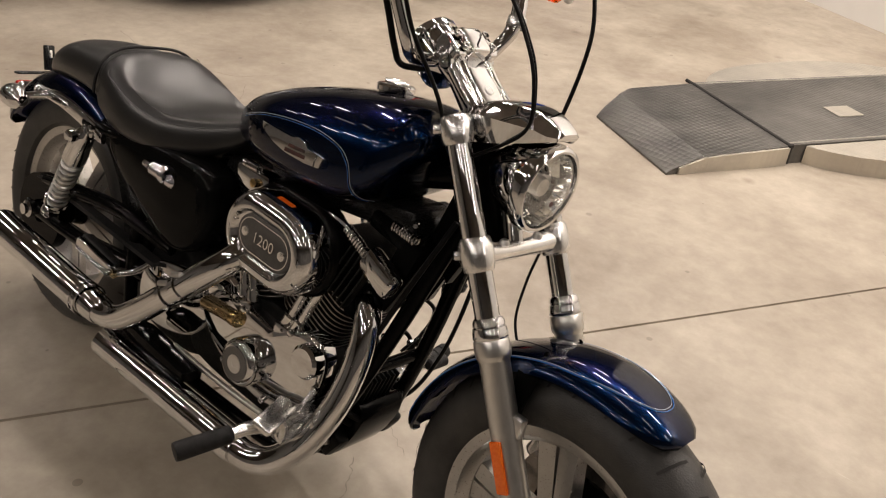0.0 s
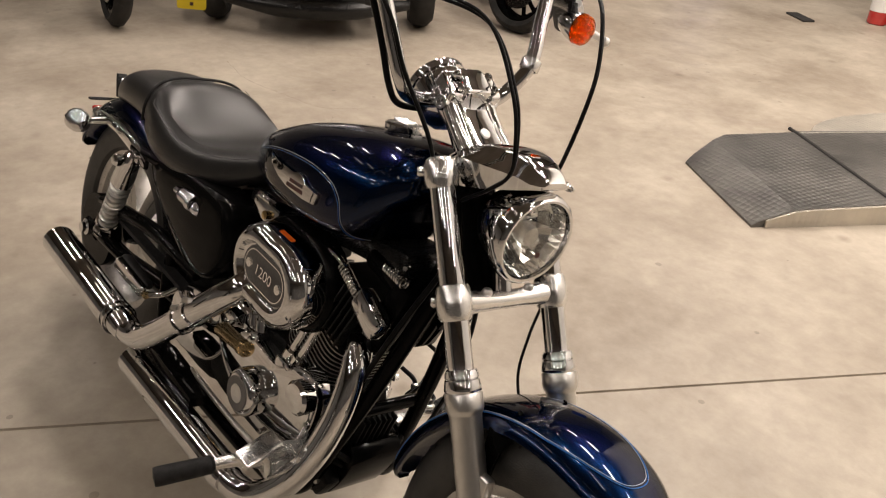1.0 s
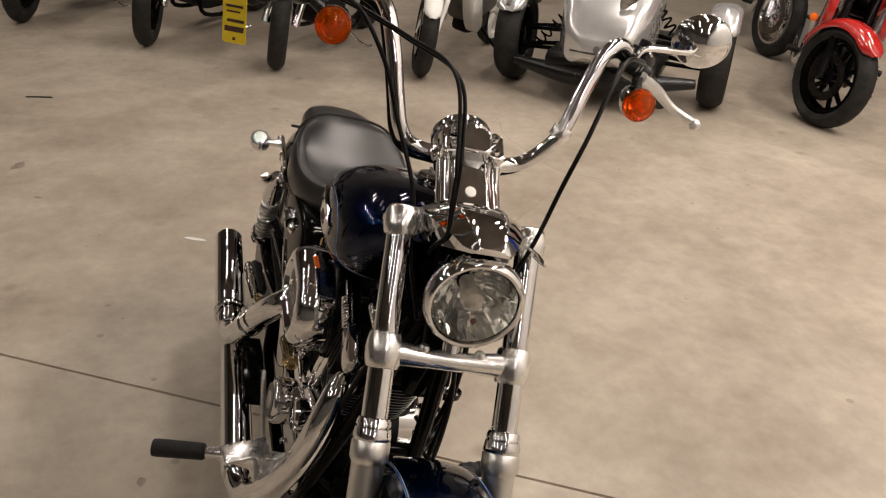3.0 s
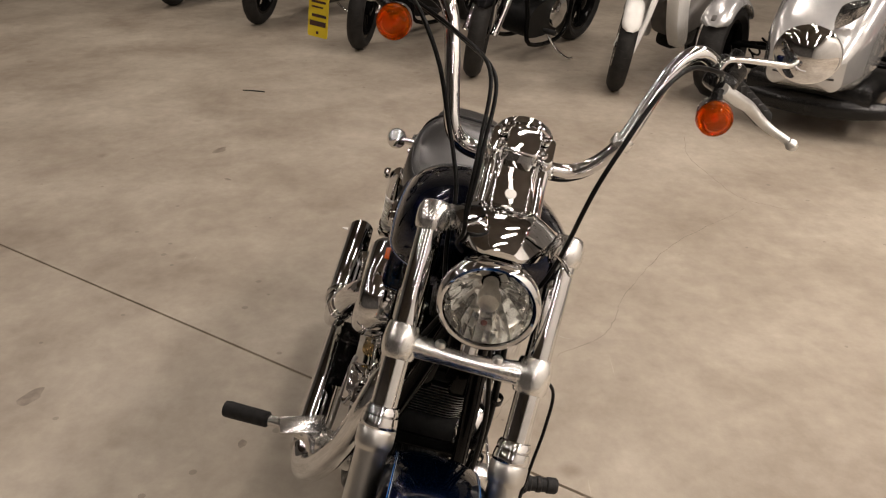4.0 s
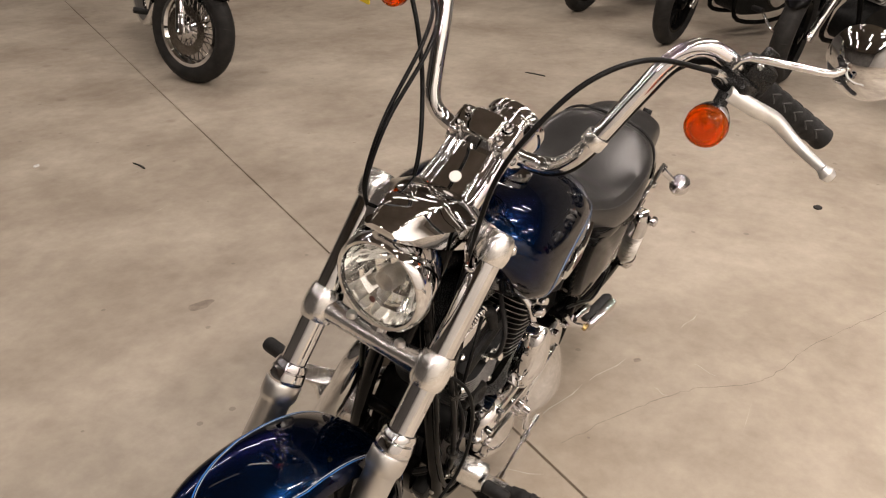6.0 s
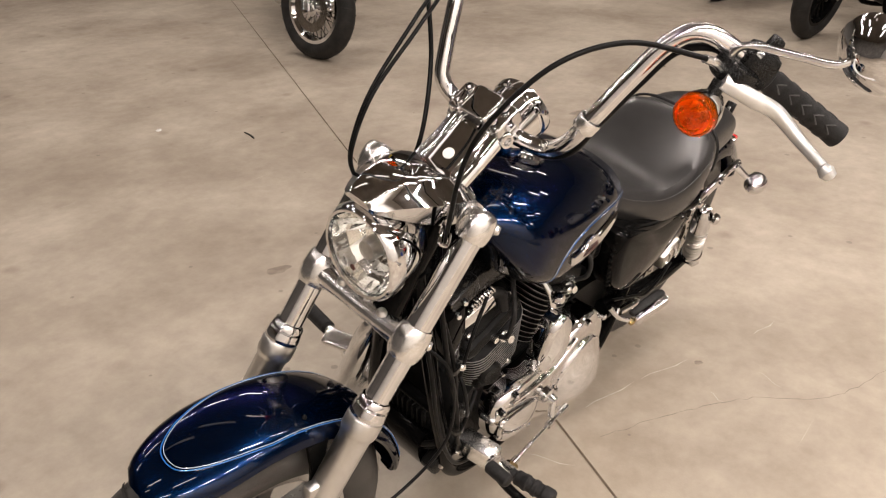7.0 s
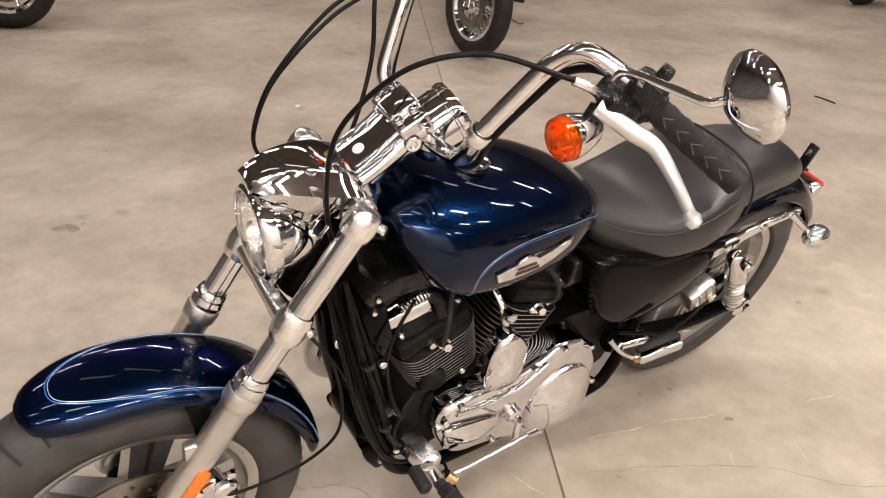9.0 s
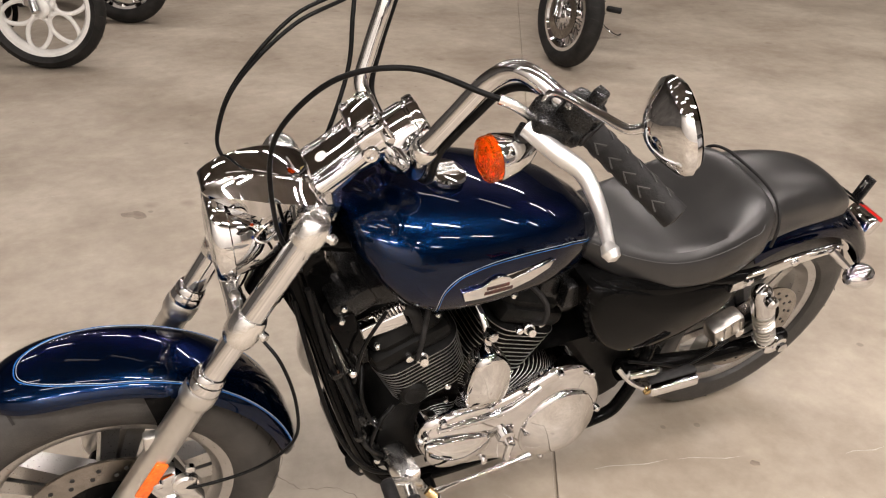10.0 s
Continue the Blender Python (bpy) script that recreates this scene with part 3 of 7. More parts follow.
# front fork
def fork_leg(s):
    y = 0.104 * s
    top, low, seal, axle = Vector((1.249, y * 1.02, 0.938)), Vector((1.349, y, 0.763)), Vector((1.417, y, 0.648)), Vector((1.588, y, 0.335))
    down = (axle - top).normalized()
    leg = part("fork_leg", tube([top, seal + down * 0.02], 0.0205, 24), CHROME, BIKE, "chrome fork tube with satin aluminium slider", STEER)
    slider = [(0.0, 0.023), (0.001, 0.0284), (0.004, 0.0296), (0.024, 0.0296), (0.029, 0.0284), (0.033, 0.0262), (0.036, 0.0252), (0.19, 0.0244), (0.20, 0.0238), (0.33, 0.0236), (0.365, 0.029), (0.385, 0.029), (0.40, 0.02)]
    sub("slider", lathe(slider, seal, down, 28), SATIN, leg, "satin aluminium fork slider")
    sub("dust_cover", lathe([(-0.034, 0.0212), (-0.033, 0.0235), (-0.028, 0.0262), (-0.022, 0.0268), (-0.020, 0.0246), (-0.018, 0.0272), (-0.008, 0.0290), (-0.002, 0.0292), (0.001, 0.0270)], seal, down, 28), CHROME, leg)
    sub("top_clamp", lathe([(-0.021, 0.0), (-0.021, 0.010), (-0.022, 0.011), (-0.022, 0.0165), (-0.019, 0.0215), (-0.012, 0.0252), (-0.002, 0.0270), (0.010, 0.0272), (0.019, 0.0258), (0.025, 0.0236), (0.026, 0.021)], top, down, 28), ALU, leg, "cast aluminium upper clamp")
    sub("low_clamp", lathe([(-0.029, 0.021), (-0.028, 0.0240), (-0.023, 0.0262), (-0.012, 0.0282), (0.0, 0.0290), (0.012, 0.0282), (0.021, 0.0262), (0.026, 0.0240), (0.027, 0.021)], low, down, 28), ALU, leg, "cast aluminium lower clamp")
    for c, f in ((top, 0.9), (low, 1.0)):
        sub("pinch_bolt", lathe([(0, 0.0085), (0.006, 0.0085), (0.009, 0.006), (0.009, 0.0)], c + Vector((-0.024, s * 0.014, -0.010)), (-0.5, s * 0.8, -0.1), 12), ALU, leg)
    m = facing((0, s, 0), down)
    sub("reflector", block(axle - down * 0.155 + Vector((0.002, s * 0.0250, 0)), (0.022, 0.085, 0.006), 0.002, m), ORANGE, leg, "orange side reflector")
    sub("axle_nut", lathe([(-0.01, 0.020), (0.012, 0.020), (0.016, 0.013), (0.024, 0.013), (0.026, 0.0)], axle + Vector((0, s * 0.022, -0.01)), (0, s, 0), 20), CHROME, leg)
    sub("fender_lug", block(axle - down * 0.215 + Vector((0.018, -s * 0.006, 0.01)), (0.035, 0.02, 0.04), 0.005), SATIN, leg)
    return leg


fork_leg(1), fork_leg(-1)
lowbar = bmesh.new()
tube([(1.350, -0.085, 0.763), (1.352, -0.03, 0.761), (1.352, 0.03, 0.761), (1.350, 0.085, 0.763)], [0.020, 0.0155, 0.0155, 0.020], 20, 6, lowbar)
part("lower_fork_bridge", lowbar, ALU, BIKE, "cast aluminium lower fork bridge", STEER)
topbar = bmesh.new()
for y0, y1 in ((-0.085, 0.085),):
    tube([(1.236, y0, 0.936), (1.215, -0.03, 0.925), (1.215, 0.03, 0.925), (1.236, y1, 0.936)], [0.020, 0.022, 0.022, 0.020], 20, 6, topbar)
part("upper_fork_bridge", topbar, ALU, BIKE, "cast aluminium upper fork bridge", STEER)
part("steering_stem", tube([(1.205, 0, 0.915), (1.295, 0, 0.75)], 0.026, 20), BLACK, BIKE, "", STEER)

# brake caliper on the left slider
cal = part("front_brake_caliper", block((1.478, 0.104, 0.415), (0.062, 0.058, 0.115), 0.014, Euler((0, radians(24), 0)).to_matrix()), CHROME, BIKE, "chrome four-piston front brake caliper", STEER)
for k, (x, z) in enumerate(((1.462, 0.452), (1.488, 0.395))):
    sub("piston_cap", lathe([(0, 0.022), (0.010, 0.022), (0.014, 0.018), (0.014, 0.0)], (x, 0.130, z), (0, 1, 0), 24), ALU, cal)
for x, z in ((1.452, 0.485), (1.505, 0.46), (1.508, 0.365), (1.455, 0.36)):
    sub("caliper_bolt", lathe([(0, 0.008), (0.009, 0.008), (0.011, 0.004)], (x, 0.128, z), (0, 1, 0), 12), CHROME, cal)

# headlamp
LAMP_AXIS = Vector((0.985, 0, -0.07)).normalized()
LC = Vector((1.373, 0.005, 0.873))
K = 0.900                        # the lamp against a seven inch one
hl = part("headlamp", lathe([(-0.115, 0.0), (-0.113, 0.016), (-0.104, 0.032), (-0.085, 0.0496), (-0.060, 0.062), (-0.032, 0.0686), (-0.016, 0.0699)], LC, LAMP_AXIS, 48, caps=False), CHROME, BIKE, "round chrome headlamp with a clear lens", STEER)
sub("trim_ring", lathe([(d, r * K) for d, r in ((-0.020, 0.079), (-0.018, 0.0845), (-0.006, 0.0855), (0.003, 0.083), (0.007, 0.078), (0.006, 0.0735), (-0.002, 0.073))], LC, LAMP_AXIS, 64, closed=True), CHROME, hl, "chrome trim ring")
bm = bmesh.new()
bowl = [(-0.070, 0.015), (-0.062, 0.028), (-0.046, 0.044), (-0.024, 0.0584), (-0.002, 0.0650)]
n_seg = 28
n0 = LAMP_AXIS.orthogonal().normalized()
s0 = LAMP_AXIS.cross(n0)
rings = []
rng = random.Random(4)
for d, r in bowl:
    ring = []
    for q in range(n_seg):
        facet = 1.0 + ((0.009 if q % 2 else -0.009) + rng.uniform(-0.006, 0.006) if 0.02 < r < 0.064 else 0.0)
        a = 2 * math.pi * q / n_seg
        ring.append(LC + LAMP_AXIS * (d + (rng.uniform(-0.0010, 0.0010) if r < 0.064 else 0)) + (n0 * math.cos(a) + s0 * math.sin(a)) * r * facet)
    rings.append(ring)
loft(rings, bm, caps=False)
part("reflector_bowl", bm, MIRROR, hl, "faceted mirror bowl", flat=True)
sub("bulb_shield", lathe([(-0.068, 0.012), (-0.034, 0.012), (-0.032, 0.0175), (-0.016, 0.0175), (-0.010, 0.0150), (-0.007, 0.0)], LC, LAMP_AXIS, 24), STEEL, hl, "grey metal bulb shield")
sub("lens_emblem", lathe([(0, 0.005), (0.0012, 0.005), (0.0014, 0.0)], LC + LAMP_AXIS * 0.0125 - Vector((0, 0, 0.018)), LAMP_AXIS, 20), INK, hl, "small dark round mark on the lens")
lens = sub("lens", lathe([(d, r * K) for d, r in ((-0.002, 0.0735), (0.004, 0.066), (0.0085, 0.045), (0.010, 0.02), (0.0105, 0.0001), (0.0125, 0.0001), (0.012, 0.02), (0.0105, 0.045), (0.006, 0.066), (0.000, 0.0735))], LC, LAMP_AXIS, 48, closed=True), GLASS, hl, "clear glass lens")
lens.visible_shadow = False
sub("mount", tube([(1.33, 0, 0.80), (1.345, 0, 0.765)], 0.014, 12), CHROME, hl)
for y in (-0.045, 0.045):
    sub("mount_bolt", lathe([(0, 0.0085), (0.008, 0.0085), (0.012, 0.006), (0.013, 0)], (1.353, y, 0.772), (0, 0, 1), 12), SATIN, hl)

# the chrome visor over the headlamp, between fork tops and lamp
def visor_ring(x, w, z0, zs, z1, flat):
    """A steep lower side, a shoulder facet and a domed top."""
    half = [(w * 0.88, z0), (w, zs), (w * flat + w * (1 - flat) * 0.45, zs + (z1 - zs) * 0.48), (w * flat, zs + (z1 - zs) * 0.84)]
    top = [(w * flat * math.cos(q * math.pi / 14), zs + (z1 - zs) * (0.84 + 0.16 * math.sin(q * math.pi / 14) ** 0.9)) for q in range(1, 7)]
    half += top
    return [Vector((x, -y, z)) for y, z in half] + [Vector((x, 0, z1))] + [Vector((x, y, z)) for y, z in reversed(half)]


vis = [(1.190, 0.050, 0.918, 0.938, 0.955, 0.60), (1.215, 0.070, 0.916, 0.951, 0.969, 0.60), (1.240, 0.079, 0.916, 0.960, 0.981, 0.60), (1.268, 0.080, 0.921, 0.966, 0.991, 0.58), (1.300, 0.073, 0.930, 0.968, 0.996, 0.56),
       (1.330, 0.061, 0.940, 0.969, 0.996, 0.56), (1.355, 0.050, 0.949, 0.969, 0.991, 0.58), (1.373, 0.040, 0.956, 0.965, 0.983, 0.62), (1.385, 0.031, 0.960, 0.966, 0.976, 0.66), (1.389, 0.024, 0.963, 0.967, 0.972, 0.7)]
hv = part("headlamp_visor", loft([visor_ring(*r) for r in vis]), CHROME, BIKE, "angular chrome headlamp visor", STEER)
sub("visor_seam", tube([(1.266, 0.0712, 0.922), (1.268, 0.0760, 0.944), (1.270, 0.0805, 0.965)], 0.0020, 6, 4), DARK, hv)

# riser and clamp
def rounded_ring(c, right, up, w, h, r, n=4):
    return [Vector(c) + Vector(right) * a + Vector(up) * b for a, b in rounded(w, h, r, n)]


rise = (Vector((1.118, 0, 1.030)) - Vector((1.232, 0, 0.950))).normalized()
nrm = rise.cross(Vector((0, 1, 0))).normalized()
nrm = -nrm if nrm.x < 0 else nrm
ri = bmesh.new()
base_r, top_r = Vector((1.222, 0, 0.952)), Vector((1.135, 0, 1.018))
rg = []
for f, w, h in ((0, 0.098, 0.050), (0.2, 0.092, 0.046), (0.6, 0.084, 0.044), (0.85, 0.090, 0.048), (1.0, 0.094, 0.046)):
    rg.append(rounded_ring(base_r.lerp(top_r, f), (0, 1, 0), nrm, w, h, 0.016))
loft(rg, ri)
rs = part("handlebar_riser", ri, CHROME, BIKE, "one-piece chrome handlebar riser", STEER)
for s in (-1, 1):
    for y0, y1, up0, r in ((0.042, 0.041, 0.010, 0.0135), (0.028, 0.027, 0.019, 0.0060)):
        foot, head_r = base_r + Vector((0, s * y0, 0)) + nrm * up0, top_r + Vector((0, s * y1, 0)) + nrm * (up0 + 0.002)
        sub("riser_rib", tube([foot - rise * 0.012 - nrm * 0.004, foot, foot.lerp(head_r, 0.5) - nrm * 0.003, head_r, head_r + rise * 0.014], [r * 1.15, r, r * 0.92, r * 1.05, r * 1.15], 16, 5), CHROME, rs)
    for step in (-0.014, 0.014):
        at = Vector((1.159, s * 0.034, 1.0600)) + Vector((-0.8, 0, 0.55)) * step
        sub("clamp_bolt", lathe([(-0.006, 0.0075), (0.0, 0.0075), (0.0015, 0.0065), (0.0015, 0.0042), (-0.003, 0.0040), (-0.003, 0.0)], at, (0.55, 0, 0.8), 18), CHROME, rs)
    sub("side_bolt", lathe([(0, 0.0140), (0.005, 0.0140), (0.009, 0.0110), (0.009, 0.0070), (0.004, 0.0060), (0.004, 0.0)], (1.150, s * 0.050, 1.020), (0.25, s * 0.95, 0.1), 18), CHROME, rs)
sub("emblem", lathe([(0, 0.0095), (0.002, 0.009), (0.003, 0.0)], base_r.lerp(top_r, 0.28) + nrm * 0.0225, nrm, 20), WHITE, rs, "small white round emblem")
sub("bar_clamp", slab(rounded(0.058, 0.052, 0.010), (1.138, 0, 1.034), (0, 1, 0), Vector((-0.8, 0, 0.55)), 0.034, 0.007, segments=4), CHROME, rs)
for s in (-1, 1):
    sub("clamp_end", slab(rounded(0.026, 0.054, 0.008), (1.138, s * 0.040, 1.033), (0, 1, 0), Vector((-0.8, 0, 0.55)), 0.026, 0.007, segments=4), CHROME, rs)
sub("clamp_body", block((1.137, 0, 1.032), (0.05, 0.104, 0.045), 0.014, Euler((0, radians(-32), 0)).to_matrix()), CHROME, rs)

# speedometer
GA = Vector((-0.86, 0, 0.51)).normalized()
gc = Vector((1.108, 0.004, 0.998))
sp = part("speedometer", lathe([(-0.024, 0.0), (-0.022, 0.028), (-0.010, 0.0440), (0.000, 0.0490), (0.002, 0.0475), (0.006, 0.0475), (0.008, 0.0495), (0.048, 0.0508), (0.050, 0.0490), (0.053, 0.0490), (0.055, 0.0525), (0.064, 0.0528), (0.070, 0.0506), (0.071, 0.047), (0.065, 0.045)], gc, GA, 40), CHROME, BIKE, "round chrome speedometer on the riser", STEER)
sub("dial", lathe([(0, 0.0455), (0.001, 0.0)], gc + GA * 0.066, GA, 32), WHITE, sp, "pale dial")
sub("needle", block(gc + GA * 0.0682 + Vector((0, 0.01, 0)), (0.003, 0.03, 0.0012), 0.0, facing(GA, (0, 1, 0))), INK, sp)

# handlebar and what is fixed to it
BAR = [(1.122, 0.0, 1.020), (1.112, 0.050, 1.012), (1.101, 0.094, 1.014), (1.106, 0.125, 1.038), (1.113, 0.155, 1.088), (1.084, 0.182, 1.160), (1.058, 0.207, 1.218), (1.036, 0.240, 1.243), (1.000, 0.290, 1.222), (0.964, 0.337, 1.191), (0.913, 0.410, 1.149)]
RIGHT = [(1.112, -0.050, 1.012), (1.110, -0.092, 1.018), (1.116, -0.116, 1.042), (1.100, -0.132, 1.090), (1.074, -0.151, 1.160), (1.053, -0.174, 1.216), (1.036, -0.214, 1.245), (1.001, -0.282, 1.224), (0.964, -0.335, 1.191), (0.913, -0.410, 1.149)]
full = RIGHT[::-1] + BAR
bar = part("handlebar", tube(full, 0.0129, 20, 6), CHROME, BIKE, "tall chrome ape-hanger handlebar", STEER)


def bar_side(s):
    """Grip, lever, switches, mirror and turn signal of one side."""
    def put(name, bm, mat, label="", up=bar):
        if s < 0:
            bm = mirrored(bm)
        return sub(name, bm, mat, up, label)
    g0, g1 = Vector((0.981, 0.314, 1.204)), Vector((0.905, 0.421, 1.142))
    d = (g1 - g0).normalized()
    length = (g1 - g0).length
    prof = [(0, 0.0175), (0.002, 0.0205), (0.008, 0.0205), (0.010, 0.0172)]
    for k in range(9):
        x = 0.014 + k * (length - 0.024) / 9
        prof += [(x, 0.0170), (x + 0.003, 0.0165), (x + 0.006, 0.0170)]
    prof += [(length - 0.008, 0.0176), (length - 0.002, 0.0176), (length, 0.012), (length, 0.0)]
    grip = put("grip", lathe(prof, g0, d, 28), RUBBER, "black rubber grip with moulded chevrons")
    n = d.orthogonal().normalized()
    t = d.cross(n)
    for k in range(5):
        ch = bmesh.new()
        for j in (0, 1, 2, 3):
            a = radians(90 * j + 20)
            pts = []
            for q in range(5):
                f = q / 4
                ang = a + (f - 0.5) * 0.9
                pts.append(g0 + d * (0.018 + k * (length - 0.03) / 5 + 0.012 * abs(2 * f - 1)) + (n * math.cos(ang) + t * math.sin(ang)) * 0.0172)
            tube(pts, 0.0012, 5, 1, ch)
        put("chevron", ch, WORN, up=grip)
    house = put("switch_housing", block((0.992, 0.303, 1.214), (0.048, 0.058, 0.050), 0.013, facing((-0.55, 0.75, -0.4))), PLASTIC, "black switch housing")
    put("rocker_switch", block((0.978, 0.312, 1.243), (0.020, 0.026, 0.018), 0.004, facing((-0.55, 0.75, -0.4))), PLASTIC, up=house)
    put("rocker_switch", block((0.965, 0.297, 1.228), (0.020, 0.018, 0.016), 0.004, facing((-0.55, 0.75, -0.4))), PLASTIC, up=house)
    put("screw", lathe([(0, 0.005), (0.003, 0.005), (0.003, 0)], (1.012, 0.312, 1.236), (0.5, 0.2, 0.8), 10), ALU, up=house)
    perch = put("lever_perch", block((1.020, 0.292, 1.204), (0.050, 0.055, 0.034), 0.010, facing((-0.2, 0.3, 0.9), (0.3, 0.9, 0))), PLASTIC, "black lever bracket")
    if s < 0:
        put("brake_reservoir", block((1.028, 0.268, 1.226), (0.050, 0.062, 0.036), 0.008, facing((-0.2, 0.3, 0.9), (0.3, 0.9, 0))), ALU, "polished brake fluid reservoir", up=perch)
    lev = [(1.050, 0.292, 1.200), (1.024, 0.330, 1.185), (1.003, 0.358, 1.174), (0.997, 0.398, 1.151), (1.007, 0.443, 1.136)]
    if s < 0:
        lev = [(x, y, z + 0.010 + 0.030 * k / 4) for k, (x, y, z) in enumerate(lev)]
    blade = tube(lev, [0.0110, 0.0118, 0.0108, 0.0085, 0.0070], 12, 6)
    lathe([(-0.012, 0.0), (-0.010, 0.007), (0, 0.0112), (0.009, 0.008), (0.012, 0.0)], (1.008, 0.449, 1.133 if s > 0 else 1.173), (-0.2, 0.85, -0.45), 14, blade)
    put("hand_lever", blade, LEVER, "satin aluminium lever with a ball end")
    # mirror
    put("mirror_stem", tube([(1.026, 0.280, 1.222), (1.024, 0.288, 1.240), (1.018, 0.306, 1.247), (1.005, 0.350, 1.251), (0.992, 0.392, 1.254), (0.985, 0.405, 1.260), (0.978, 0.414, 1.270)], 0.0055, 12, 6), CHROME)
    ax = Vector((0.894, -0.245, -0.29)).normalized()
    side = Vector((0, 0, 1)).cross(ax).normalized()
    head = bmesh.new()
    lathe([(-0.014, 0.0), (-0.013, 0.050), (-0.007, 0.0545), (0.001, 0.0535), (0.006, 0.0490), (0.010, 0.0440), (0.019, 0.0330), (0.027, 0.0190), (0.030, 0.010), (0.031, 0.0)], (0.962, 0.428, 1.274), ax, 36, head, (0.96, 1.01), (0, 0, 1))
    mir = put("mirror", head, CHROME, "chrome teardrop rear-view mirror")
    put("mirror_glass", lathe([(0, 0.047), (0.001, 0.0)], Vector((0.962, 0.428, 1.274)) - ax * 0.0155, ax, 30, None, (0.96, 1.01), (0, 0, 1)), CHROME, up=mir)
    # front turn signal
    ic, ia = Vector((1.090, 0.288, 1.158)) if s > 0 else Vector((1.080, 0.252, 1.170)), Vector((0.96, 0.05, -0.12)).normalized()
    sig = put("turn_signal", lathe([(-0.055, 0.0), (-0.053, 0.010), (-0.040, 0.022), (-0.020, 0.030), (-0.004, 0.0335), (0.0, 0.0335), (-0.001, 0.0315), (-0.012, 0.026), (-0.022, 0.016), (-0.026, 0.0)], ic - ia * 0.008, ia, 32, None, (0.88, 0.88)), CHROME, "chrome bullet turn signal with an amber lens")
    put("reflector", lathe([(-0.0005, 0.0312), (-0.0115, 0.0258), (-0.0215, 0.0158), (-0.0255, 0.002)], ic - ia * 0.0075, ia, 32, None, (0.88, 0.88), caps=False), MIRROR, up=sig)
    lens2 = put("amber_lens", lathe([(-0.010, 0.0325), (0.004, 0.0325), (0.008, 0.0318), (0.0098, 0.0292), (0.0086, 0.0276), (0.0118, 0.0250), (0.0134, 0.0208), (0.0124, 0.0190), (0.0150, 0.0140), (0.0160, 0.006), (0.0160, 0.0001), (0.0138, 0.0001), (0.0105, 0.017), (0.0070, 0.0255), (0.003, 0.0300), (-0.010, 0.0300)], ic - ia * 0.004, ia, 32, None, (0.88, 0.88), closed=True), AMBER, "amber plastic lens", up=sig)
    lens2.visible_shadow = False
    put("bulb", lathe([(-0.022, 0.0), (-0.022, 0.006), (-0.014, 0.008), (-0.006, 0.0085), (0.0, 0.006), (0.002, 0.0)], ic - ia * 0.004, ia, 16), BRASS, up=sig)
    put("stalk", tube([ic - ia * 0.030, (1.046, 0.288, 1.198)], 0.010, 12), PLASTIC, up=sig)
    # clip that holds the wires to the bar
    if s > 0:
        put("wire_clip", lathe([(-0.010, 0.0144), (-0.010, 0.0172), (-0.008, 0.0182), (0.008, 0.0182), (0.010, 0.0172), (0.010, 0.0144)], (1.113, 0.155, 1.088), Vector((-0.02, 0.045, 0.12)), 20, closed=True), ALU)
    wire = [(1.090, 0.040, 0.990), (1.082, 0.090, 0.992), (1.088, 0.132, 1.025), (1.094, 0.164, 1.088), (1.064, 0.192, 1.160), (1.040, 0.214, 1.206), (1.015, 0.250, 1.222), (0.995, 0.285, 1.208)]
    if s < 0:
        wire = [(1.090, 0.040, 0.990), (1.088, 0.092, 0.996), (1.096, 0.124, 1.028), (1.080, 0.142, 1.090), (1.054, 0.162, 1.160), (1.034, 0.184, 1.206), (1.015, 0.240, 1.222), (0.995, 0.280, 1.208)]
    put("wire_loom", tube(wire, 0.0056, 10, 6), CABLE)


bar_side(1), bar_side(-1)

# cables
def cable(points, r=0.0040, m=STEER, mat=CABLE, name="cable", label="thin black control cable"):
    return part(name, tube(points, r, 10, 8), mat, BIKE, label, m)


cl = cable([(1.035, 0.285, 1.205), (1.062, 0.279, 1.222), (1.095, 0.264, 1.232), (1.165, 0.205, 1.238), (1.238, 0.160, 1.206), (1.292, 0.125, 1.132), (1.308, 0.105, 1.060), (1.300, 0.094, 0.960), (1.285, 0.085, 0.900), (1.255, 0.070, 0.83)], 0.0037)
sub("cable_end", tube([(1.035, 0.285, 1.205), (1.062, 0.279, 1.222), (1.080, 0.271, 1.228)], 0.0062, 12), ALU, cl)
for dy, dz in ((0.0, 0.0), (0.010, -0.007)):
    cable([(1.030, -0.270, 1.220 + dz), (1.076, -0.217 + dy, 1.209 + dz), (1.126, -0.146 + dy, 1.191 + dz), (1.236, -0.082 + dy, 1.173 + dz), (1.320, -0.069 + dy * 0.6, 1.085), (1.350, -0.064 + dy * 0.3, 1.008), (1.344, -0.058, 0.965), (1.310, -0.062, 0.930), (1.25, -0.05, 0.89)], 0.0031)
cable([(1.050, -0.250, 1.215), (1.098, -0.215, 1.205), (1.120, -0.165, 1.140), (1.135, -0.128, 1.060), (1.180, -0.085, 0.965), (1.225, -0.075, 0.88), (1.29, -0.05, 0.79)], 0.0038, name="brake_line", label="black front brake line")
cable([(1.335, 0.02, 0.750), (1.335, 0.10, 0.755), (1.304, 0.150, 0.72), (1.282, 0.165, 0.63), (1.286, 0.165, 0.54), (1.348, 0.155, 0.475), (1.44, 0.148, 0.452), (1.470, 0.138, 0.448)], 0.0029, name="brake_line", label="black front brake line")
wire_ring = tube([(1.300, 0.085, 0.948), (1.318, 0.098, 0.946), (1.330, 0.108, 0.938), (1.318, 0.112, 0.932), (1.300, 0.100, 0.936)], 0.0028, 8, 5)
part("cable_guide", wire_ring, CHROME, BIKE, "bent chrome wire cable guide", STEER)

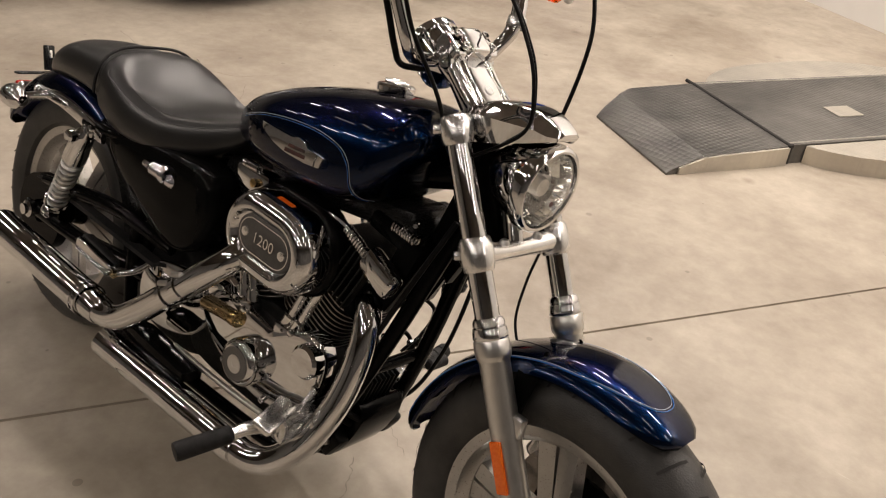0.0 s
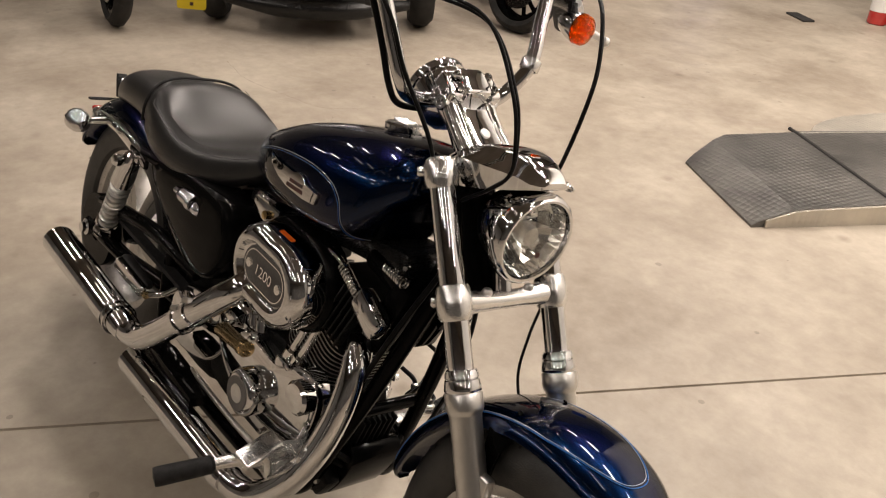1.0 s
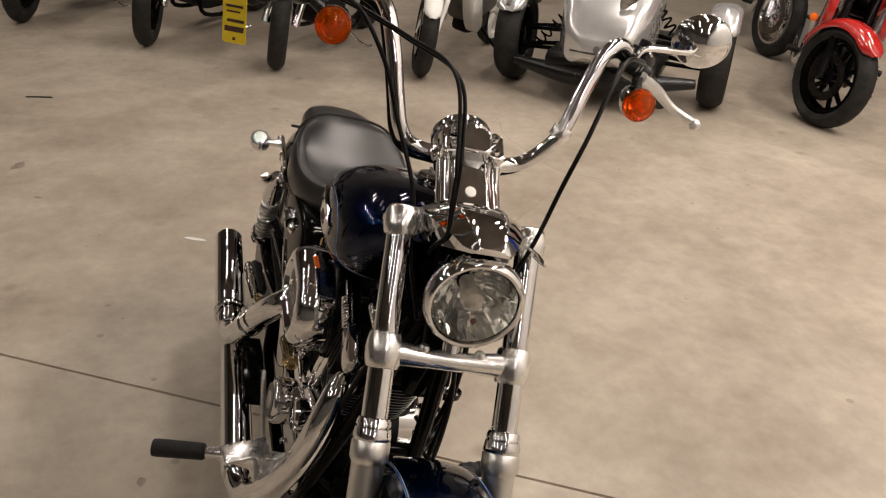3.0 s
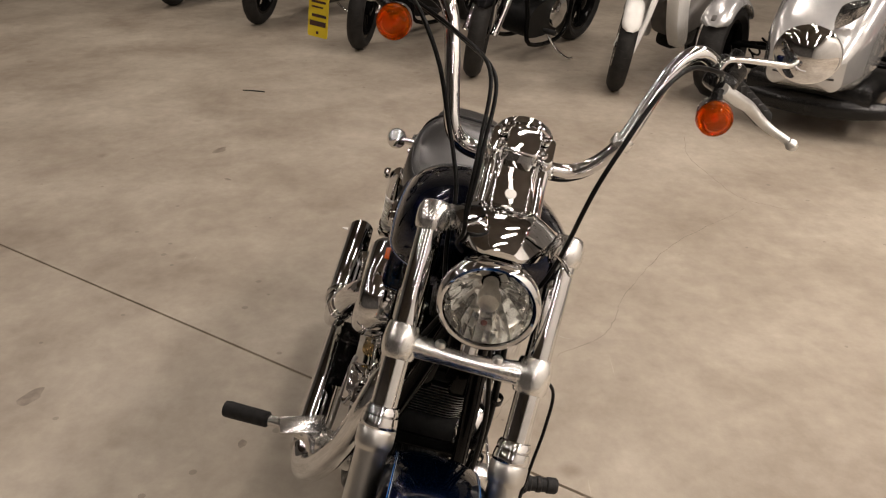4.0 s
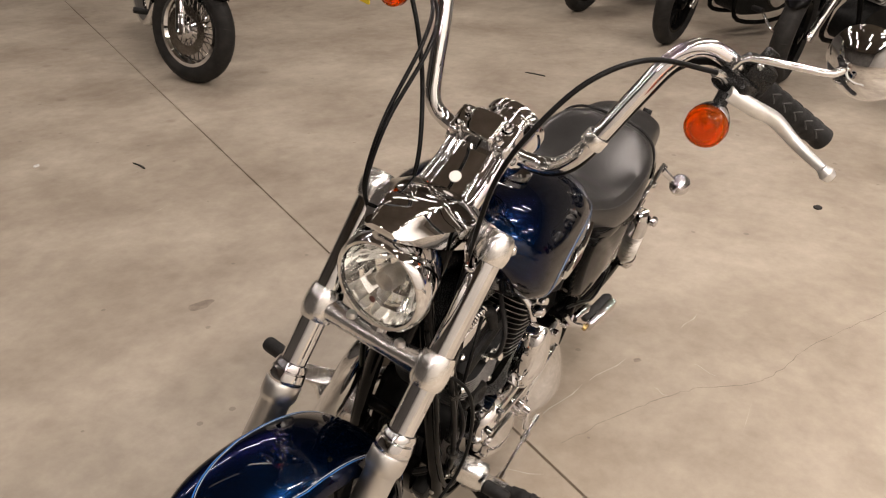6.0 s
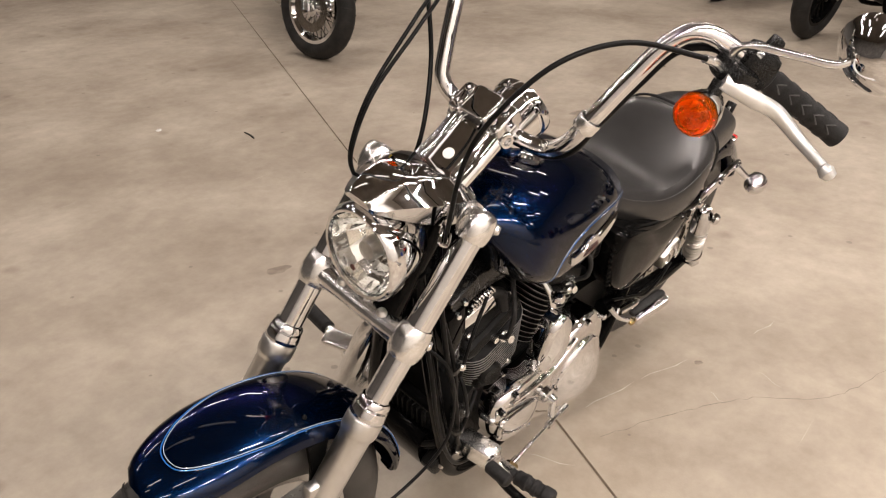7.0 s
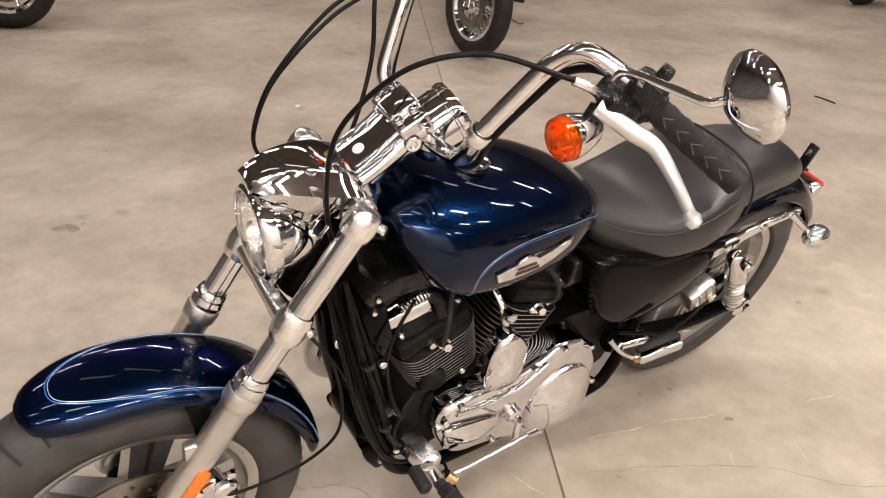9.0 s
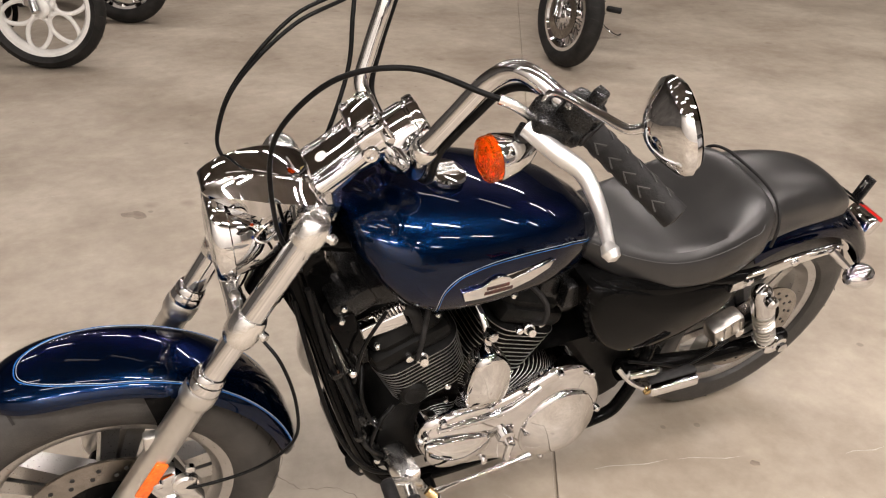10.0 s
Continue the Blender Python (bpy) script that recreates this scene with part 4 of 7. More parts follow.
# price tag on the right bar
tag = part("price_tag", slab(rounded(0.042, 0.080, 0.004), (0.945, -0.402, 1.120), (0.35, 0.93, 0.1), (0.02, -0.12, 0.99), 0.0015), YELLOW, BIKE, "yellow price tag hanging from the handlebar", STEER)
tr, tu = Vector((0.35, 0.93, 0.1)).normalized(), Vector((0.02, -0.12, 0.99)).normalized()
tn = tr.cross(tu)
for k, (a, b, w, h) in enumerate(((0.0, 0.022, 0.030, 0.004), (-0.002, 0.013, 0.024, 0.003), (0.002, -0.002, 0.030, 0.005), (0, -0.016, 0.034, 0.009), (0, -0.032, 0.005, 0.005))):
    c = Vector((0.945, -0.402, 1.120)) + tr * a + tu * b + tn * 0.0018
    sub("printed_bar", slab([(-w / 2, -h / 2), (w / 2, -h / 2), (w / 2, h / 2), (-w / 2, h / 2)], c, tr, tu, 0.0004), INK, tag)
sub("string", tube([Vector((0.945, -0.402, 1.120)) + tu * 0.038, (0.945, -0.395, 1.172)], 0.001, 6), INK, tag)

# fuel tank
TANK = [(0.668, 0.0293, 0.772, 0.79), (0.695, 0.0732, 0.752, 0.815), (0.745, 0.1149, 0.733, 0.846), (0.82, 0.1432, 0.722, 0.877), (0.905, 0.1578, 0.717, 0.902), (0.985, 0.1641, 0.717, 0.919),
        (1.055, 0.1641, 0.727, 0.929), (1.108, 0.1557, 0.758, 0.93), (1.148, 0.1327, 0.808, 0.924), (1.176, 0.092, 0.85, 0.91), (1.186, 0.047, 0.87, 0.896)]


def tank_section(x):
    """Half width, bottom and top at x, smoothly between the stations."""
    k = max(i for i in range(len(TANK) - 1) if TANK[i][0] <= x + 1e-9)
    a, b, c, d = (TANK[min(max(k + j, 0), len(TANK) - 1)] for j in (-1, 0, 1, 2))
    t = (x - b[0]) / (c[0] - b[0])
    return [0.5 * (2 * b[i] + (c[i] - a[i]) * t + (2 * a[i] - 5 * b[i] + 4 * c[i] - d[i]) * t * t + (3 * b[i] - a[i] - 3 * c[i] + d[i]) * t ** 3) for i in (1, 2, 3)]


def tank_point(x, angle):
    w, z0, z1 = tank_section(x)
    zc = z0 + (z1 - z0) * 0.40
    c, s = math.cos(angle), math.sin(angle)
    e = 0.80 if s > 0 else 0.62
    y = w * math.copysign(abs(c) ** 0.80, c)
    z = zc + ((z1 - zc) if s > 0 else (zc - z0)) * math.copysign(abs(s) ** e, s)
    return Vector((x, y, z))


def tank_side(x, z, s, lift=0.0008):
    """The point of the tank's side at x and height z."""
    w, z0, z1 = tank_section(x)
    zc = z0 + (z1 - z0) * 0.40
    f = (z - zc) / ((z1 - zc) if z > zc else (zc - z0))
    e = 0.80 if f > 0 else 0.62
    sn = math.copysign(min(1.0, abs(f)) ** (1 / e), f)
    y = w * math.sqrt(max(0.0, 1 - sn * sn)) ** 0.80
    return Vector((x, s * (y + lift), z))


xs = []
for a, b in zip(TANK, TANK[1:]):
    xs += [a[0] + (b[0] - a[0]) * k / 4 for k in range(4)]
xs.append(TANK[-1][0])
tk = part("fuel_tank", loft([[tank_point(x, 2 * math.pi * q / 56) for q in range(56)] for x in xs]), BLUE, BIKE, "glossy midnight blue fuel tank with thin blue pinstripes")
for s in (-1, 1):
    for shade, inset, r in ((STRIPE_SILVER, 0.0, 0.00046), (STRIPE_BLUE, 0.0036, 0.00055)):
        line = [(1.056 - inset, 0.745), (1.062 - inset, 0.775), (1.060 - inset, 0.805), (1.048 - inset, 0.828 - inset), (1.020, 0.843 - inset), (0.960, 0.849 - inset), (0.880, 0.842 - inset), (0.800, 0.826 - inset), (0.735, 0.803 - inset)]
        pts = [(p.x, p.y) for p in (Vector((q.x, q.y)) for q in curve_points([(x, z, 0) for x, z in line], 5))]
        sub("pinstripe", tube([tank_side(x + (0.028 if s < 0 else 0.0), z, s) for x, z in pts], r, 6, 1), shade, tk)
    # winged chrome emblem, its lettering left as plain bars
    wing = [(-0.078, 0.008), (-0.030, 0.014), (-0.018, 0.024), (0.004, 0.029), (0.022, 0.024), (0.034, 0.016), (0.144, 0.028), (0.134, 0.014), (0.084, -0.004), (0.040, -0.013), (-0.030, -0.018), (-0.070, -0.016)]
    o = tank_side(0.960 if s > 0 else 0.966, 0.800, s, 0.0025)
    ahead = (tank_side(0.990, 0.805, s) - tank_side(0.870, 0.799, s)).normalized()
    high = (tank_side(0.925, 0.816, s) - tank_side(0.925, 0.784, s)).normalized()
    wing = [(a * 0.84, b * 0.84) for a, b in wing]
    nn = ahead.cross(high) * (-s)

    def wrapped(bm):
        """The flat piece bent onto the tank's skin."""
        bmesh.ops.triangulate(bm, faces=[f for f in bm.faces if len(f.verts) > 4])
        bmesh.ops.subdivide_edges(bm, edges=[e for e in bm.edges if e.calc_length() > 0.02], cuts=2, use_grid_fill=True)
        for v in bm.verts:
            h = (v.co - o).dot(nn)
            v.co.y = tank_side(v.co.x, v.co.z, s, 0.0).y + s * (h + 0.0008)
        return bm

    em = part("tank_emblem", wrapped(slab([(-a, b) for a, b in wing], o, ahead, high, -0.005 * s, 0.002)), CHROME, BIKE, "winged chrome tank emblem")
    for a, b, w, h in ((-0.002, 0.005, 0.044, 0.006), (-0.005, -0.005, 0.055, 0.007)):
        c = o + ahead * a + high * b + nn * 0.0051
        sub("dark_bar", wrapped(slab([(-w / 2, -h / 2), (w / 2, -h / 2), (w / 2, h / 2), (-w / 2, h / 2)], c, ahead, high, -0.0008 * s)), INK, em)
cap = part("fuel_cap", lathe([(-0.008, 0.030), (0.004, 0.030), (0.006, 0.036), (0.015, 0.0365), (0.019, 0.033), (0.021, 0.022), (0.022, 0.0)], (1.002, 0.012, 0.918), (-0.10, 0, 1), 36), CHROME, BIKE, "round chrome fuel cap")
for k in range(3):
    y = 0.012 + (k - 1) * 0.011
    sub("cap_rib", tube([(0.982, y, 0.9405), (1.022, y, 0.9395)], 0.0032, 8), ALU, cap)

# seat
def cushion(stations, dish, n=44, steps=4, power=0.66):
    rows = []
    st = []
    for k in range(len(stations) - 1):
        a, b, c, d = (Vector(stations[min(max(k + j, 0), len(stations) - 1)]) for j in (-1, 0, 1, 2))
        for q in range(steps):
            t = q / steps
            st.append(0.5 * (2 * b + (c - a) * t + (2 * a - 5 * b + 4 * c - d) * t * t + (3 * b - a - 3 * c + d) * t ** 3))
    st.append(Vector(stations[-1]))
    for x, w, z0, z1 in st:
        row = []
        for q in range(n):
            a = 2 * math.pi * q / n
            c, s = math.cos(a), math.sin(a)
            y = w * math.copysign(abs(c) ** power, c)
            zc = z0 + (z1 - z0) * 0.35
            z = zc + ((z1 - zc) * abs(s) ** 0.72 if s > 0 else -(zc - z0) * abs(s) ** 0.5)
            if s > 0:
                z -= dish(x) * max(0.0, 1 - (y / (w * 0.84 + 1e-6)) ** 6)
            row.append(Vector((x, y, z)))
        rows.append(row)
    return loft(rows)


def bell(x, c, w):
    return math.exp(-((x - c) / w) ** 2)


RIDER = ((0.735, 0.030, 0.760, 0.766), (0.722, 0.050, 0.742, 0.773), (0.690, 0.076, 0.700, 0.771), (0.620, 0.108, 0.655, 0.754), (0.540, 0.138, 0.632, 0.742), (0.470, 0.152, 0.624, 0.746), (0.405, 0.157, 0.622, 0.766), (0.352, 0.154, 0.626, 0.786), (0.314, 0.147, 0.636, 0.799), (0.280, 0.138, 0.648, 0.800), (0.266, 0.126, 0.660, 0.790))
st = part("rider_seat", cushion([Vector(q) for q in RIDER], lambda x: 0.024 * bell(x, 0.45, 0.11)), SEAT, BIKE, "black vinyl rider seat with a deep dish")
bm = cushion([Vector(q) for q in ((0.266, 0.112, 0.664, 0.776), (0.256, 0.119, 0.656, 0.788), (0.215, 0.114, 0.660, 0.791), (0.150, 0.107, 0.664, 0.786), (0.090, 0.101, 0.662, 0.776), (0.037, 0.094, 0.658, 0.762), (-0.004, 0.085, 0.652, 0.744), (-0.041, 0.074, 0.646, 0.719), (-0.069, 0.059, 0.642, 0.692), (-0.087, 0.039, 0.643, 0.669), (-0.094, 0.016, 0.647, 0.657))], lambda x: 0.003, power=0.78)
part("passenger_seat", bm, SEAT, BIKE, "black vinyl passenger pad")
piping = []
for q in range(23):
    a = math.pi * q / 22
    c, s = math.cos(a), math.sin(a)
    piping.append((0.262, 0.137 * math.copysign(abs(c) ** 0.64, c), 0.690 + 0.111 * abs(s) ** 0.72))
sub("piping", tube(piping, 0.0035, 8, 2), RUBBER, st, "black piping between the two pads")
for s in (-1, 1):
    stitch = []
    for x, w, z0, z1 in RIDER[2:9]:
        zc = z0 + (z1 - z0) * 0.35
        stitch.append((x, s * (w * 0.935 + 0.0006), zc + (z1 - zc) * 0.545 + 0.0006))
    stitch.append((0.296, s * 0.100, 0.790))
    sub("stitching", tube(stitch, 0.0008, 6, 6), THREAD, st)

# frame
def both(name, bm, mat, label="", parent=BIKE):
    """The same piece left and right."""
    part(name, mirrored(bm), mat, parent, label)
    return part(name, bm, mat, parent, label)


fr = part("frame", tube([(1.215, 0, 0.905), (1.300, 0, 0.735)], 0.034, 20), BLACK, BIKE, "black steel tube frame")
sub("backbone", tube([(1.235, 0, 0.845), (1.10, 0, 0.80), (0.90, 0, 0.735), (0.70, 0, 0.67), (0.50, 0, 0.62)], 0.026, 14), BLACK, fr)
for s in (-1, 1):
    sub("down_tube", tube([(1.262, s * 0.022, 0.800), (1.225, s * 0.045, 0.660), (1.185, s * 0.070, 0.500), (1.140, s * 0.090, 0.350), (1.095, s * 0.100, 0.235), (1.020, s * 0.105, 0.190), (0.900, s * 0.108, 0.180), (0.550, s * 0.110, 0.185), (0.470, s * 0.110, 0.240), (0.450, s * 0.105, 0.420), (0.480, s * 0.090, 0.60)], 0.0155, 14), BLACK, fr)
    sub("seat_rail", tube([(0.66, s * 0.055, 0.690), (0.50, s * 0.105, 0.640), (0.34, s * 0.140, 0.625), (0.26, s * 0.142, 0.620)], 0.014, 12), BLACK, fr)
sub("gusset", slab([(1.290, 0.770), (1.205, 0.815), (1.175, 0.700), (1.235, 0.640)], (0, 0.010, 0), (1, 0, 0), (0, 0, 1), 0.020, 0.003), BLACK, fr)
for z, w in ((0.43, 0.15), (0.25, 0.19)):
    sub("cross_tube", tube([(1.155 - (0.43 - z) * 0.3, -w / 2, z), (1.155 - (0.43 - z) * 0.3, w / 2, z)], 0.013, 12), BLACK, fr)
reg = part("voltage_regulator", block((1.115, 0, 0.345), (0.030, 0.090, 0.110), 0.005, Euler((0, radians(15), 0)).to_matrix()), WRINKLE, BIKE, "finned black voltage regulator")
for k in range(7):
    sub("fin", block((1.134, -0.039 + k * 0.013, 0.350), (0.018, 0.004, 0.100), 0.001, Euler((0, radians(15), 0)).to_matrix()), WRINKLE, reg)
part("oil_filter", lathe([(0, 0.0), (0, 0.034), (0.008, 0.038), (0.085, 0.038), (0.095, 0.034), (0.098, 0.0)], (1.050, 0.0, 0.300), (0.92, 0, -0.35), 28), BLACK, BIKE, "black oil filter")
skid = part("front_skid_plate", slab(smooth_outline([(0.96, 0.178), (1.10, 0.200), (1.165, 0.31), (1.138, 0.345), (1.06, 0.25), (0.96, 0.215)], 4), (0, 0.058, 0), (1, 0, 0), (0, 0, 1), 0.116, 0.004), BLACK, BIKE)
for s in (-1, 1):
    for k in range(6):
        sub("rib", tube([(1.075 + k * 0.016, s * 0.056, 0.215 + k * 0.021), (1.070 + k * 0.014, s * 0.080, 0.235 + k * 0.020), (1.050 + k * 0.012, s * 0.084, 0.262 + k * 0.016)], 0.0065, 8, 4), WRINKLE, skid)
    sub("mount_lug", block((1.120, s * 0.078, 0.262), (0.050, 0.034, 0.060), 0.010, Euler((0, radians(32), 0)).to_matrix()), WRINKLE, skid)
    sub("mount_bolt", lathe([(0, 0.008), (0.008, 0.008), (0.010, 0.004)], (1.124, s * 0.094, 0.266), (0, s, 0), 10), STEEL, skid)

# engine
part("engine", slab(smooth_outline([(0.66, 0.28), (0.70, 0.23), (0.88, 0.215), (1.03, 0.225), (1.085, 0.30), (1.07, 0.40), (1.00, 0.445), (0.90, 0.455), (0.80, 0.445), (0.70, 0.42), (0.64, 0.36)]), (0, 0.075, 0), (1, 0, 0), (0, 0, 1), 0.165, 0.010), WRINKLE, BIKE, "black v-twin engine with silver-edged cooling fins")
part("gearbox_housing", slab(smooth_outline([(0.46, 0.23), (0.70, 0.22), (0.72, 0.40), (0.66, 0.46), (0.50, 0.42)]), (0, 0.07, 0), (1, 0, 0), (0, 0, 1), 0.15, 0.010), WRINKLE, BIKE)

EDGE = varied("machined_fin_edge", (0.50, 0.49, 0.47), (0.66, 0.65, 0.62), (0.34, 0.48), 1.0, 80)


def fin_mesh(w, d, name, mat, lift, thick):
    """A cooling fin: a rounded plate; or, thinner and wider, its bright machined rim."""
    bm = bmesh.new()
    outline = rounded(w, d, 0.045, 6)
    if name == "fin":
        loft([[Vector((a * f, b * f, z)) for a, b in outline] for z, f in ((-thick / 2, 0.985), (-thick * 0.3, 1.0), (thick * 0.3, 1.0), (thick / 2, 0.985))], bm)
    else:
        loft([[Vector((a, b, -thick / 2)) for a, b in outline], [Vector((a, b, thick / 2)) for a, b in outline]], bm)
    return as_mesh(bm, name, mat)


def cylinder(s, foot, name):
    """One finned cylinder with its head and rocker box; s: +1 leans ahead, -1 back."""
    axis = Vector((0.383 * s, 0, 0.924))
    turn = Matrix.Translation(foot) @ Euler((0, radians(22.5 * s), 0)).to_matrix().to_4x4()
    body = part("cylinder", block((0, 0, 0.080), (0.125, 0.135, 0.16), 0.03), WRINKLE, BIKE, "black finned engine cylinder", turn)
    for k in range(12):
        w = 0.160 + 0.0016 * k
        d = 0.180 + 0.0012 * k
        z = 0.012 + k * 0.0116
        fin = fin_mesh(w, d, "fin", WRINKLE, 0, 0.0048)
        part("fin", fin, WRINKLE, body, m=Matrix.Translation((0, 0, z)))
        edge = fin_mesh(w + 0.0008, d + 0.0008, "fin_edge", EDGE, 0, 0.0011)
        part("fin_edge", edge, EDGE, body, m=Matrix.Translation((0, 0, z + 0.0015)))
    head = part("cylinder_head", block((0.004 * s, 0, 0.166), (0.164, 0.172, 0.044), 0.018), WRINKLE, BIKE, "black cylinder head", turn)
    rock = part("rocker_box", loft([rounded_ring((0, 0, z), (1, 0, 0), (0, 1, 0), w, d, 0.03, 4) for z, w, d in ((0.184, 0.150, 0.146), (0.198, 0.150, 0.146), (0.203, 0.142, 0.138), (0.214, 0.130, 0.126), (0.220, 0.10, 0.10))]), WRINKLE, BIKE, "black rocker box", turn)
    for x in (-0.062, 0.062):
        for y in (-0.064, 0.064):
            part("bolt", lathe([(0, 0.007), (0.008, 0.007), (0.010, 0.004)], (x, y, 0.200), (0, 0, 1), 10), ALU, rock)
    for y in (0.086, -0.086):
        part("head_bolt", lathe([(0, 0.008), (0.012, 0.008), (0.014, 0.004)], (0.02 * s, y, 0.164), (0, 1 if y > 0 else -1, 0.1), 10), ALU, head)
    return body


cylinder(1, (0.975, 0, 0.435), "front")
cylinder(-1, (0.855, 0, 0.435), "rear")
# spark plugs with chrome covers on the left
plug = part("plug_cover", loft([rounded_ring(Vector((1.146, 0.046, 0.630)).lerp(Vector((1.062, 0.056, 0.662)), f), (0, 0.96, 0.28), (0.35, -0.26, 0.90), w, h, 0.006, 3) for f, w, h in ((0, 0.020, 0.018), (0.06, 0.034, 0.026), (0.55, 0.036, 0.030), (0.96, 0.036, 0.030), (1, 0.030, 0.024))]), CHROME, BIKE, "chrome plug cover")
sub("ribs", spring((1.120, 0.056, 0.668), (1.066, 0.060, 0.690), 0.0085, 9, 0.0026), CHROME, plug)
sub("lower_tip", tube([(1.168, 0.040, 0.612), (1.158, 0.043, 0.622), (1.146, 0.046, 0.630)], [0.006, 0.010, 0.012], 12), CHROME, plug)
sub("rubber_cap", tube([(1.060, 0.060, 0.676), (1.048, 0.072, 0.672), (1.042, 0.084, 0.640)], [0.010, 0.012, 0.009], 12), RUBBER, plug)
part("spark_plug_lead", tube([(1.045, 0.095, 0.580), (1.050, 0.112, 0.600), (1.045, 0.108, 0.650), (1.02, 0.07, 0.70)], 0.005, 10), RUBBER, BIKE, "black plug lead")
part("spark_plug_lead", tube([(0.800, 0.105, 0.600), (0.795, 0.125, 0.625), (0.80, 0.115, 0.670), (0.84, 0.07, 0.71)], 0.005, 10), RUBBER, BIKE, "black plug lead")
for x, z in ((1.030, 0.572), (0.800, 0.572)):
    part("spark_plug", lathe([(0, 0.012), (0.012, 0.012), (0.014, 0.008), (0.030, 0.008), (0.030, 0)], (x, 0.088, z), (0.2, 0.9, 0.35), 12), ALU, BIKE)

# horn with its chrome cover, left, between the cylinders
horn = part("horn_cover", slab([(-a, b) for a, b in smooth_outline([(0.912, 0.602), (0.944, 0.592), (0.958, 0.550), (0.958, 0.500), (0.942, 0.455), (0.905, 0.445), (0.872, 0.450), (0.862, 0.500), (0.872, 0.562)])], (0, 0.122, 0), (-1, 0, 0), (0, 0, 1), 0.042, 0.016, segments=3, dome=0.014), CHROME, BIKE, "chrome pear-shaped horn cover")
sub("bracket", tube([(0.912, 0.130, 0.585), (0.914, 0.105, 0.630), (0.92, 0.06, 0.660)], 0.008, 10), CHROME, horn)
sub("acorn_nut", lathe([(0, 0.013), (0.010, 0.013), (0.018, 0.009), (0.022, 0.0)], (0.912, 0.120, 0.625), (0, 1, 0.3), 14), CHROME, horn)

# primary cover, left
PRIM = [(1.030, 0.372), (1.022, 0.325), (0.990, 0.272), (0.925, 0.232), (0.850, 0.214), (0.780, 0.186), (0.710, 0.158), (0.640, 0.160), (0.588, 0.205), (0.572, 0.280), (0.588, 0.360), (0.630, 0.428), (0.680, 0.466), (0.735, 0.472), (0.790, 0.446), (0.860, 0.424), (0.950, 0.426), (1.008, 0.412)]
prim = part("primary_cover", slab([(-a, b) for a, b in smooth_outline(PRIM, 3)], (0, 0.080, 0), (-1, 0, 0), (0, 0, 1), 0.062, 0.022, segments=4, dome=0.004), CHROME, BIKE, "chrome primary drive cover")
sub("clutch_dome", slab([(-a, b) for a, b in smooth_outline([(0.690, 0.396), (0.632, 0.368), (0.598, 0.310), (0.592, 0.248), (0.630, 0.192), (0.695, 0.176), (0.755, 0.208), (0.784, 0.270), (0.778, 0.340), (0.742, 0.384)])], (0, 0.138, 0), (-1, 0, 0), (0, 0, 1), 0.018, 0.014, segments=4, dome=0.038), CHROME, prim)
sub("inspection_cover", slab([(-a, b) for a, b in smooth_outline([(1.008, 0.360), (1.014, 0.330), (0.996, 0.284), (0.945, 0.258), (0.885, 0.264), (0.860, 0.298), (0.876, 0.332), (0.935, 0.350)])], (0, 0.140, 0), (-1, 0, 0), (0, 0, 1), 0.014, 0.010, segments=4, dome=0.014), CHROME, prim)
sub("rib", tube([(0.995, 0.143, 0.396), (0.900, 0.146, 0.392), (0.830, 0.147, 0.402), (0.770, 0.146, 0.442)], 0.007, 10, 6), CHROME, prim)
for a, b in ((1.020, 0.385), (1.002, 0.300), (0.860, 0.228), (0.700, 0.166), (0.582, 0.290), (0.640, 0.432), (0.725, 0.462), (0.800, 0.436), (0.880, 0.418), (0.985, 0.413)):
    sub("cover_bolt", lathe([(0, 0.008), (0.010, 0.008), (0.013, 0.005), (0.013, 0)], (a, 0.138, b), (0, 1, 0), 12), CHROME, prim)
sub("shift_shaft", lathe([(0, 0.020), (0.012, 0.020), (0.016, 0.013), (0.030, 0.011), (0.030, 0)], (0.822, 0.142, 0.300), (0, 1, 0), 18), CHROME, prim)
part("oil_pump_cover", block((1.030, 0.072, 0.452), (0.055, 0.040, 0.045), 0.012, Euler((0, radians(20), 0)).to_matrix()), WRINKLE, BIKE, "finned black lifter cover")


# shift linkage and left forward control
sh = part("shift_linkage", tube([(1.015, 0.195, 0.262), (0.780, 0.186, 0.262)], 0.0045, 10), CHROME, BIKE, "chrome shift rod with ball joints")
for a, b in (((0.776, 0.186, 0.262), (0.806, 0.187, 0.262)), ((0.840, 0.189, 0.262), (0.862, 0.189, 0.262)), ((0.985, 0.194, 0.262), (1.015, 0.195, 0.262))):
    sub("ball_joint", tube([a, b], 0.008, 12), CHROME, sh)
sub("inner_arm", tube([(0.832, 0.180, 0.264), (0.828, 0.174, 0.282), (0.822, 0.168, 0.300)], 0.008, 10), CHROME, sh)
lf = part("left_forward_control", block((1.060, 0.135, 0.300), (0.050, 0.090, 0.045), 0.012, Euler((0, 0, radians(8))).to_matrix()), ALU, BIKE, "polished forward foot control with a black peg")
sub("shift_lever", tube([(1.035, 0.180, 0.285), (1.075, 0.188, 0.325), (1.115, 0.192, 0.350)], 0.009, 12), ALU, lf)
sub("shift_peg", lathe([(0, 0.010), (0.004, 0.014), (0.050, 0.014), (0.054, 0.010), (0.055, 0)], (1.118, 0.190, 0.352), (0.1, 0.99, 0.1), 18), RUBBER, lf, "black rubber shift peg")
sub("adjuster", tube([(1.020, 0.190, 0.268), (1.008, 0.205, 0.258)], 0.011, 12), BRASS, lf)
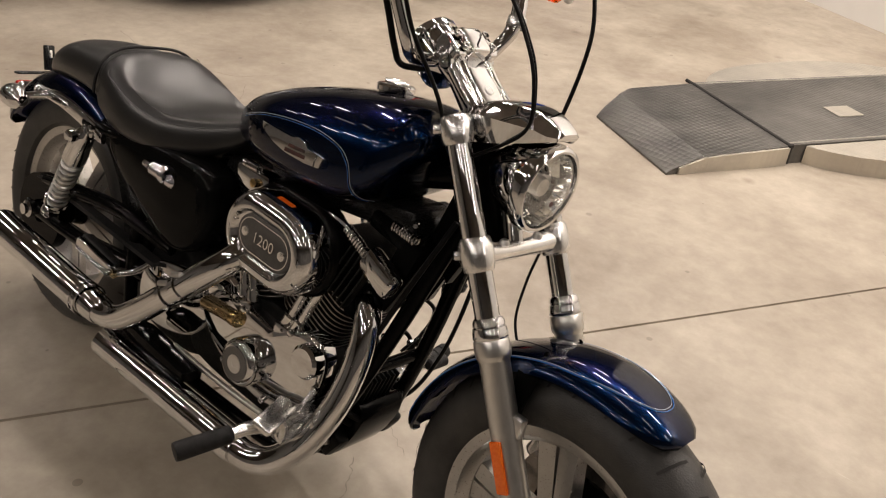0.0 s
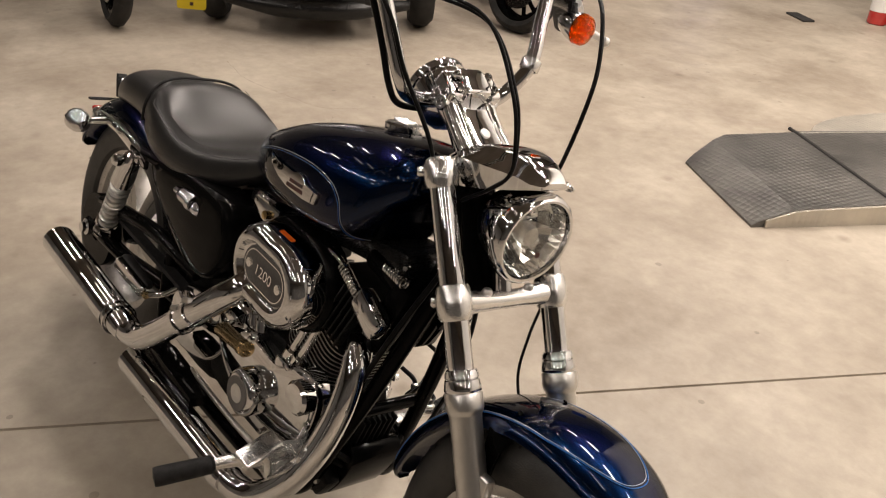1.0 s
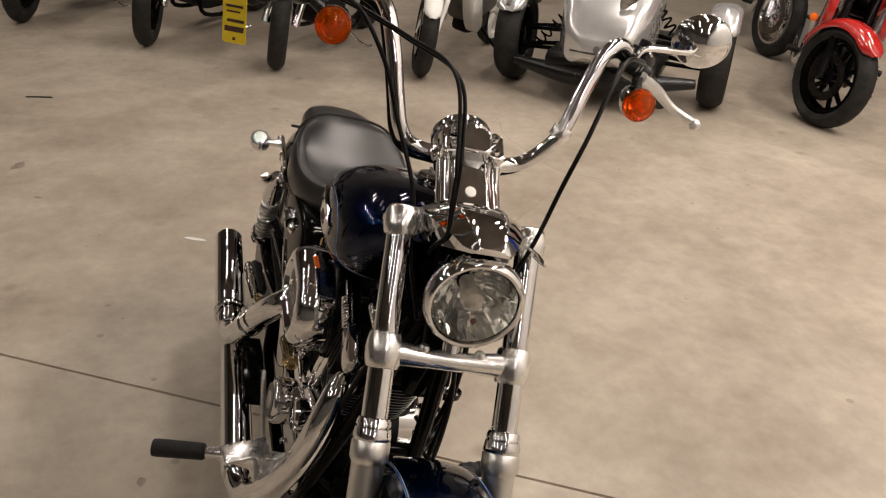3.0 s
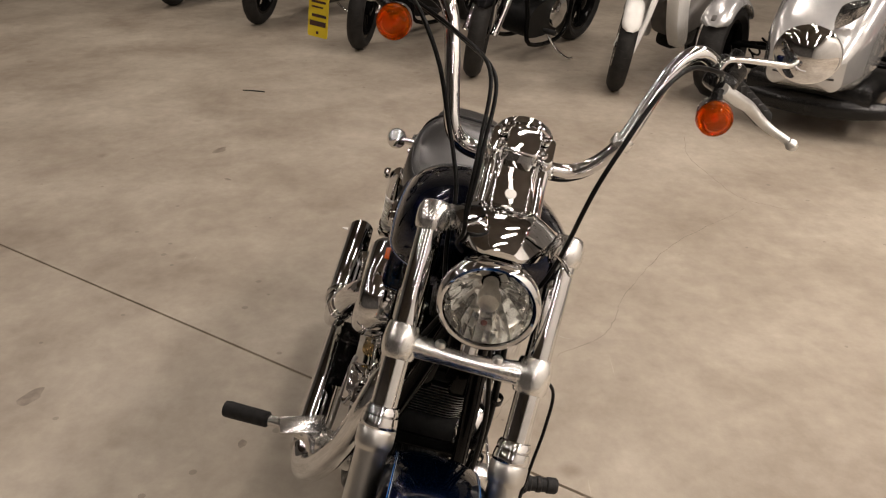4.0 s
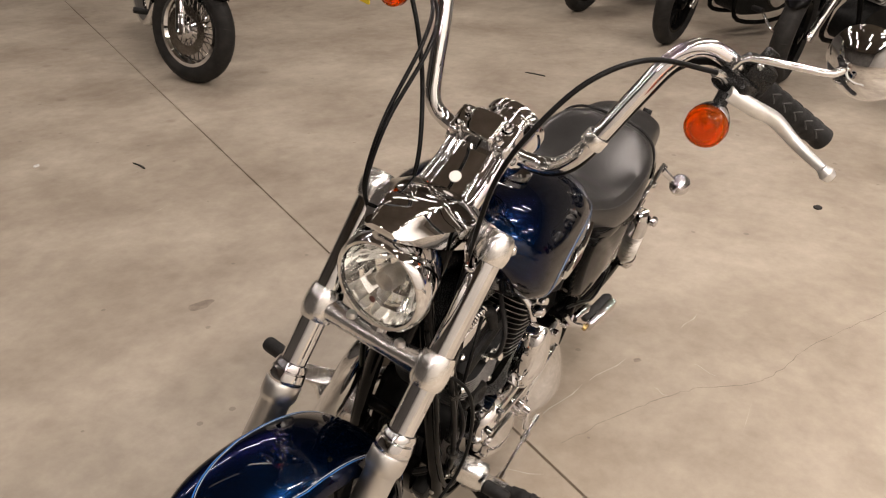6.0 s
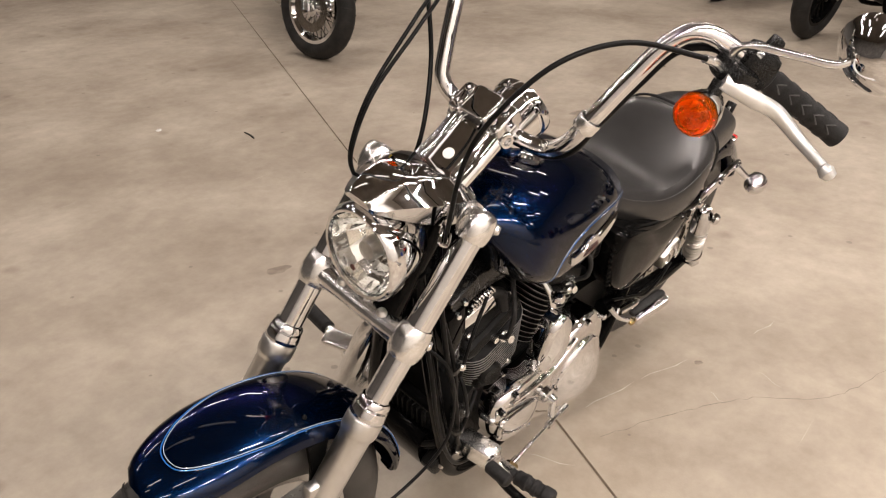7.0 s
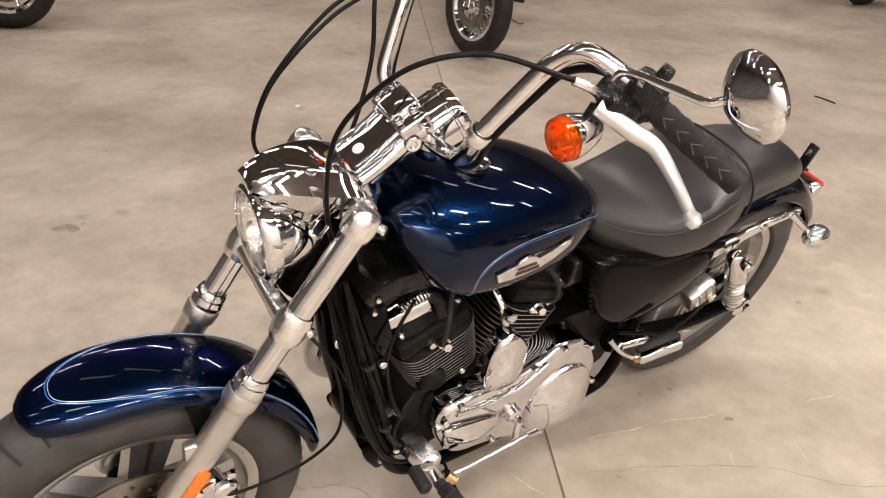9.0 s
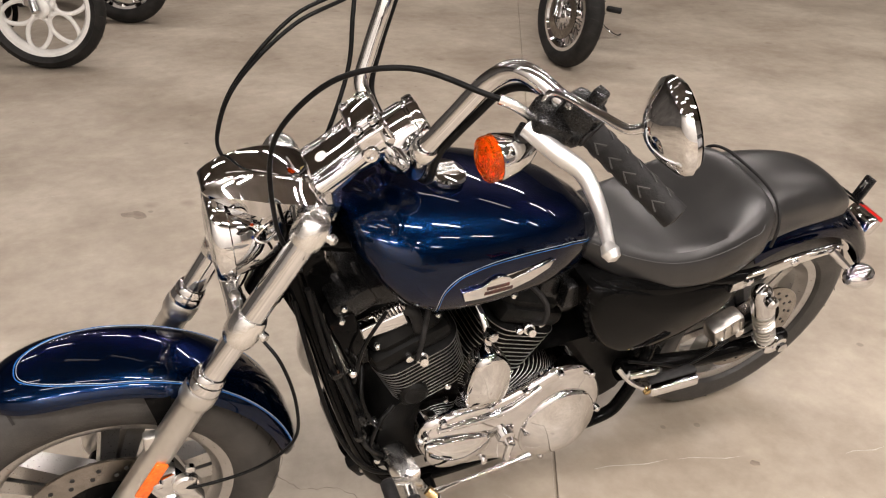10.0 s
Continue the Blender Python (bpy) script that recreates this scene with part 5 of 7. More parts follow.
peg = sub("foot_peg", lathe([(0, 0.012), (0.010, 0.012), (0.014, 0.0155), (0.028, 0.0155), (0.030, 0.0170), (0.038, 0.0170), (0.040, 0.0150), (0.050, 0.0150), (0.052, 0.0170), (0.060, 0.0170), (0.062, 0.0150), (0.072, 0.0150), (0.074, 0.0170), (0.092, 0.0170), (0.096, 0.014), (0.097, 0.0)], (1.075, 0.225, 0.322), (-0.05, 0.95, 0.12), 20), RUBBER, lf, "black rubber foot peg")
sub("peg_mount", tube([(1.065, 0.165, 0.305), (1.075, 0.228, 0.322)], 0.015, 14), ALU, lf)

# right forward control
rc = part("right_forward_control", block((1.085, -0.150, 0.300), (0.060, 0.100, 0.050), 0.012, Euler((0, 0, radians(-8))).to_matrix()), ALU, BIKE, "polished forward foot control with a black peg")
sub("peg_mount", tube([(1.085, -0.190, 0.310), (1.080, -0.255, 0.324), (1.071, -0.296, 0.319)], [0.017, 0.013, 0.011], 14), ALU, rc)
sub("foot_peg", lathe([(0, 0.011), (0.006, 0.0165), (0.094, 0.0175), (0.102, 0.0165), (0.104, 0.0)], (1.072, -0.292, 0.320), (-0.28, -0.93, -0.22), 20), RUBBER, rc, "black rubber foot peg")
sub("brake_pedal", tube([(1.10, -0.195, 0.300), (1.105, -0.205, 0.325), (1.100, -0.215, 0.342)], [0.012, 0.010, 0.012], 12), ALU, rc)
sub("pedal_pad", block((1.098, -0.225, 0.350), (0.040, 0.095, 0.014), 0.006, Euler((radians(6), radians(20), radians(20))).to_matrix()), ALU, rc)
sub("pedal_rod", tube([(1.06, -0.175, 0.29), (0.90, -0.165, 0.275), (0.70, -0.15, 0.265)], 0.006, 10), STEEL, rc)

# side stand
stand = part("side_stand", tube([(0.985, 0.125, 0.205), (0.965, 0.190, 0.140), (0.935, 0.300, 0.095)], [0.013, 0.011, 0.011], 12), BLACK, BIKE, "black steel side stand folded out")
sub("stand_foot", block((0.930, 0.318, 0.089), (0.060, 0.045, 0.010), 0.003, Euler((radians(14.5), 0, 0)).to_matrix()), BLACK, stand)
sub("stand_spring", spring((1.02, 0.128, 0.215), (0.965, 0.165, 0.165), 0.007, 10, 0.0018), STEEL, stand)

# air cleaner, right
AC = Vector((0.938, 0, 0.613))
tilt = radians(4)


def oval(w, h, c=AC):
    """A racetrack outline in x and z."""
    pts = []
    r = h / 2
    for cx, a0 in ((w / 2 - r, -90), (-w / 2 + r, 90)):
        for k in range(15):
            a = radians(a0 + 180 * k / 14)
            x, z = cx + r * math.cos(a), r * math.sin(a)
            pts.append((c.x + x * math.cos(tilt) + z * math.sin(tilt), c.z + z * math.cos(tilt) - x * math.sin(tilt)))
    return pts


def oval_ring(w, h, y):
    return [Vector((x, y, z)) for x, z in oval(w, h)]


shell = loft([oval_ring(*q) for q in ((0.236, 0.166, -0.116), (0.240, 0.170, -0.140), (0.240, 0.170, -0.152), (0.237, 0.167, -0.163), (0.229, 0.159, -0.174), (0.216, 0.146, -0.182), (0.198, 0.128, -0.187), (0.180, 0.110, -0.1885), (0.172, 0.102, -0.1875), (0.165, 0.095, -0.182), (0.160, 0.090, -0.177), (0.154, 0.084, -0.1755))])
ac = part("air_cleaner", shell, CHROME, BIKE, "oval chrome air cleaner cover with a dark insert")
sub("backing_plate", slab(oval(0.262, 0.190), (0, -0.074, 0), (1, 0, 0), (0, 0, 1), 0.046, 0.014, segments=3), BLACK, ac, "black air cleaner backing plate")
sub("insert", slab(oval(0.150, 0.080), (0, -0.1757, 0), (1, 0, 0), (0, 0, 1), 0.0030, 0.0015), DECK, ac, "dark grey insert with displacement figures")
sub("insert_line", loft([oval_ring(0.138, 0.068, -0.1786), oval_ring(0.138, 0.068, -0.1796), oval_ring(0.134, 0.064, -0.1796), oval_ring(0.134, 0.064, -0.1786)]), ALU, ac)
for x in (-0.052, 0.052):
    sub("screw", lathe([(0, 0.010), (0.003, 0.009), (0.004, 0.0)], (AC.x + x, -0.1786, AC.z - x * 0.07), (0, -1, 0), 18), ALU, ac)
text = bpy.data.curves.new("figures", "FONT")
text.body, text.size, text.extrude, text.align_x, text.align_y = "1200", 0.030, 0.0008, "CENTER", "CENTER"
shape = new("figures_source", text)
bpy.context.view_layer.update()
flat = bpy.data.meshes.new_from_object(shape.evaluated_get(bpy.context.evaluated_depsgraph_get()))
bpy.data.objects.remove(shape)
flat.materials.clear()
flat.materials.append(ALU)
fig = part("figures", flat, ALU, ac, "raised silver figures 1200")
fig.matrix_basis = Matrix.Translation((AC.x, -0.1800, AC.z)) @ Matrix(((1, 0, 0, 0), (0, 0, -1, 0), (0, 1, 0, 0), (0, 0, 0, 1))) @ Matrix.Rotation(-tilt, 4, "Z")
orange = sub("warning_label", block((0.950, -0.155, 0.6968), (0.042, 0.012, 0.0015), 0.0, Euler((radians(18), tilt, 0)).to_matrix()), ORANGE, ac, "small orange sticker")

# carburettor side details, right: rocker cover bolts, pushrod tubes, chrome tappet covers
for x0, x1, z1 in ((0.962, 1.028, 0.630), (0.990, 1.058, 0.628), (0.858, 0.795, 0.630), (0.830, 0.768, 0.628)):
    pr = part("pushrod_tube", tube([(x0, -0.100, 0.440), (x1, -0.088, z1)], 0.0105, 14), CHROME, BIKE, "chrome pushrod tube")
    sub("collar", tube([(x0, -0.100, 0.440), (x0 + (x1 - x0) * 0.12, -0.0986, 0.440 + (z1 - 0.44) * 0.12)], 0.016, 14), CHROME, pr)
for s, x in ((1, 0.975), (-1, 0.845)):
    part("tappet_block", block((x, -0.100, 0.425), (0.060, 0.045, 0.040), 0.008), CHROME, BIKE, "chrome tappet block")
hc = part("head_cover_right", block((1.155, -0.098, 0.640), (0.088, 0.036, 0.052), 0.014, Euler((0, radians(28), 0)).to_matrix()), CHROME, BIKE, "chrome rocker side cover with a ribbed fitting")
sub("ribs", spring((1.066, -0.108, 0.690), (1.122, -0.108, 0.662), 0.0085, 10, 0.0024), CHROME, hc)
sub("stem", tube([(1.012, -0.098, 0.694), (1.060, -0.104, 0.690), (1.130, -0.106, 0.655)], [0.008, 0.006, 0.006], 10), CHROME, hc)
hc2 = part("head_cover_right", block((1.130, -0.055, 0.705), (0.100, 0.040, 0.034), 0.010, Euler((0, radians(12), 0)).to_matrix()), BLACK, BIKE, "black coil bracket with a ribbed cap")
sub("ribs", spring((1.145, -0.080, 0.724), (1.200, -0.080, 0.716), 0.0080, 9, 0.0022), CHROME, hc2)
for k in range(5):
    part("head_fin", block((1.062 + k * 0.013, -0.100, 0.612 - k * 0.005), (0.005, 0.022, 0.110), 0.002, Euler((0, radians(24), 0)).to_matrix()), WRINKLE, hc2)
cc = part("carburettor_cap", block((0.800, -0.088, 0.680), (0.100, 0.050, 0.048), 0.010), CHROME, BIKE, "polished throttle body cap")
sub("brass_fitting", lathe([(0, 0.009), (0.014, 0.009), (0.016, 0.0)], (0.822, -0.112, 0.682), (0, -1, 0.1), 14), BRASS, cc)
sub("coil", spring((0.772, -0.108, 0.708), (0.816, -0.108, 0.708), 0.0075, 9, 0.002), CHROME, cc)

# cam cover, right
CAM = [(0.720, 0.400), (0.745, 0.345), (0.800, 0.300), (0.880, 0.270), (0.960, 0.262), (1.040, 0.285), (1.085, 0.340), (1.095, 0.410), (1.075, 0.455), (1.035, 0.462), (0.990, 0.440), (0.950, 0.425), (0.890, 0.430), (0.830, 0.435), (0.770, 0.445), (0.730, 0.435)]
cam_cover = part("cam_cover", slab(smooth_outline(CAM, 3), (0, -0.085, 0), (1, 0, 0), (0, 0, 1), 0.038, 0.012, segments=3, dome=0.003), CHROME, BIKE, "chrome cam gear cover")
sub("timer_cover", lathe([(0, 0.050), (0.030, 0.050), (0.038, 0.046), (0.042, 0.038), (0.043, 0.0)], (0.905, -0.120, 0.335), (0, -1, 0), 40), CHROME, cam_cover, "round chrome timer cover")
sub("timer_badge", lathe([(0, 0.036), (0.002, 0.036), (0.002, 0.020), (0.0015, 0.0)], (0.905, -0.1625, 0.335), (0, -1, 0), 36), DECK, cam_cover, "dark ring on the timer cover")
sub("timer_centre", lathe([(0, 0.020), (0.002, 0.019), (0.002, 0.007), (0.001, 0.006), (0.001, 0.0)], (0.905, -0.1635, 0.335), (0, -1, 0), 30), SATIN, cam_cover)
sub("oil_pump", lathe([(0, 0.034), (0.022, 0.034), (0.028, 0.028), (0.029, 0)], (1.062, -0.118, 0.418), (0, -1, 0), 28), CHROME, cam_cover)
for a, b in ((0.740, 0.375), (0.830, 0.295), (0.960, 0.272), (1.050, 0.300), (1.090, 0.372), (1.000, 0.445), (0.860, 0.428), (0.760, 0.436)):
    sub("cover_bolt", lathe([(0, 0.007), (0.009, 0.007), (0.011, 0.004), (0.011, 0)], (a, -0.120, b), (0, -1, 0), 12), CHROME, cam_cover)
part("sprocket_cover", slab(smooth_outline([(0.500, 0.280), (0.560, 0.245), (0.680, 0.270), (0.745, 0.335), (0.735, 0.410), (0.660, 0.420), (0.560, 0.400), (0.500, 0.350)]), (0, -0.085, 0), (1, 0, 0), (0, 0, 1), 0.030, 0.010, segments=3), CHROME, BIKE, "chrome sprocket cover")
part("starter_motor", lathe([(0, 0.0), (0, 0.030), (0.006, 0.034), (0.13, 0.034), (0.136, 0.030), (0.14, 0.0)], (0.700, -0.075, 0.445), (0.95, 0, -0.30), 28), CHROME, BIKE, "chrome starter motor")
part("solenoid", lathe([(0, 0.0), (0, 0.012), (0.004, 0.015), (0.090, 0.015), (0.094, 0.017), (0.112, 0.017), (0.115, 0.012), (0.115, 0.0)], (0.745, -0.128, 0.390), (1, 0, 0.10), 20), BRASS, BIKE, "yellow zinc solenoid body")
part("belt_guard", tube([(0.600, -0.118, 0.440), (0.400, -0.124, 0.455), (0.200, -0.128, 0.430), (0.080, -0.128, 0.41)], [0.012, 0.018, 0.020, 0.012], 12), BLACK, BIKE, "black drive belt guard")
belt = part("drive_belt", slab([(0.56, 0.395), (0.062, 0.415), (0.042, 0.405), (0.56, 0.385)], (0, -0.105, 0), (1, 0, 0), (0, 0, 1), 0.028, 0.001), RUBBER, BIKE, "black toothed drive belt")
part("drive_pulley", lathe([(0, 0.03), (0, 0.098), (0.03, 0.098), (0.03, 0.03)], (0.062, -0.100, 0.318), (0, -1, 0), 48, closed=True), BLACK, BIKE, "black rear belt pulley")

# exhausts, right
def pipe(points, r, name, label):
    return part(name, tube(points, r, 22, 8), CHROME, BIKE, label)


pf = pipe([(1.085, -0.050, 0.545), (1.125, -0.076, 0.562), (1.153, -0.100, 0.546), (1.167, -0.116, 0.495), (1.168, -0.130, 0.430), (1.158, -0.148, 0.362), (1.131, -0.173, 0.288), (1.088, -0.194, 0.234), (1.040, -0.206, 0.214), (0.985, -0.210, 0.213)], [0.023, 0.024, 0.025, 0.025, 0.025, 0.0255, 0.0265, 0.0275, 0.028, 0.028], "front_exhaust_pipe", "chrome front exhaust pipe, blued at its bends")
sub("flange", lathe([(-0.012, 0.030), (-0.010, 0.040), (0.008, 0.040), (0.010, 0.030)], (1.098, -0.060, 0.552), (0.75, -0.5, 0.25), 20), BLACK, pf)
low = [(-0.010, 0.0), (-0.010, 0.030), (0.0, 0.0335), (0.03, 0.0345), (0.44, 0.0365), (0.47, 0.0370), (0.475, 0.032), (0.40, 0.030), (0.40, 0.0)]
part("lower_muffler", lathe(low, (1.000, -0.210, 0.214), (-1, 0.022, -0.035), 30), CHROME, BIKE, "lower chrome muffler")
pr_ = pipe([(0.775, -0.050, 0.555), (0.800, -0.090, 0.585), (0.850, -0.130, 0.590), (0.870, -0.170, 0.560), (0.835, -0.196, 0.515), (0.765, -0.213, 0.444), (0.684, -0.222, 0.366), (0.612, -0.227, 0.307), (0.560, -0.228, 0.286), (0.505, -0.228, 0.283)], 0.0275, "rear_exhaust_pipe", "chrome rear exhaust pipe with a heat shield")
up = [(-0.004, 0.0285), (0.0, 0.031), (0.05, 0.0335), (0.07, 0.0375), (0.44, 0.0395), (0.462, 0.0400), (0.466, 0.034), (0.40, 0.030), (0.40, 0.0)]
mu = part("upper_muffler", lathe(up, (0.535, -0.228, 0.283), (-1, 0.006, 0.026), 30), CHROME, BIKE, "upper chrome muffler")
for x in (0.465, 0.485):
    sub("clamp_ring", lathe([(-0.004, 0.036), (-0.004, 0.0395), (0.004, 0.0395), (0.004, 0.036)], (x, -0.228, 0.2845), (1, 0, -0.026), 28, closed=True), CHROME, mu)
for a in ((0.742, -0.216, 0.420), (0.772, -0.211, 0.452)):
    sub("hose_clamp", lathe([(-0.006, 0.0285), (-0.006, 0.0315), (0.006, 0.0315), (0.006, 0.0285)], a, (0.72, 0.12, 0.69), 24, closed=True), CHROME, pr_)
    sub("clamp_screw", tube([Vector(a) + Vector((-0.012, -0.018, 0.024)), Vector(a) + Vector((0.012, -0.018, 0.034))], 0.006, 8), STEEL, pr_)
part("exhaust_bracket", slab([(0.55, 0.24), (0.80, 0.24), (0.80, 0.262), (0.62, 0.275), (0.55, 0.262)], (0, -0.150, 0), (1, 0, 0), (0, 0, 1), 0.05, 0.003), BLACK, BIKE, "black exhaust bracket")

# oil tank right, battery cover left
ot = part("oil_tank", slab(smooth_outline([(0.700, 0.655), (0.735, 0.600), (0.722, 0.525), (0.670, 0.468), (0.590, 0.462), (0.460, 0.520), (0.360, 0.585), (0.350, 0.625), (0.450, 0.650), (0.580, 0.662)], 4), (0, -0.070, 0), (1, 0, 0), (0, 0, 1), 0.075, 0.026, segments=4, dome=0.006), BLACK, BIKE, "gloss black oil tank")
sub("chrome_cap", lathe([(-0.004, 0.0), (-0.004, 0.017), (0.0, 0.020), (0.008, 0.020), (0.010, 0.017), (0.042, 0.0165), (0.046, 0.013), (0.074, 0.008), (0.078, 0.0)], (0.590, -0.150, 0.612), (-0.97, -0.06, 0.04), 24), CHROME, ot, "chrome ignition switch cover")
sub("cap_base", lathe([(0, 0.0), (0, 0.012), (0.004, 0.015), (0.020, 0.015), (0.022, 0.0)], (0.612, -0.140, 0.600), (-0.9, -0.3, 0.2), 18), CHROME, ot)
bc = part("battery_cover", slab([(-a, b) for a, b in smooth_outline([(0.712, 0.690), (0.698, 0.610), (0.650, 0.525), (0.570, 0.470), (0.450, 0.468), (0.365, 0.500), (0.300, 0.545), (0.300, 0.596), (0.390, 0.622), (0.540, 0.650), (0.640, 0.682)], 4)], (0, 0.070, 0), (-1, 0, 0), (0, 0, 1), 0.078, 0.030, segments=4, dome=0.014), BLACK, BIKE, "gloss black battery cover")
part("air_intake_box", block((0.715, 0, 0.615), (0.12, 0.13, 0.14), 0.02), PLASTIC, BIKE)
part("wiring_block", block((0.715, 0.085, 0.640), (0.045, 0.030, 0.060), 0.006), PLASTIC, BIKE, "black connector block")
sub("shoulder", tube([(0.690, 0.118, 0.682), (0.640, 0.124, 0.672), (0.540, 0.128, 0.642), (0.420, 0.128, 0.618), (0.320, 0.122, 0.592)], [0.008, 0.017, 0.021, 0.018, 0.007], 18, 6), BLACK, bc, "rounded gloss black shoulder")
for k in range(9):
    f = k / 8
    x, z = 0.709 - 0.006 * f - 0.046 * f * f, 0.672 - 0.145 * f
    sub("edge_bead", lathe([(-0.004, 0.0), (-0.003, 0.0050), (0.0, 0.0062), (0.003, 0.0046), (0.005, 0.0)], (x, 0.128, z), (0.5, 0.85, 0.1), 12), BLACK, bc)

# swing arm and rear end
for s in (-1, 1):
    sw = part("swing_arm", tube([(0.500, s * 0.090, 0.330), (0.250, s * 0.118, 0.318), (0.060, s * 0.122, 0.316), (0.005, s * 0.122, 0.318)], [0.026, 0.020, 0.020, 0.018], 14), BLACK, BIKE, "black swing arm")
    sub("axle_nut", lathe([(0, 0.022), (0.014, 0.022), (0.018, 0.014), (0.026, 0.014), (0.028, 0)], (0.042, s * 0.136, 0.318), (0, s, 0), 18), CHROME, sw)
    top, bot = Vector((0.266 - s * 0.020, s * 0.162, 0.584 - s * 0.012)), Vector((0.130 - s * 0.028, s * 0.148, 0.352 - s * 0.008))
    d = (bot - top).normalized()
    shk = part("shock_absorber", lathe([(-0.022, 0.0), (-0.020, 0.014), (-0.008, 0.021), (0.0, 0.0245), (0.030, 0.0250), (0.050, 0.0265), (0.074, 0.0270), (0.080, 0.0270), (0.082, 0.019), (0.13, 0.019), (0.13, 0)], top, d, 24), CHROME, BIKE, "chrome rear shock absorber with a coil spring")
    sub("coil_spring", spring(top + d * 0.084, bot - d * 0.038, 0.0215, 9, 0.0042, 16), SATIN, shk)
    sub("damper_rod", tube([top + d * 0.10, bot - d * 0.02], 0.013, 14), STEEL, shk)
    sub("spring_seat", lathe([(-0.006, 0.02), (-0.004, 0.029), (0.006, 0.029), (0.02, 0.018), (0.03, 0.014)], bot - d * 0.038, d, 20), CHROME, shk)
    sub("lower_eye", lathe([(-0.016, 0.015), (-0.012, 0.018), (0.012, 0.018), (0.018, 0.011), (0.024, 0.0)], bot + Vector((0, s * 0.006, 0)), (0, s, 0), 18), CHROME, shk)
    sub("upper_bolt", lathe([(0, 0.015), (0.010, 0.015), (0.016, 0.010), (0.018, 0)], top + Vector((0, s * 0.026, 0)), (0, s, 0), 14), CHROME, shk)
    stt = part("fender_strut", loft([rounded_ring((x, s * y, z), (0, 0, 1), (0, 1, 0), h, 0.012, 0.004, 2) for x, y, z, h in ((0.345, 0.150, 0.606, 0.022), (0.310, 0.150, 0.614, 0.038), (0.240, 0.146, 0.626, 0.032), (0.150, 0.142, 0.632, 0.027), (0.080, 0.138, 0.629, 0.024), (0.025, 0.135, 0.626, 0.022), (0.006, 0.134, 0.625, 0.012))]), CHROME, BIKE, "chrome fender strut")
    for x, z in ((0.30, 0.616), (0.17, 0.632), (0.03, 0.627)):
        sub("bolt", lathe([(0, 0.009), (0.006, 0.009), (0.009, 0.005), (0.009, 0)], (x, s * 0.154 - s * (0.30 - x) * 0.05, z), (0, s, 0), 12), CHROME, stt)
    rsig = part("rear_turn_signal", lathe([(-0.030, 0.0), (-0.028, 0.012), (-0.014, 0.023), (0.004, 0.029), (0.022, 0.030), (0.036, 0.024), (0.042, 0.010), (0.043, 0.0)], (0.014 - s * 0.022, s * 0.194, 0.592 - s * 0.014), (-1, 0, 0), 28), CHROME, BIKE, "chrome bullet rear turn signal")
    sub("stalk", tube([(0.058 - s * 0.016, s * 0.138, 0.626), (0.018 - s * 0.022, s * 0.184, 0.598 - s * 0.014)], [0.011, 0.008], 12), CHROME, rsig)
    rp = part("passenger_peg", slab(rounded(0.112, 0.030, 0.005), (0.420, s * 0.180, 0.358), Vector((-0.925, s * 0.22, 0.31)), (0.30, 0, 0.95), 0.014 * s, 0.004), CHROME, BIKE, "folded chrome passenger peg with a rubber pad")
    sub("rubber_pad", loft([rounded_ring(Vector((0.468, s * 0.158, 0.350)).lerp(Vector((0.366, s * 0.180, 0.384)), f), (0, 1, 0), (0.25, 0, 0.95), w, h, 0.007, 3) for f, w, h in ((0, 0.016, 0.014), (0.1, 0.024, 0.022), (0.9, 0.026, 0.024), (1, 0.016, 0.014))]), RUBBER, rp)
    sub("hinge_bolt", lathe([(-0.006, 0.0), (-0.006, 0.009), (0.006, 0.009), (0.009, 0.005), (0.009, 0.0)], (0.474, s * 0.166, 0.334), (0, s, -0.2), 14), BRASS, rp)
    sub("peg_bracket", tube([(0.540, s * 0.120, 0.385), (0.510, s * 0.140, 0.352), (0.478, s * 0.160, 0.336)], 0.007, 10), CHROME, rp)
rcal = part("rear_brake_caliper", block((0.226, 0.105, 0.404), (0.090, 0.050, 0.062), 0.014, Euler((0, radians(25), 0)).to_matrix()), STEEL, BIKE, "dull grey rear brake caliper")
for k in range(3):
    sub("caliper_rib", block((0.205 + 0.020 * k, 0.126, 0.424 - 0.0093 * k), (0.006, 0.016, 0.034), 0.002, Euler((0, radians(25), 0)).to_matrix()), STEEL, rcal)
for x, z in ((0.196, 0.396), (0.240, 0.378)):
    sub("piston_cap", lathe([(0, 0.013), (0.006, 0.013), (0.008, 0.0)], (x, 0.128, z), (0, 1, 0), 18), ALU, rcal)
cable([(0.230, 0.135, 0.385), (0.300, 0.142, 0.360), (0.360, 0.140, 0.345), (0.420, 0.128, 0.362), (0.500, 0.110, 0.38)], 0.0040, None, CABLE, "rear_brake_line", "dark rear brake line")
part("rear_lever_chrome", tube([(0.520, 0.140, 0.375), (0.460, 0.150, 0.378), (0.440, 0.152, 0.376)], [0.010, 0.012, 0.006], 10), CHROME, BIKE, "small chrome bracket end")
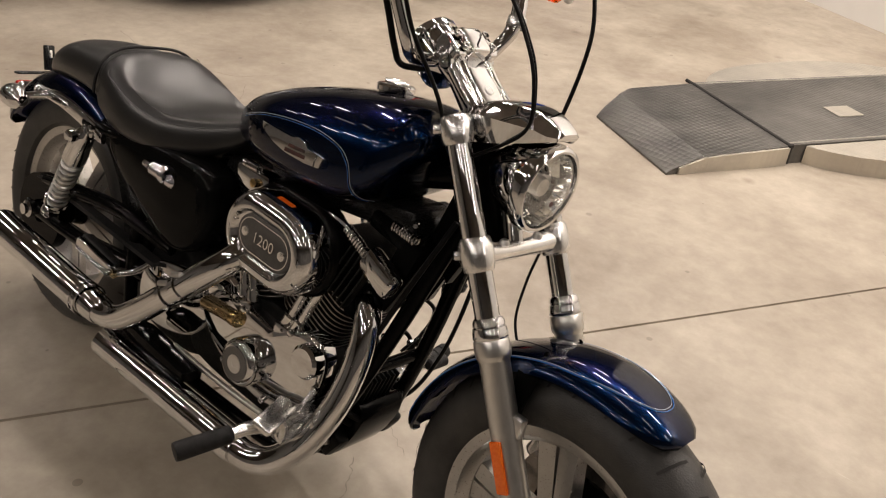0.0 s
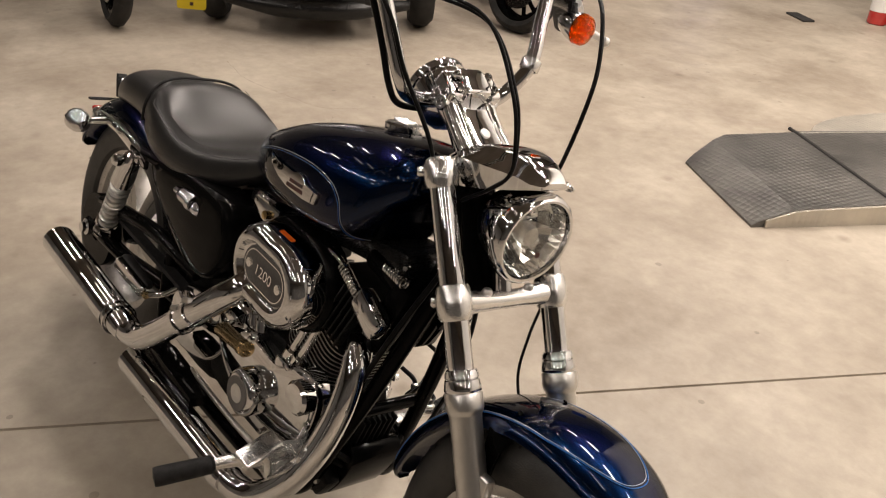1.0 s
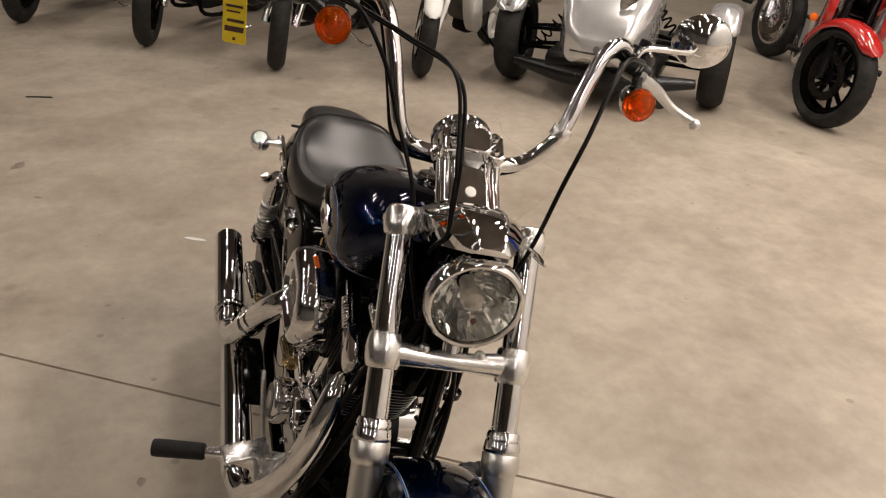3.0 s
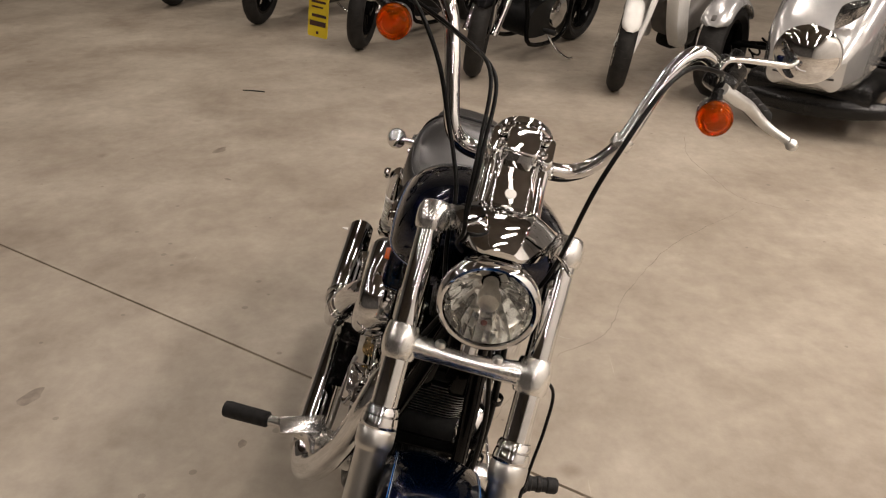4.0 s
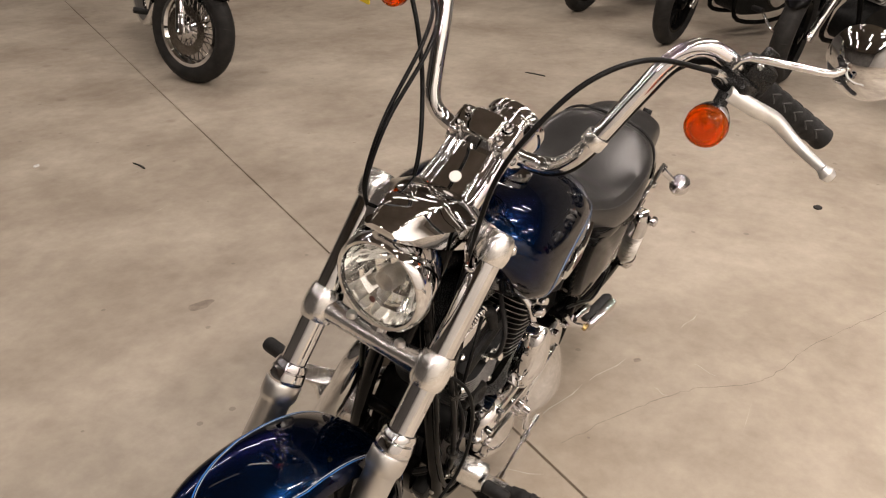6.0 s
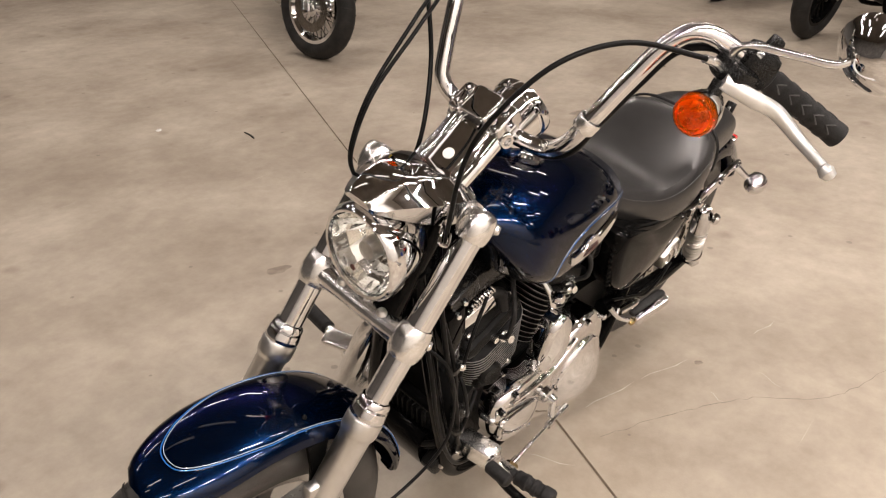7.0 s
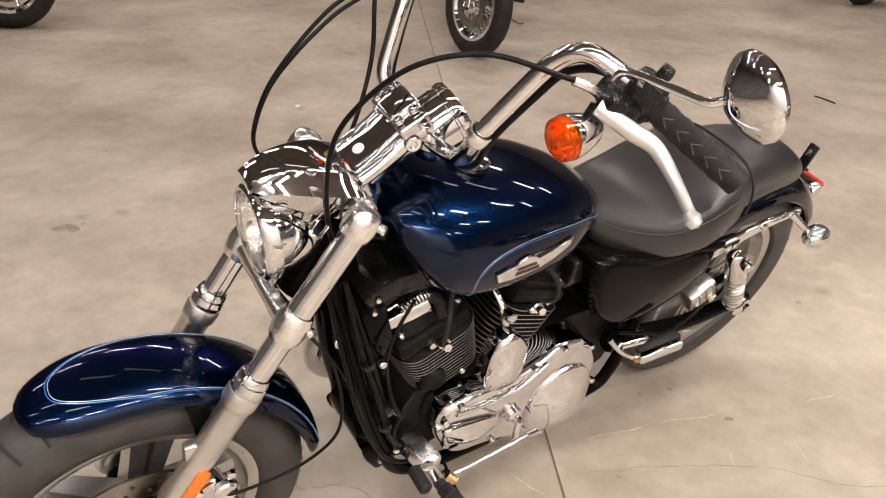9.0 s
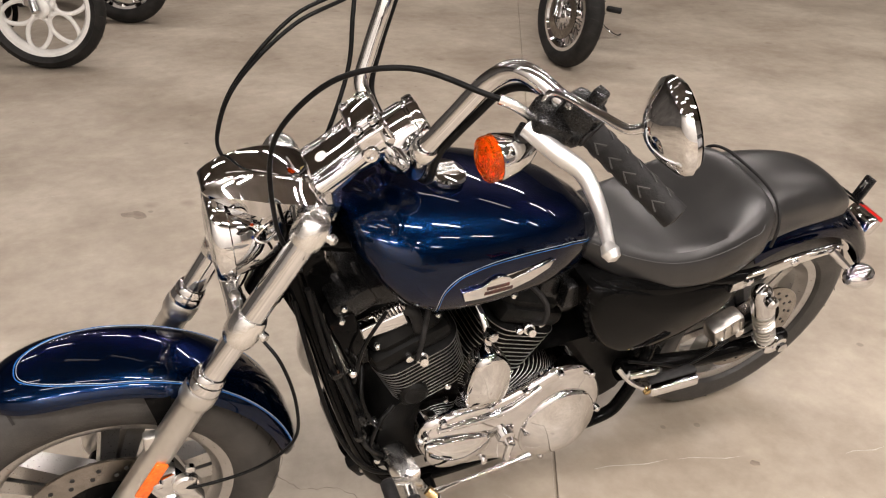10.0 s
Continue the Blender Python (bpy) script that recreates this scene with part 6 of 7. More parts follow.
# tail light and empty plate holder
tl = part("tail_light", block((-0.268, 0, 0.535), (0.040, 0.085, 0.050), 0.012, Euler((0, radians(-30), 0)).to_matrix()), CHROME, BIKE, "tail light with a red lens")
sub("red_lens", block((-0.286, 0, 0.539), (0.016, 0.075, 0.040), 0.006, Euler((0, radians(-30), 0)).to_matrix()), RED, tl)
ph = part("plate_holder", block((-0.198, 0.0, 0.648), (0.012, 0.028, 0.066), 0.003, Euler((0, radians(-14), 0)).to_matrix()), PLASTIC, BIKE, "empty black number plate holder")
sub("slot", block((-0.197, 0.0, 0.658), (0.014, 0.010, 0.022), 0.002, Euler((0, radians(-14), 0)).to_matrix()), ALU, ph)
hold = tube([(-0.200, 0.010, 0.606), (-0.200, -0.070, 0.602), (-0.208, -0.078, 0.601), (-0.218, -0.070, 0.600), (-0.218, 0.010, 0.602)], 0.0032, 8, 5)
sub("holder_loop", hold, PLASTIC, ph)

# hoses and looms down the left front of the frame
for pts, r in (([(1.245, 0.060, 0.780), (1.215, 0.088, 0.640), (1.170, 0.110, 0.500), (1.135, 0.118, 0.380), (1.085, 0.105, 0.30)], 0.0052),
               ([(1.235, 0.050, 0.760), (1.190, 0.095, 0.600), (1.150, 0.100, 0.470), (1.120, 0.090, 0.41)], 0.0050),
               ([(1.260, 0.040, 0.740), (1.235, 0.080, 0.600), (1.195, 0.105, 0.440), (1.125, 0.122, 0.300), (1.020, 0.120, 0.235)], 0.0045),
               ([(1.250, -0.050, 0.770), (1.215, -0.085, 0.640), (1.175, -0.095, 0.520)], 0.0055)):
    cable(pts, r, None, CABLE, "hose", "black hose along the frame")
for x, y, z in ((1.200, 0.098, 0.60), (1.150, 0.118, 0.42)):
    part("hose_clip", lathe([(-0.006, 0.010), (-0.006, 0.0125), (0.006, 0.0125), (0.006, 0.010)], (x, y, z), (-0.3, 0.1, -1), 14, closed=True), PLASTIC, BIKE)
part("ignition_coil", block((1.160, 0.030, 0.720), (0.075, 0.075, 0.050), 0.008, Euler((0, radians(28), 0)).to_matrix()), PLASTIC, BIKE, "black coil under the tank")
for y, z in ((0.075, 0.735), (0.070, 0.70), (-0.07, 0.74)):
    part("bracket_bolt", lathe([(0, 0.006), (0.007, 0.006), (0.010, 0.004), (0.010, 0)], (1.185, y, z), (0.4, 0.9 if y > 0 else -0.9, 0.1), 12), ALU, BIKE)

part("tank_underside_tray", block((0.985, 0, 0.712), (0.38, 0.125, 0.050), 0.012, Euler((0, radians(-6), 0)).to_matrix()), PLASTIC, BIKE, "black wiring tray under the tank")
for s in (-1, 1):
    part("coil_bracket", block((1.165, s * 0.045, 0.635), (0.050, 0.060, 0.150), 0.010, Euler((0, radians(18), 0)).to_matrix()), BLACK, BIKE, "black bracket on the frame")
    part("hose_joint", lathe([(0, 0.010), (0.004, 0.013), (0.030, 0.013), (0.034, 0.010)], (1.150, s * 0.105, 0.470), (-0.3, 0, -1), 14), PLASTIC, BIKE)

# small fittings about the engine's left side
for pts, r in (([(1.135, 0.060, 0.560), (1.150, 0.108, 0.520), (1.130, 0.118, 0.455), (1.100, 0.105, 0.400)], 0.0042),
               ([(1.075, 0.096, 0.452), (1.110, 0.112, 0.430), (1.120, 0.112, 0.360), (1.090, 0.110, 0.290), (1.040, 0.112, 0.240)], 0.0048),
               ([(1.105, 0.075, 0.700), (1.150, 0.092, 0.640), (1.165, 0.100, 0.560)], 0.0036)):
    cable(pts, r, None, CABLE, "hose", "black hose along the frame")
for x, y, z in ((1.118, 0.104, 0.430), (1.100, 0.108, 0.300), (1.168, 0.098, 0.585), (0.955, 0.086, 0.452), (0.838, 0.112, 0.600)):
    part("hose_fitting", lathe([(-0.006, 0.0), (-0.006, 0.0075), (0.004, 0.0075), (0.007, 0.005), (0.007, 0.0)], (x, y, z), (0.2, 1, 0.1), 12), ALU, BIKE)
part("neutral_switch_cover", lathe([(0, 0.028), (0.016, 0.027), (0.022, 0.020), (0.022, 0.010), (0.018, 0.0)], (1.030, 0.082, 0.470), (0.25, 0.95, 0.1), 24), WRINKLE, BIKE, "round black cover on the crankcase")

# ---- the low lift table with its ramp ----
def deck_box(outline, z0, z1, mat, name, parent, label=""):
    """A plate over an outline given in the hall's axes; z1 may be a function of u."""
    bm = bmesh.new()
    top = z1 if callable(z1) else (lambda u: z1)
    loft([[uv(u, v, z0) for u, v in outline], [uv(u, v, top(u) - 0.004) for u, v in outline], [uv(u + (0.004 if u < 3 else 0), v, top(u)) for u, v in outline]], bm)
    return part(name, bm, mat, parent, label, flat=True)


lift = thing("lift_table", "low motorcycle lift table with dark ramp and silver wings", "lift table")
rb, sb = bmesh.new(), bmesh.new()
loft([[uv(u, v0, 0), uv(u, v0, z), uv(u, v1, z), uv(u, v1, 0)] for u, v0, v1 in ((2.245, -1.03, -0.42), (2.300, -1.065, -0.421), (2.420, -1.14, -0.423), (2.50, -1.19, -0.424), (2.86, -1.19, -0.430)) for z in ({2.245: 0.010, 2.300: 0.036, 2.420: 0.070, 2.50: 0.074, 2.86: 0.085}[u],)], rb)
part("ramp", rb, PLATE_DARK, lift, "dark checker plate ramp", flat=True)
loft([[uv(u, -0.4245, 0), uv(u, -0.4245, z), uv(u, -0.412, z), uv(u, -0.412, 0)] for u, z in ((2.30, 0.030), (2.42, 0.067), (2.50, 0.072), (2.852, 0.083))], sb)
part("side_plate", sb, PLATE_SILVER, lift, "bare metal side of the ramp", flat=True)
deck_box([(2.872, -1.19), (2.872, -0.43), (4.95, -0.43), (4.95, -1.19)], 0.0, 0.090, PLATE_DARK, "deck", lift, "dark worn deck")
deck_box([(2.855, -0.435), (2.855, -0.427), (2.878, -0.427), (2.878, -0.435)], 0.0, 0.092, DARK, "hinge", lift)
part("hinge_pin", tube([uv(2.866, -1.24, 0.084), uv(2.866, -0.42, 0.084)], 0.009, 10), DARK, lift)
near = [(2.95, -0.425), (3.02, -0.345), (3.12, -0.275), (3.24, -0.222), (3.45, -0.175), (3.70, -0.16), (3.95, -0.18), (4.15, -0.235), (4.30, -0.33), (4.36, -0.425)]
deck_box(near, 0.0, 0.084, PLATE_SILVER, "side_wing", lift, "bare checker plate wing")
deck_box([(u, -1.62 - v) for u, v in near][::-1], 0.0, 0.084, PLATE_SILVER, "side_wing", lift, "bare checker plate wing")
deck_box([(3.36, -0.80), (3.36, -0.68), (3.51, -0.68), (3.51, -0.80)], 0.088, 0.0935, PLATE_SILVER, "wheel_stop_plate", lift, "bright plate let into the deck")
for v in (-1.17, -0.45):
    part("edge_strip", tube([uv(2.875, v, 0.0905), uv(4.94, v, 0.0905)], 0.004, 8), STEEL, lift)

# ---- parked vehicles round the hall ----
def lower_tyre(radius, width, rim, bm=None):
    h = width / 2
    prof = [(-h * 0.6, rim), (-h, rim + 0.04), (-h * 0.95, radius - 0.04), (-h * 0.5, radius - 0.008), (0, radius), (h * 0.5, radius - 0.008), (h * 0.95, radius - 0.04), (h, rim + 0.04), (h * 0.6, rim)]
    return lathe(prof, (0, 0, 0), (0, 1, 0), 48, bm, closed=True)


def parked_wheel(parent, name, at, yaw, radius, width, rim, rim_mat, spokes, disc=True, heavy=1.0):
    """A wheel with tyre, rim, spokes and brake disc, turned by yaw about the vertical."""
    m = pose(*at, 0, 0, yaw)
    w = part(name, lower_tyre(radius, width, rim), PARKED_TYRE, parent, "black tyre", m)
    tread = tread_bm((0, 0, 0), radius, width, 26)
    tagged(part("tread", tread, DARK, w), kind="stuff")
    h = width * 0.34
    part("rim", lathe([(-h, rim + 0.008), (-h, rim - 0.012), (-0.02, rim - 0.03), (0.02, rim - 0.03), (h, rim - 0.012), (h, rim + 0.008)], (0, 0, 0), (0, 1, 0), 48, closed=True), rim_mat, w)
    part("hub", lathe([(-0.06, 0.02), (-0.05, 0.05), (0.05, 0.05), (0.06, 0.02)], (0, 0, 0), (0, 1, 0), 24), rim_mat, w)
    if spokes > 20:
        bm = bmesh.new()
        for k in range(spokes):
            a = 2 * math.pi * k / spokes
            b = a + (0.35 if k % 2 else -0.35)
            tube([(math.cos(b) * 0.045, 0.04 * (1 if k % 4 < 2 else -1), math.sin(b) * 0.045), (math.cos(a) * (rim - 0.02), 0, math.sin(a) * (rim - 0.02))], 0.0035, 5, 1, bm)
        tagged(part("spokes", bm, rim_mat, w), kind="stuff")
    elif heavy > 1:
        # looped spokes: an oval on a short arm, touching the rim
        for k in range(spokes):
            a = 2 * math.pi * k / spokes + 0.3
            out, side = Vector((math.cos(a), 0, math.sin(a))), Vector((-math.sin(a), 0, math.cos(a)))
            bm = tube([out * 0.03, out * rim * 0.26], [0.026, 0.020], 10, 3)
            loop = [out * rim * (0.58 + 0.36 * math.cos(q * math.pi / 9)) + side * rim * (0.235 - 0.03 * math.cos(q * math.pi / 9)) * math.sin(q * math.pi / 9) for q in range(-9, 10)]
            tube(loop, 0.0135, 10, 2, bm)
            part("spoke", bm, rim_mat, w)
    else:
        for k in range(spokes):
            a = 2 * math.pi * k / spokes + 0.3
            bm = bmesh.new()
            out, side = Vector((math.cos(a), 0, math.sin(a))), Vector((-math.sin(a), 0, math.cos(a)))
            for s in (-1, 1):
                tube([out * 0.04, out * rim * 0.5 + side * s * rim * 0.10, out * (rim - 0.02) + side * s * rim * 0.24], [0.022, 0.015, 0.014], 8, 4, bm)
            part("spoke", bm, rim_mat, w)
    if disc:
        part("brake_disc", lathe([(0, 0.09), (0, 0.145), (0.005, 0.145), (0.005, 0.09)], (0, -0.055, 0), (0, 1, 0), 40, closed=True), DISC, w)
    return w


def strip_fender(radius, half, a0, a1, mat, parent, at, yaw, name="front_fender"):
    return part(name, fender_bm((0, 0, 0), radius, half, a0, a1, half * 0.7, 20, 0.15, 0.15), mat, parent, "", pose(*at, 0, 0, yaw))


def parked_bike(x, y, yaw, steer, label, paint, rim_mat, spokes, radius=0.315, width=0.12, rim=0.21, legs=CHROME, lean=-9, group="parked motorcycles"):
    """A parked motorcycle, by its front tyre's footprint."""
    bike = thing("parked_motorcycle", label, "motorcycle", pose(x, y, 0, 0, 0, yaw) @ pose(0, 0, 0, lean, 0, 0), group)
    c = (0, 0, radius)
    parked_wheel(bike, "front_wheel", c, steer, radius, width, rim, rim_mat, spokes, rim_mat is not WHITE, 1.15 if rim_mat is WHITE else 1.0)
    strip_fender(radius + 0.035, width * 0.62, 40, 165, paint, bike, c, steer)
    parked_wheel(bike, "rear_wheel", (-1.52, 0, radius), 0, radius, width + 0.03, rim, rim_mat, spokes)
    strip_fender(radius + 0.04, width * 0.8, 45, 165, paint, bike, (-1.52, 0, radius), 0, "rear_fender")
    st = math.radians(steer)
    lx, ly = -math.sin(st), math.cos(st)
    for s in (-1, 1):
        o = Vector((lx, ly, 0)) * s * (width / 2 + 0.035)
        leg = part("fork_leg", tube([o + Vector((0, 0, radius - 0.02)), o + Vector((-0.14, 0, radius + 0.26)), o + Vector((-0.33, 0, radius + 0.60))], [0.028, 0.026, 0.021], 14, 4), legs, bike)
        part("caliper" if s < 0 else "axle_cap", block(o + Vector((-0.07, 0, radius + 0.06)), (0.06, 0.05, 0.11), 0.012) if s < 0 else lathe([(0, 0.022), (0.02, 0.018), (0.022, 0)], o + Vector((0, 0, radius)), (lx, ly, 0), 14), CHROME, leg)
        part("down_tube", tube([(-0.33, s * 0.04, 0.80), (-0.44, s * 0.10, 0.42), (-0.52, s * 0.13, 0.17), (-1.05, s * 0.13, 0.17), (-1.12, s * 0.11, 0.55)], 0.017, 10, 5), BLACK, bike)
        part("foot_peg", lathe([(0, 0.012), (0.01, 0.019), (0.10, 0.020), (0.105, 0)], (-0.55, s * 0.20, 0.29), (0, s, 0.05), 14), RUBBER, bike)
    part("engine", slab(smooth_outline([(-1.05, 0.22), (-0.55, 0.20), (-0.48, 0.32), (-0.60, 0.44), (-1.00, 0.45)]), (0, 0.11, 0), (1, 0, 0), (0, 0, 1), 0.22, 0.02), WRINKLE, bike)
    for s in (-1, 1):
        cyl = part("cylinder", block((-0.78 + s * 0.09, 0, 0.55), (0.13, 0.15, 0.22), 0.02, Euler((0, radians(22 * s), 0)).to_matrix()), WRINKLE, bike)
        for k in range(7):
            part("fin", block((-0.78 + s * (0.06 + 0.0095 * k), 0, 0.47 + k * 0.024), (0.165, 0.18, 0.005), 0.002, Euler((0, radians(22 * s), 0)).to_matrix()), EDGE, cyl)
    part("engine_cover", lathe([(0, 0.12), (0.03, 0.11), (0.045, 0.08), (0.05, 0)], (-0.92, 0.10, 0.34), (0, 1, 0), 28), CHROME, bike)
    part("engine_cover", lathe([(0, 0.12), (0.03, 0.11), (0.045, 0.08), (0.05, 0)], (-0.70, -0.10, 0.36), (0, -1, 0), 28), CHROME, bike)
    part("exhaust", tube([(-0.66, -0.08, 0.58), (-0.52, -0.16, 0.45), (-0.56, -0.20, 0.24), (-0.85, -0.22, 0.21), (-1.45, -0.22, 0.24), (-1.80, -0.22, 0.26)], [0.024, 0.026, 0.028, 0.038, 0.044, 0.044], 16, 6), CHROME, bike)
    tank2 = [(-0.95, 0.05, 0.72, 0.76), (-0.85, 0.11, 0.70, 0.84), (-0.65, 0.14, 0.70, 0.90), (-0.48, 0.13, 0.74, 0.91), (-0.40, 0.07, 0.80, 0.87)]
    part("fuel_tank", loft([rounded_ring((tx, 0, (z0 + z1) / 2), (0, 1, 0), (0, 0, 1), 2 * w, z1 - z0, min(w, (z1 - z0) / 2) * 0.8, 5) for tx, w, z0, z1 in tank2]), paint, bike)
    part("seat", loft([rounded_ring((tx, 0, z), (0, 1, 0), (0, 0, 1), w, 0.09, 0.035, 5) for tx, w, z in ((-0.92, 0.10, 0.76), (-1.05, 0.22, 0.74), (-1.25, 0.28, 0.73), (-1.45, 0.22, 0.80), (-1.68, 0.16, 0.82))]), SEAT, bike)
    part("headlamp", lathe([(-0.10, 0.0), (-0.08, 0.05), (-0.02, 0.085), (0.02, 0.088), (0.03, 0.075), (0.035, 0)], Vector((-0.20, 0, 0.88)), (math.cos(st), math.sin(st), -0.05), 28), CHROME, bike)
    g = Vector((lx, ly, 0))
    mid = Vector((-0.38, 0, 1.0))
    part("handlebar", tube([mid + g * -0.38 + Vector((-0.22, 0, 0.04)), mid + g * -0.24 + Vector((-0.06, 0, 0.10)), mid + g * -0.1, mid + g * 0.1, mid + g * 0.24 + Vector((-0.06, 0, 0.10)), mid + g * 0.38 + Vector((-0.22, 0, 0.04))], 0.0135, 12, 5), CHROME, bike)
    part("side_stand", tube([(-0.78, 0.13, 0.20), (-0.80, 0.22, 0.11), (-0.82, 0.315, 0.068), (-0.85, 0.345, 0.075)], [0.012, 0.010, 0.009, 0.008], 10, 4), CHROME, bike)
    return bike


parked_bike(-1.40, -2.96, 50, 38, "black cruiser with chrome spoked wheels parked on its stand", BLACK, CHROME, 40)
parked_bike(1.50, -3.95, 122, 34, "touring motorcycle with a large white cast front wheel", BLACK, WHITE, 6, 0.345, 0.13, 0.265)
parked_bike(0.93, -4.95, 122, 30, "dark motorcycle with a chrome front wheel, behind another", BLACK, CHROME, 5)
parked_bike(-3.25, 0.16, -32, 26, "black motorcycle parked in a row along the hall", BLACK, BLACK, 5)
parked_bike(-3.92, -0.70, -32, 24, "black motorcycle with a chrome fork parked in a row", BLACK, BLACK, 7)
parked_bike(-4.70, -1.66, -30, 20, "dark motorcycle with black wheels parked in a row", BLACK, BLACK, 5)
parked_bike(-5.39, -2.62, -30, 22, "dark cruiser at the end of the parked row", BLACK, BLACK, 6)
parked_bike(-3.50, 4.10, -34, 30, "black motorcycle with a chrome spoked front wheel", BLACK, CHROME, 40)


def sport_bike(x, y, yaw, steer):
    bike = parked_bike(x, y, yaw, steer, "red sports motorcycle with black cast wheels", RED, BLACK, 5, 0.305, 0.13, 0.215, BLACK)
    for s in (-1, 1):
        panel = smooth_outline([(-0.05, 0.62), (-0.30, 0.46), (-0.62, 0.30), (-0.98, 0.24), (-1.02, 0.36), (-0.80, 0.62), (-0.50, 0.86), (-0.22, 0.92)])
        if s < 0:
            part("fairing", slab(panel, (0, -0.135, 0), (1, 0, 0), (0, 0, 1), 0.05, 0.03, segments=3), RED, bike, "red fairing panel")
        else:
            part("fairing", slab([(-a, b) for a, b in panel], (0, 0.135, 0), (-1, 0, 0), (0, 0, 1), 0.05, 0.03, segments=3), RED, bike, "red fairing panel")
    part("turn_signal", lathe([(-0.02, 0.0), (0, 0.022), (0.03, 0.024), (0.04, 0)], (-0.16, -0.23, 0.58), (1, 0, 0), 16), ORANGE, bike)
    return bike


sport_bike(-1.78, 3.30, -38, 40)


def scooter(x, y, yaw, steer):
    """A white step-through moped."""
    sc = thing("parked_scooter", "white moped with a slim front wheel on its stand", "scooter", pose(x, y, 0, 0, 0, yaw) @ pose(0, 0, 0, -9, 0, 0))
    parked_wheel(sc, "front_wheel", (0, 0, 0.285), steer, 0.285, 0.11, 0.20, BLACK, 5, True)
    strip_fender(0.315, 0.062, 35, 150, WHITE, sc, (0, 0, 0.285), steer)
    parked_wheel(sc, "rear_wheel", (-1.22, 0, 0.27), 0, 0.27, 0.085, 0.215, WHITE, 5, False)
    for s in (-1, 1):
        part("fork_leg", tube([(0, s * 0.06, 0.27), (-0.10, s * 0.06, 0.50), (-0.22, s * 0.04, 0.80)], 0.02, 12, 4), WHITE, sc)
        part("leg_shield", slab(smooth_outline([(-0.16, 0.78), (-0.28, 0.46), (-0.42, 0.28), (-0.52, 0.30), (-0.40, 0.55), (-0.30, 0.84)]) if s < 0 else [(-a, b) for a, b in smooth_outline([(-0.16, 0.78), (-0.28, 0.46), (-0.42, 0.28), (-0.52, 0.30), (-0.40, 0.55), (-0.30, 0.84)])], (0, s * 0.10, 0), (1 if s < 0 else -1, 0, 0), (0, 0, 1), 0.08, 0.03), WHITE, sc, "white leg shield")
    part("body", loft([rounded_ring((tx, 0, z), (0, 1, 0), (0, 0, 1), w, h, 0.05, 5) for tx, w, z, h in ((-0.28, 0.12, 0.70, 0.30), (-0.45, 0.16, 0.42, 0.20), (-0.65, 0.18, 0.36, 0.16), (-0.85, 0.22, 0.48, 0.30), (-1.25, 0.22, 0.60, 0.24), (-1.48, 0.10, 0.64, 0.10))]), DECK, sc)
    part("engine", block((-0.72, 0, 0.27), (0.34, 0.16, 0.14), 0.04), WRINKLE, sc)
    part("seat", loft([rounded_ring((tx, 0, 0.75), (0, 1, 0), (0, 0, 1), w, 0.08, 0.03, 4) for tx, w in ((-0.72, 0.14), (-0.90, 0.24), (-1.25, 0.24), (-1.42, 0.14))]), SEAT, sc)
    part("handlebar", tube([(-0.40, 0.32, 1.0), (-0.28, 0.12, 0.98), (-0.28, -0.12, 0.98), (-0.40, -0.32, 1.0)], 0.014, 12, 5), CHROME, sc)
    part("centre_stand", tube([(-0.74, 0.10, 0.22), (-0.82, 0.20, 0.10), (-0.86, 0.25, 0.052)], 0.010, 10, 3), BLACK, sc)
    part("turn_signal", lathe([(-0.02, 0), (0, 0.022), (0.03, 0.022), (0.04, 0)], (-0.15, -0.16, 0.62), (1, 0, 0), 14), ORANGE, sc)
    return sc


scooter(-3.02, 1.10, -40, 30)


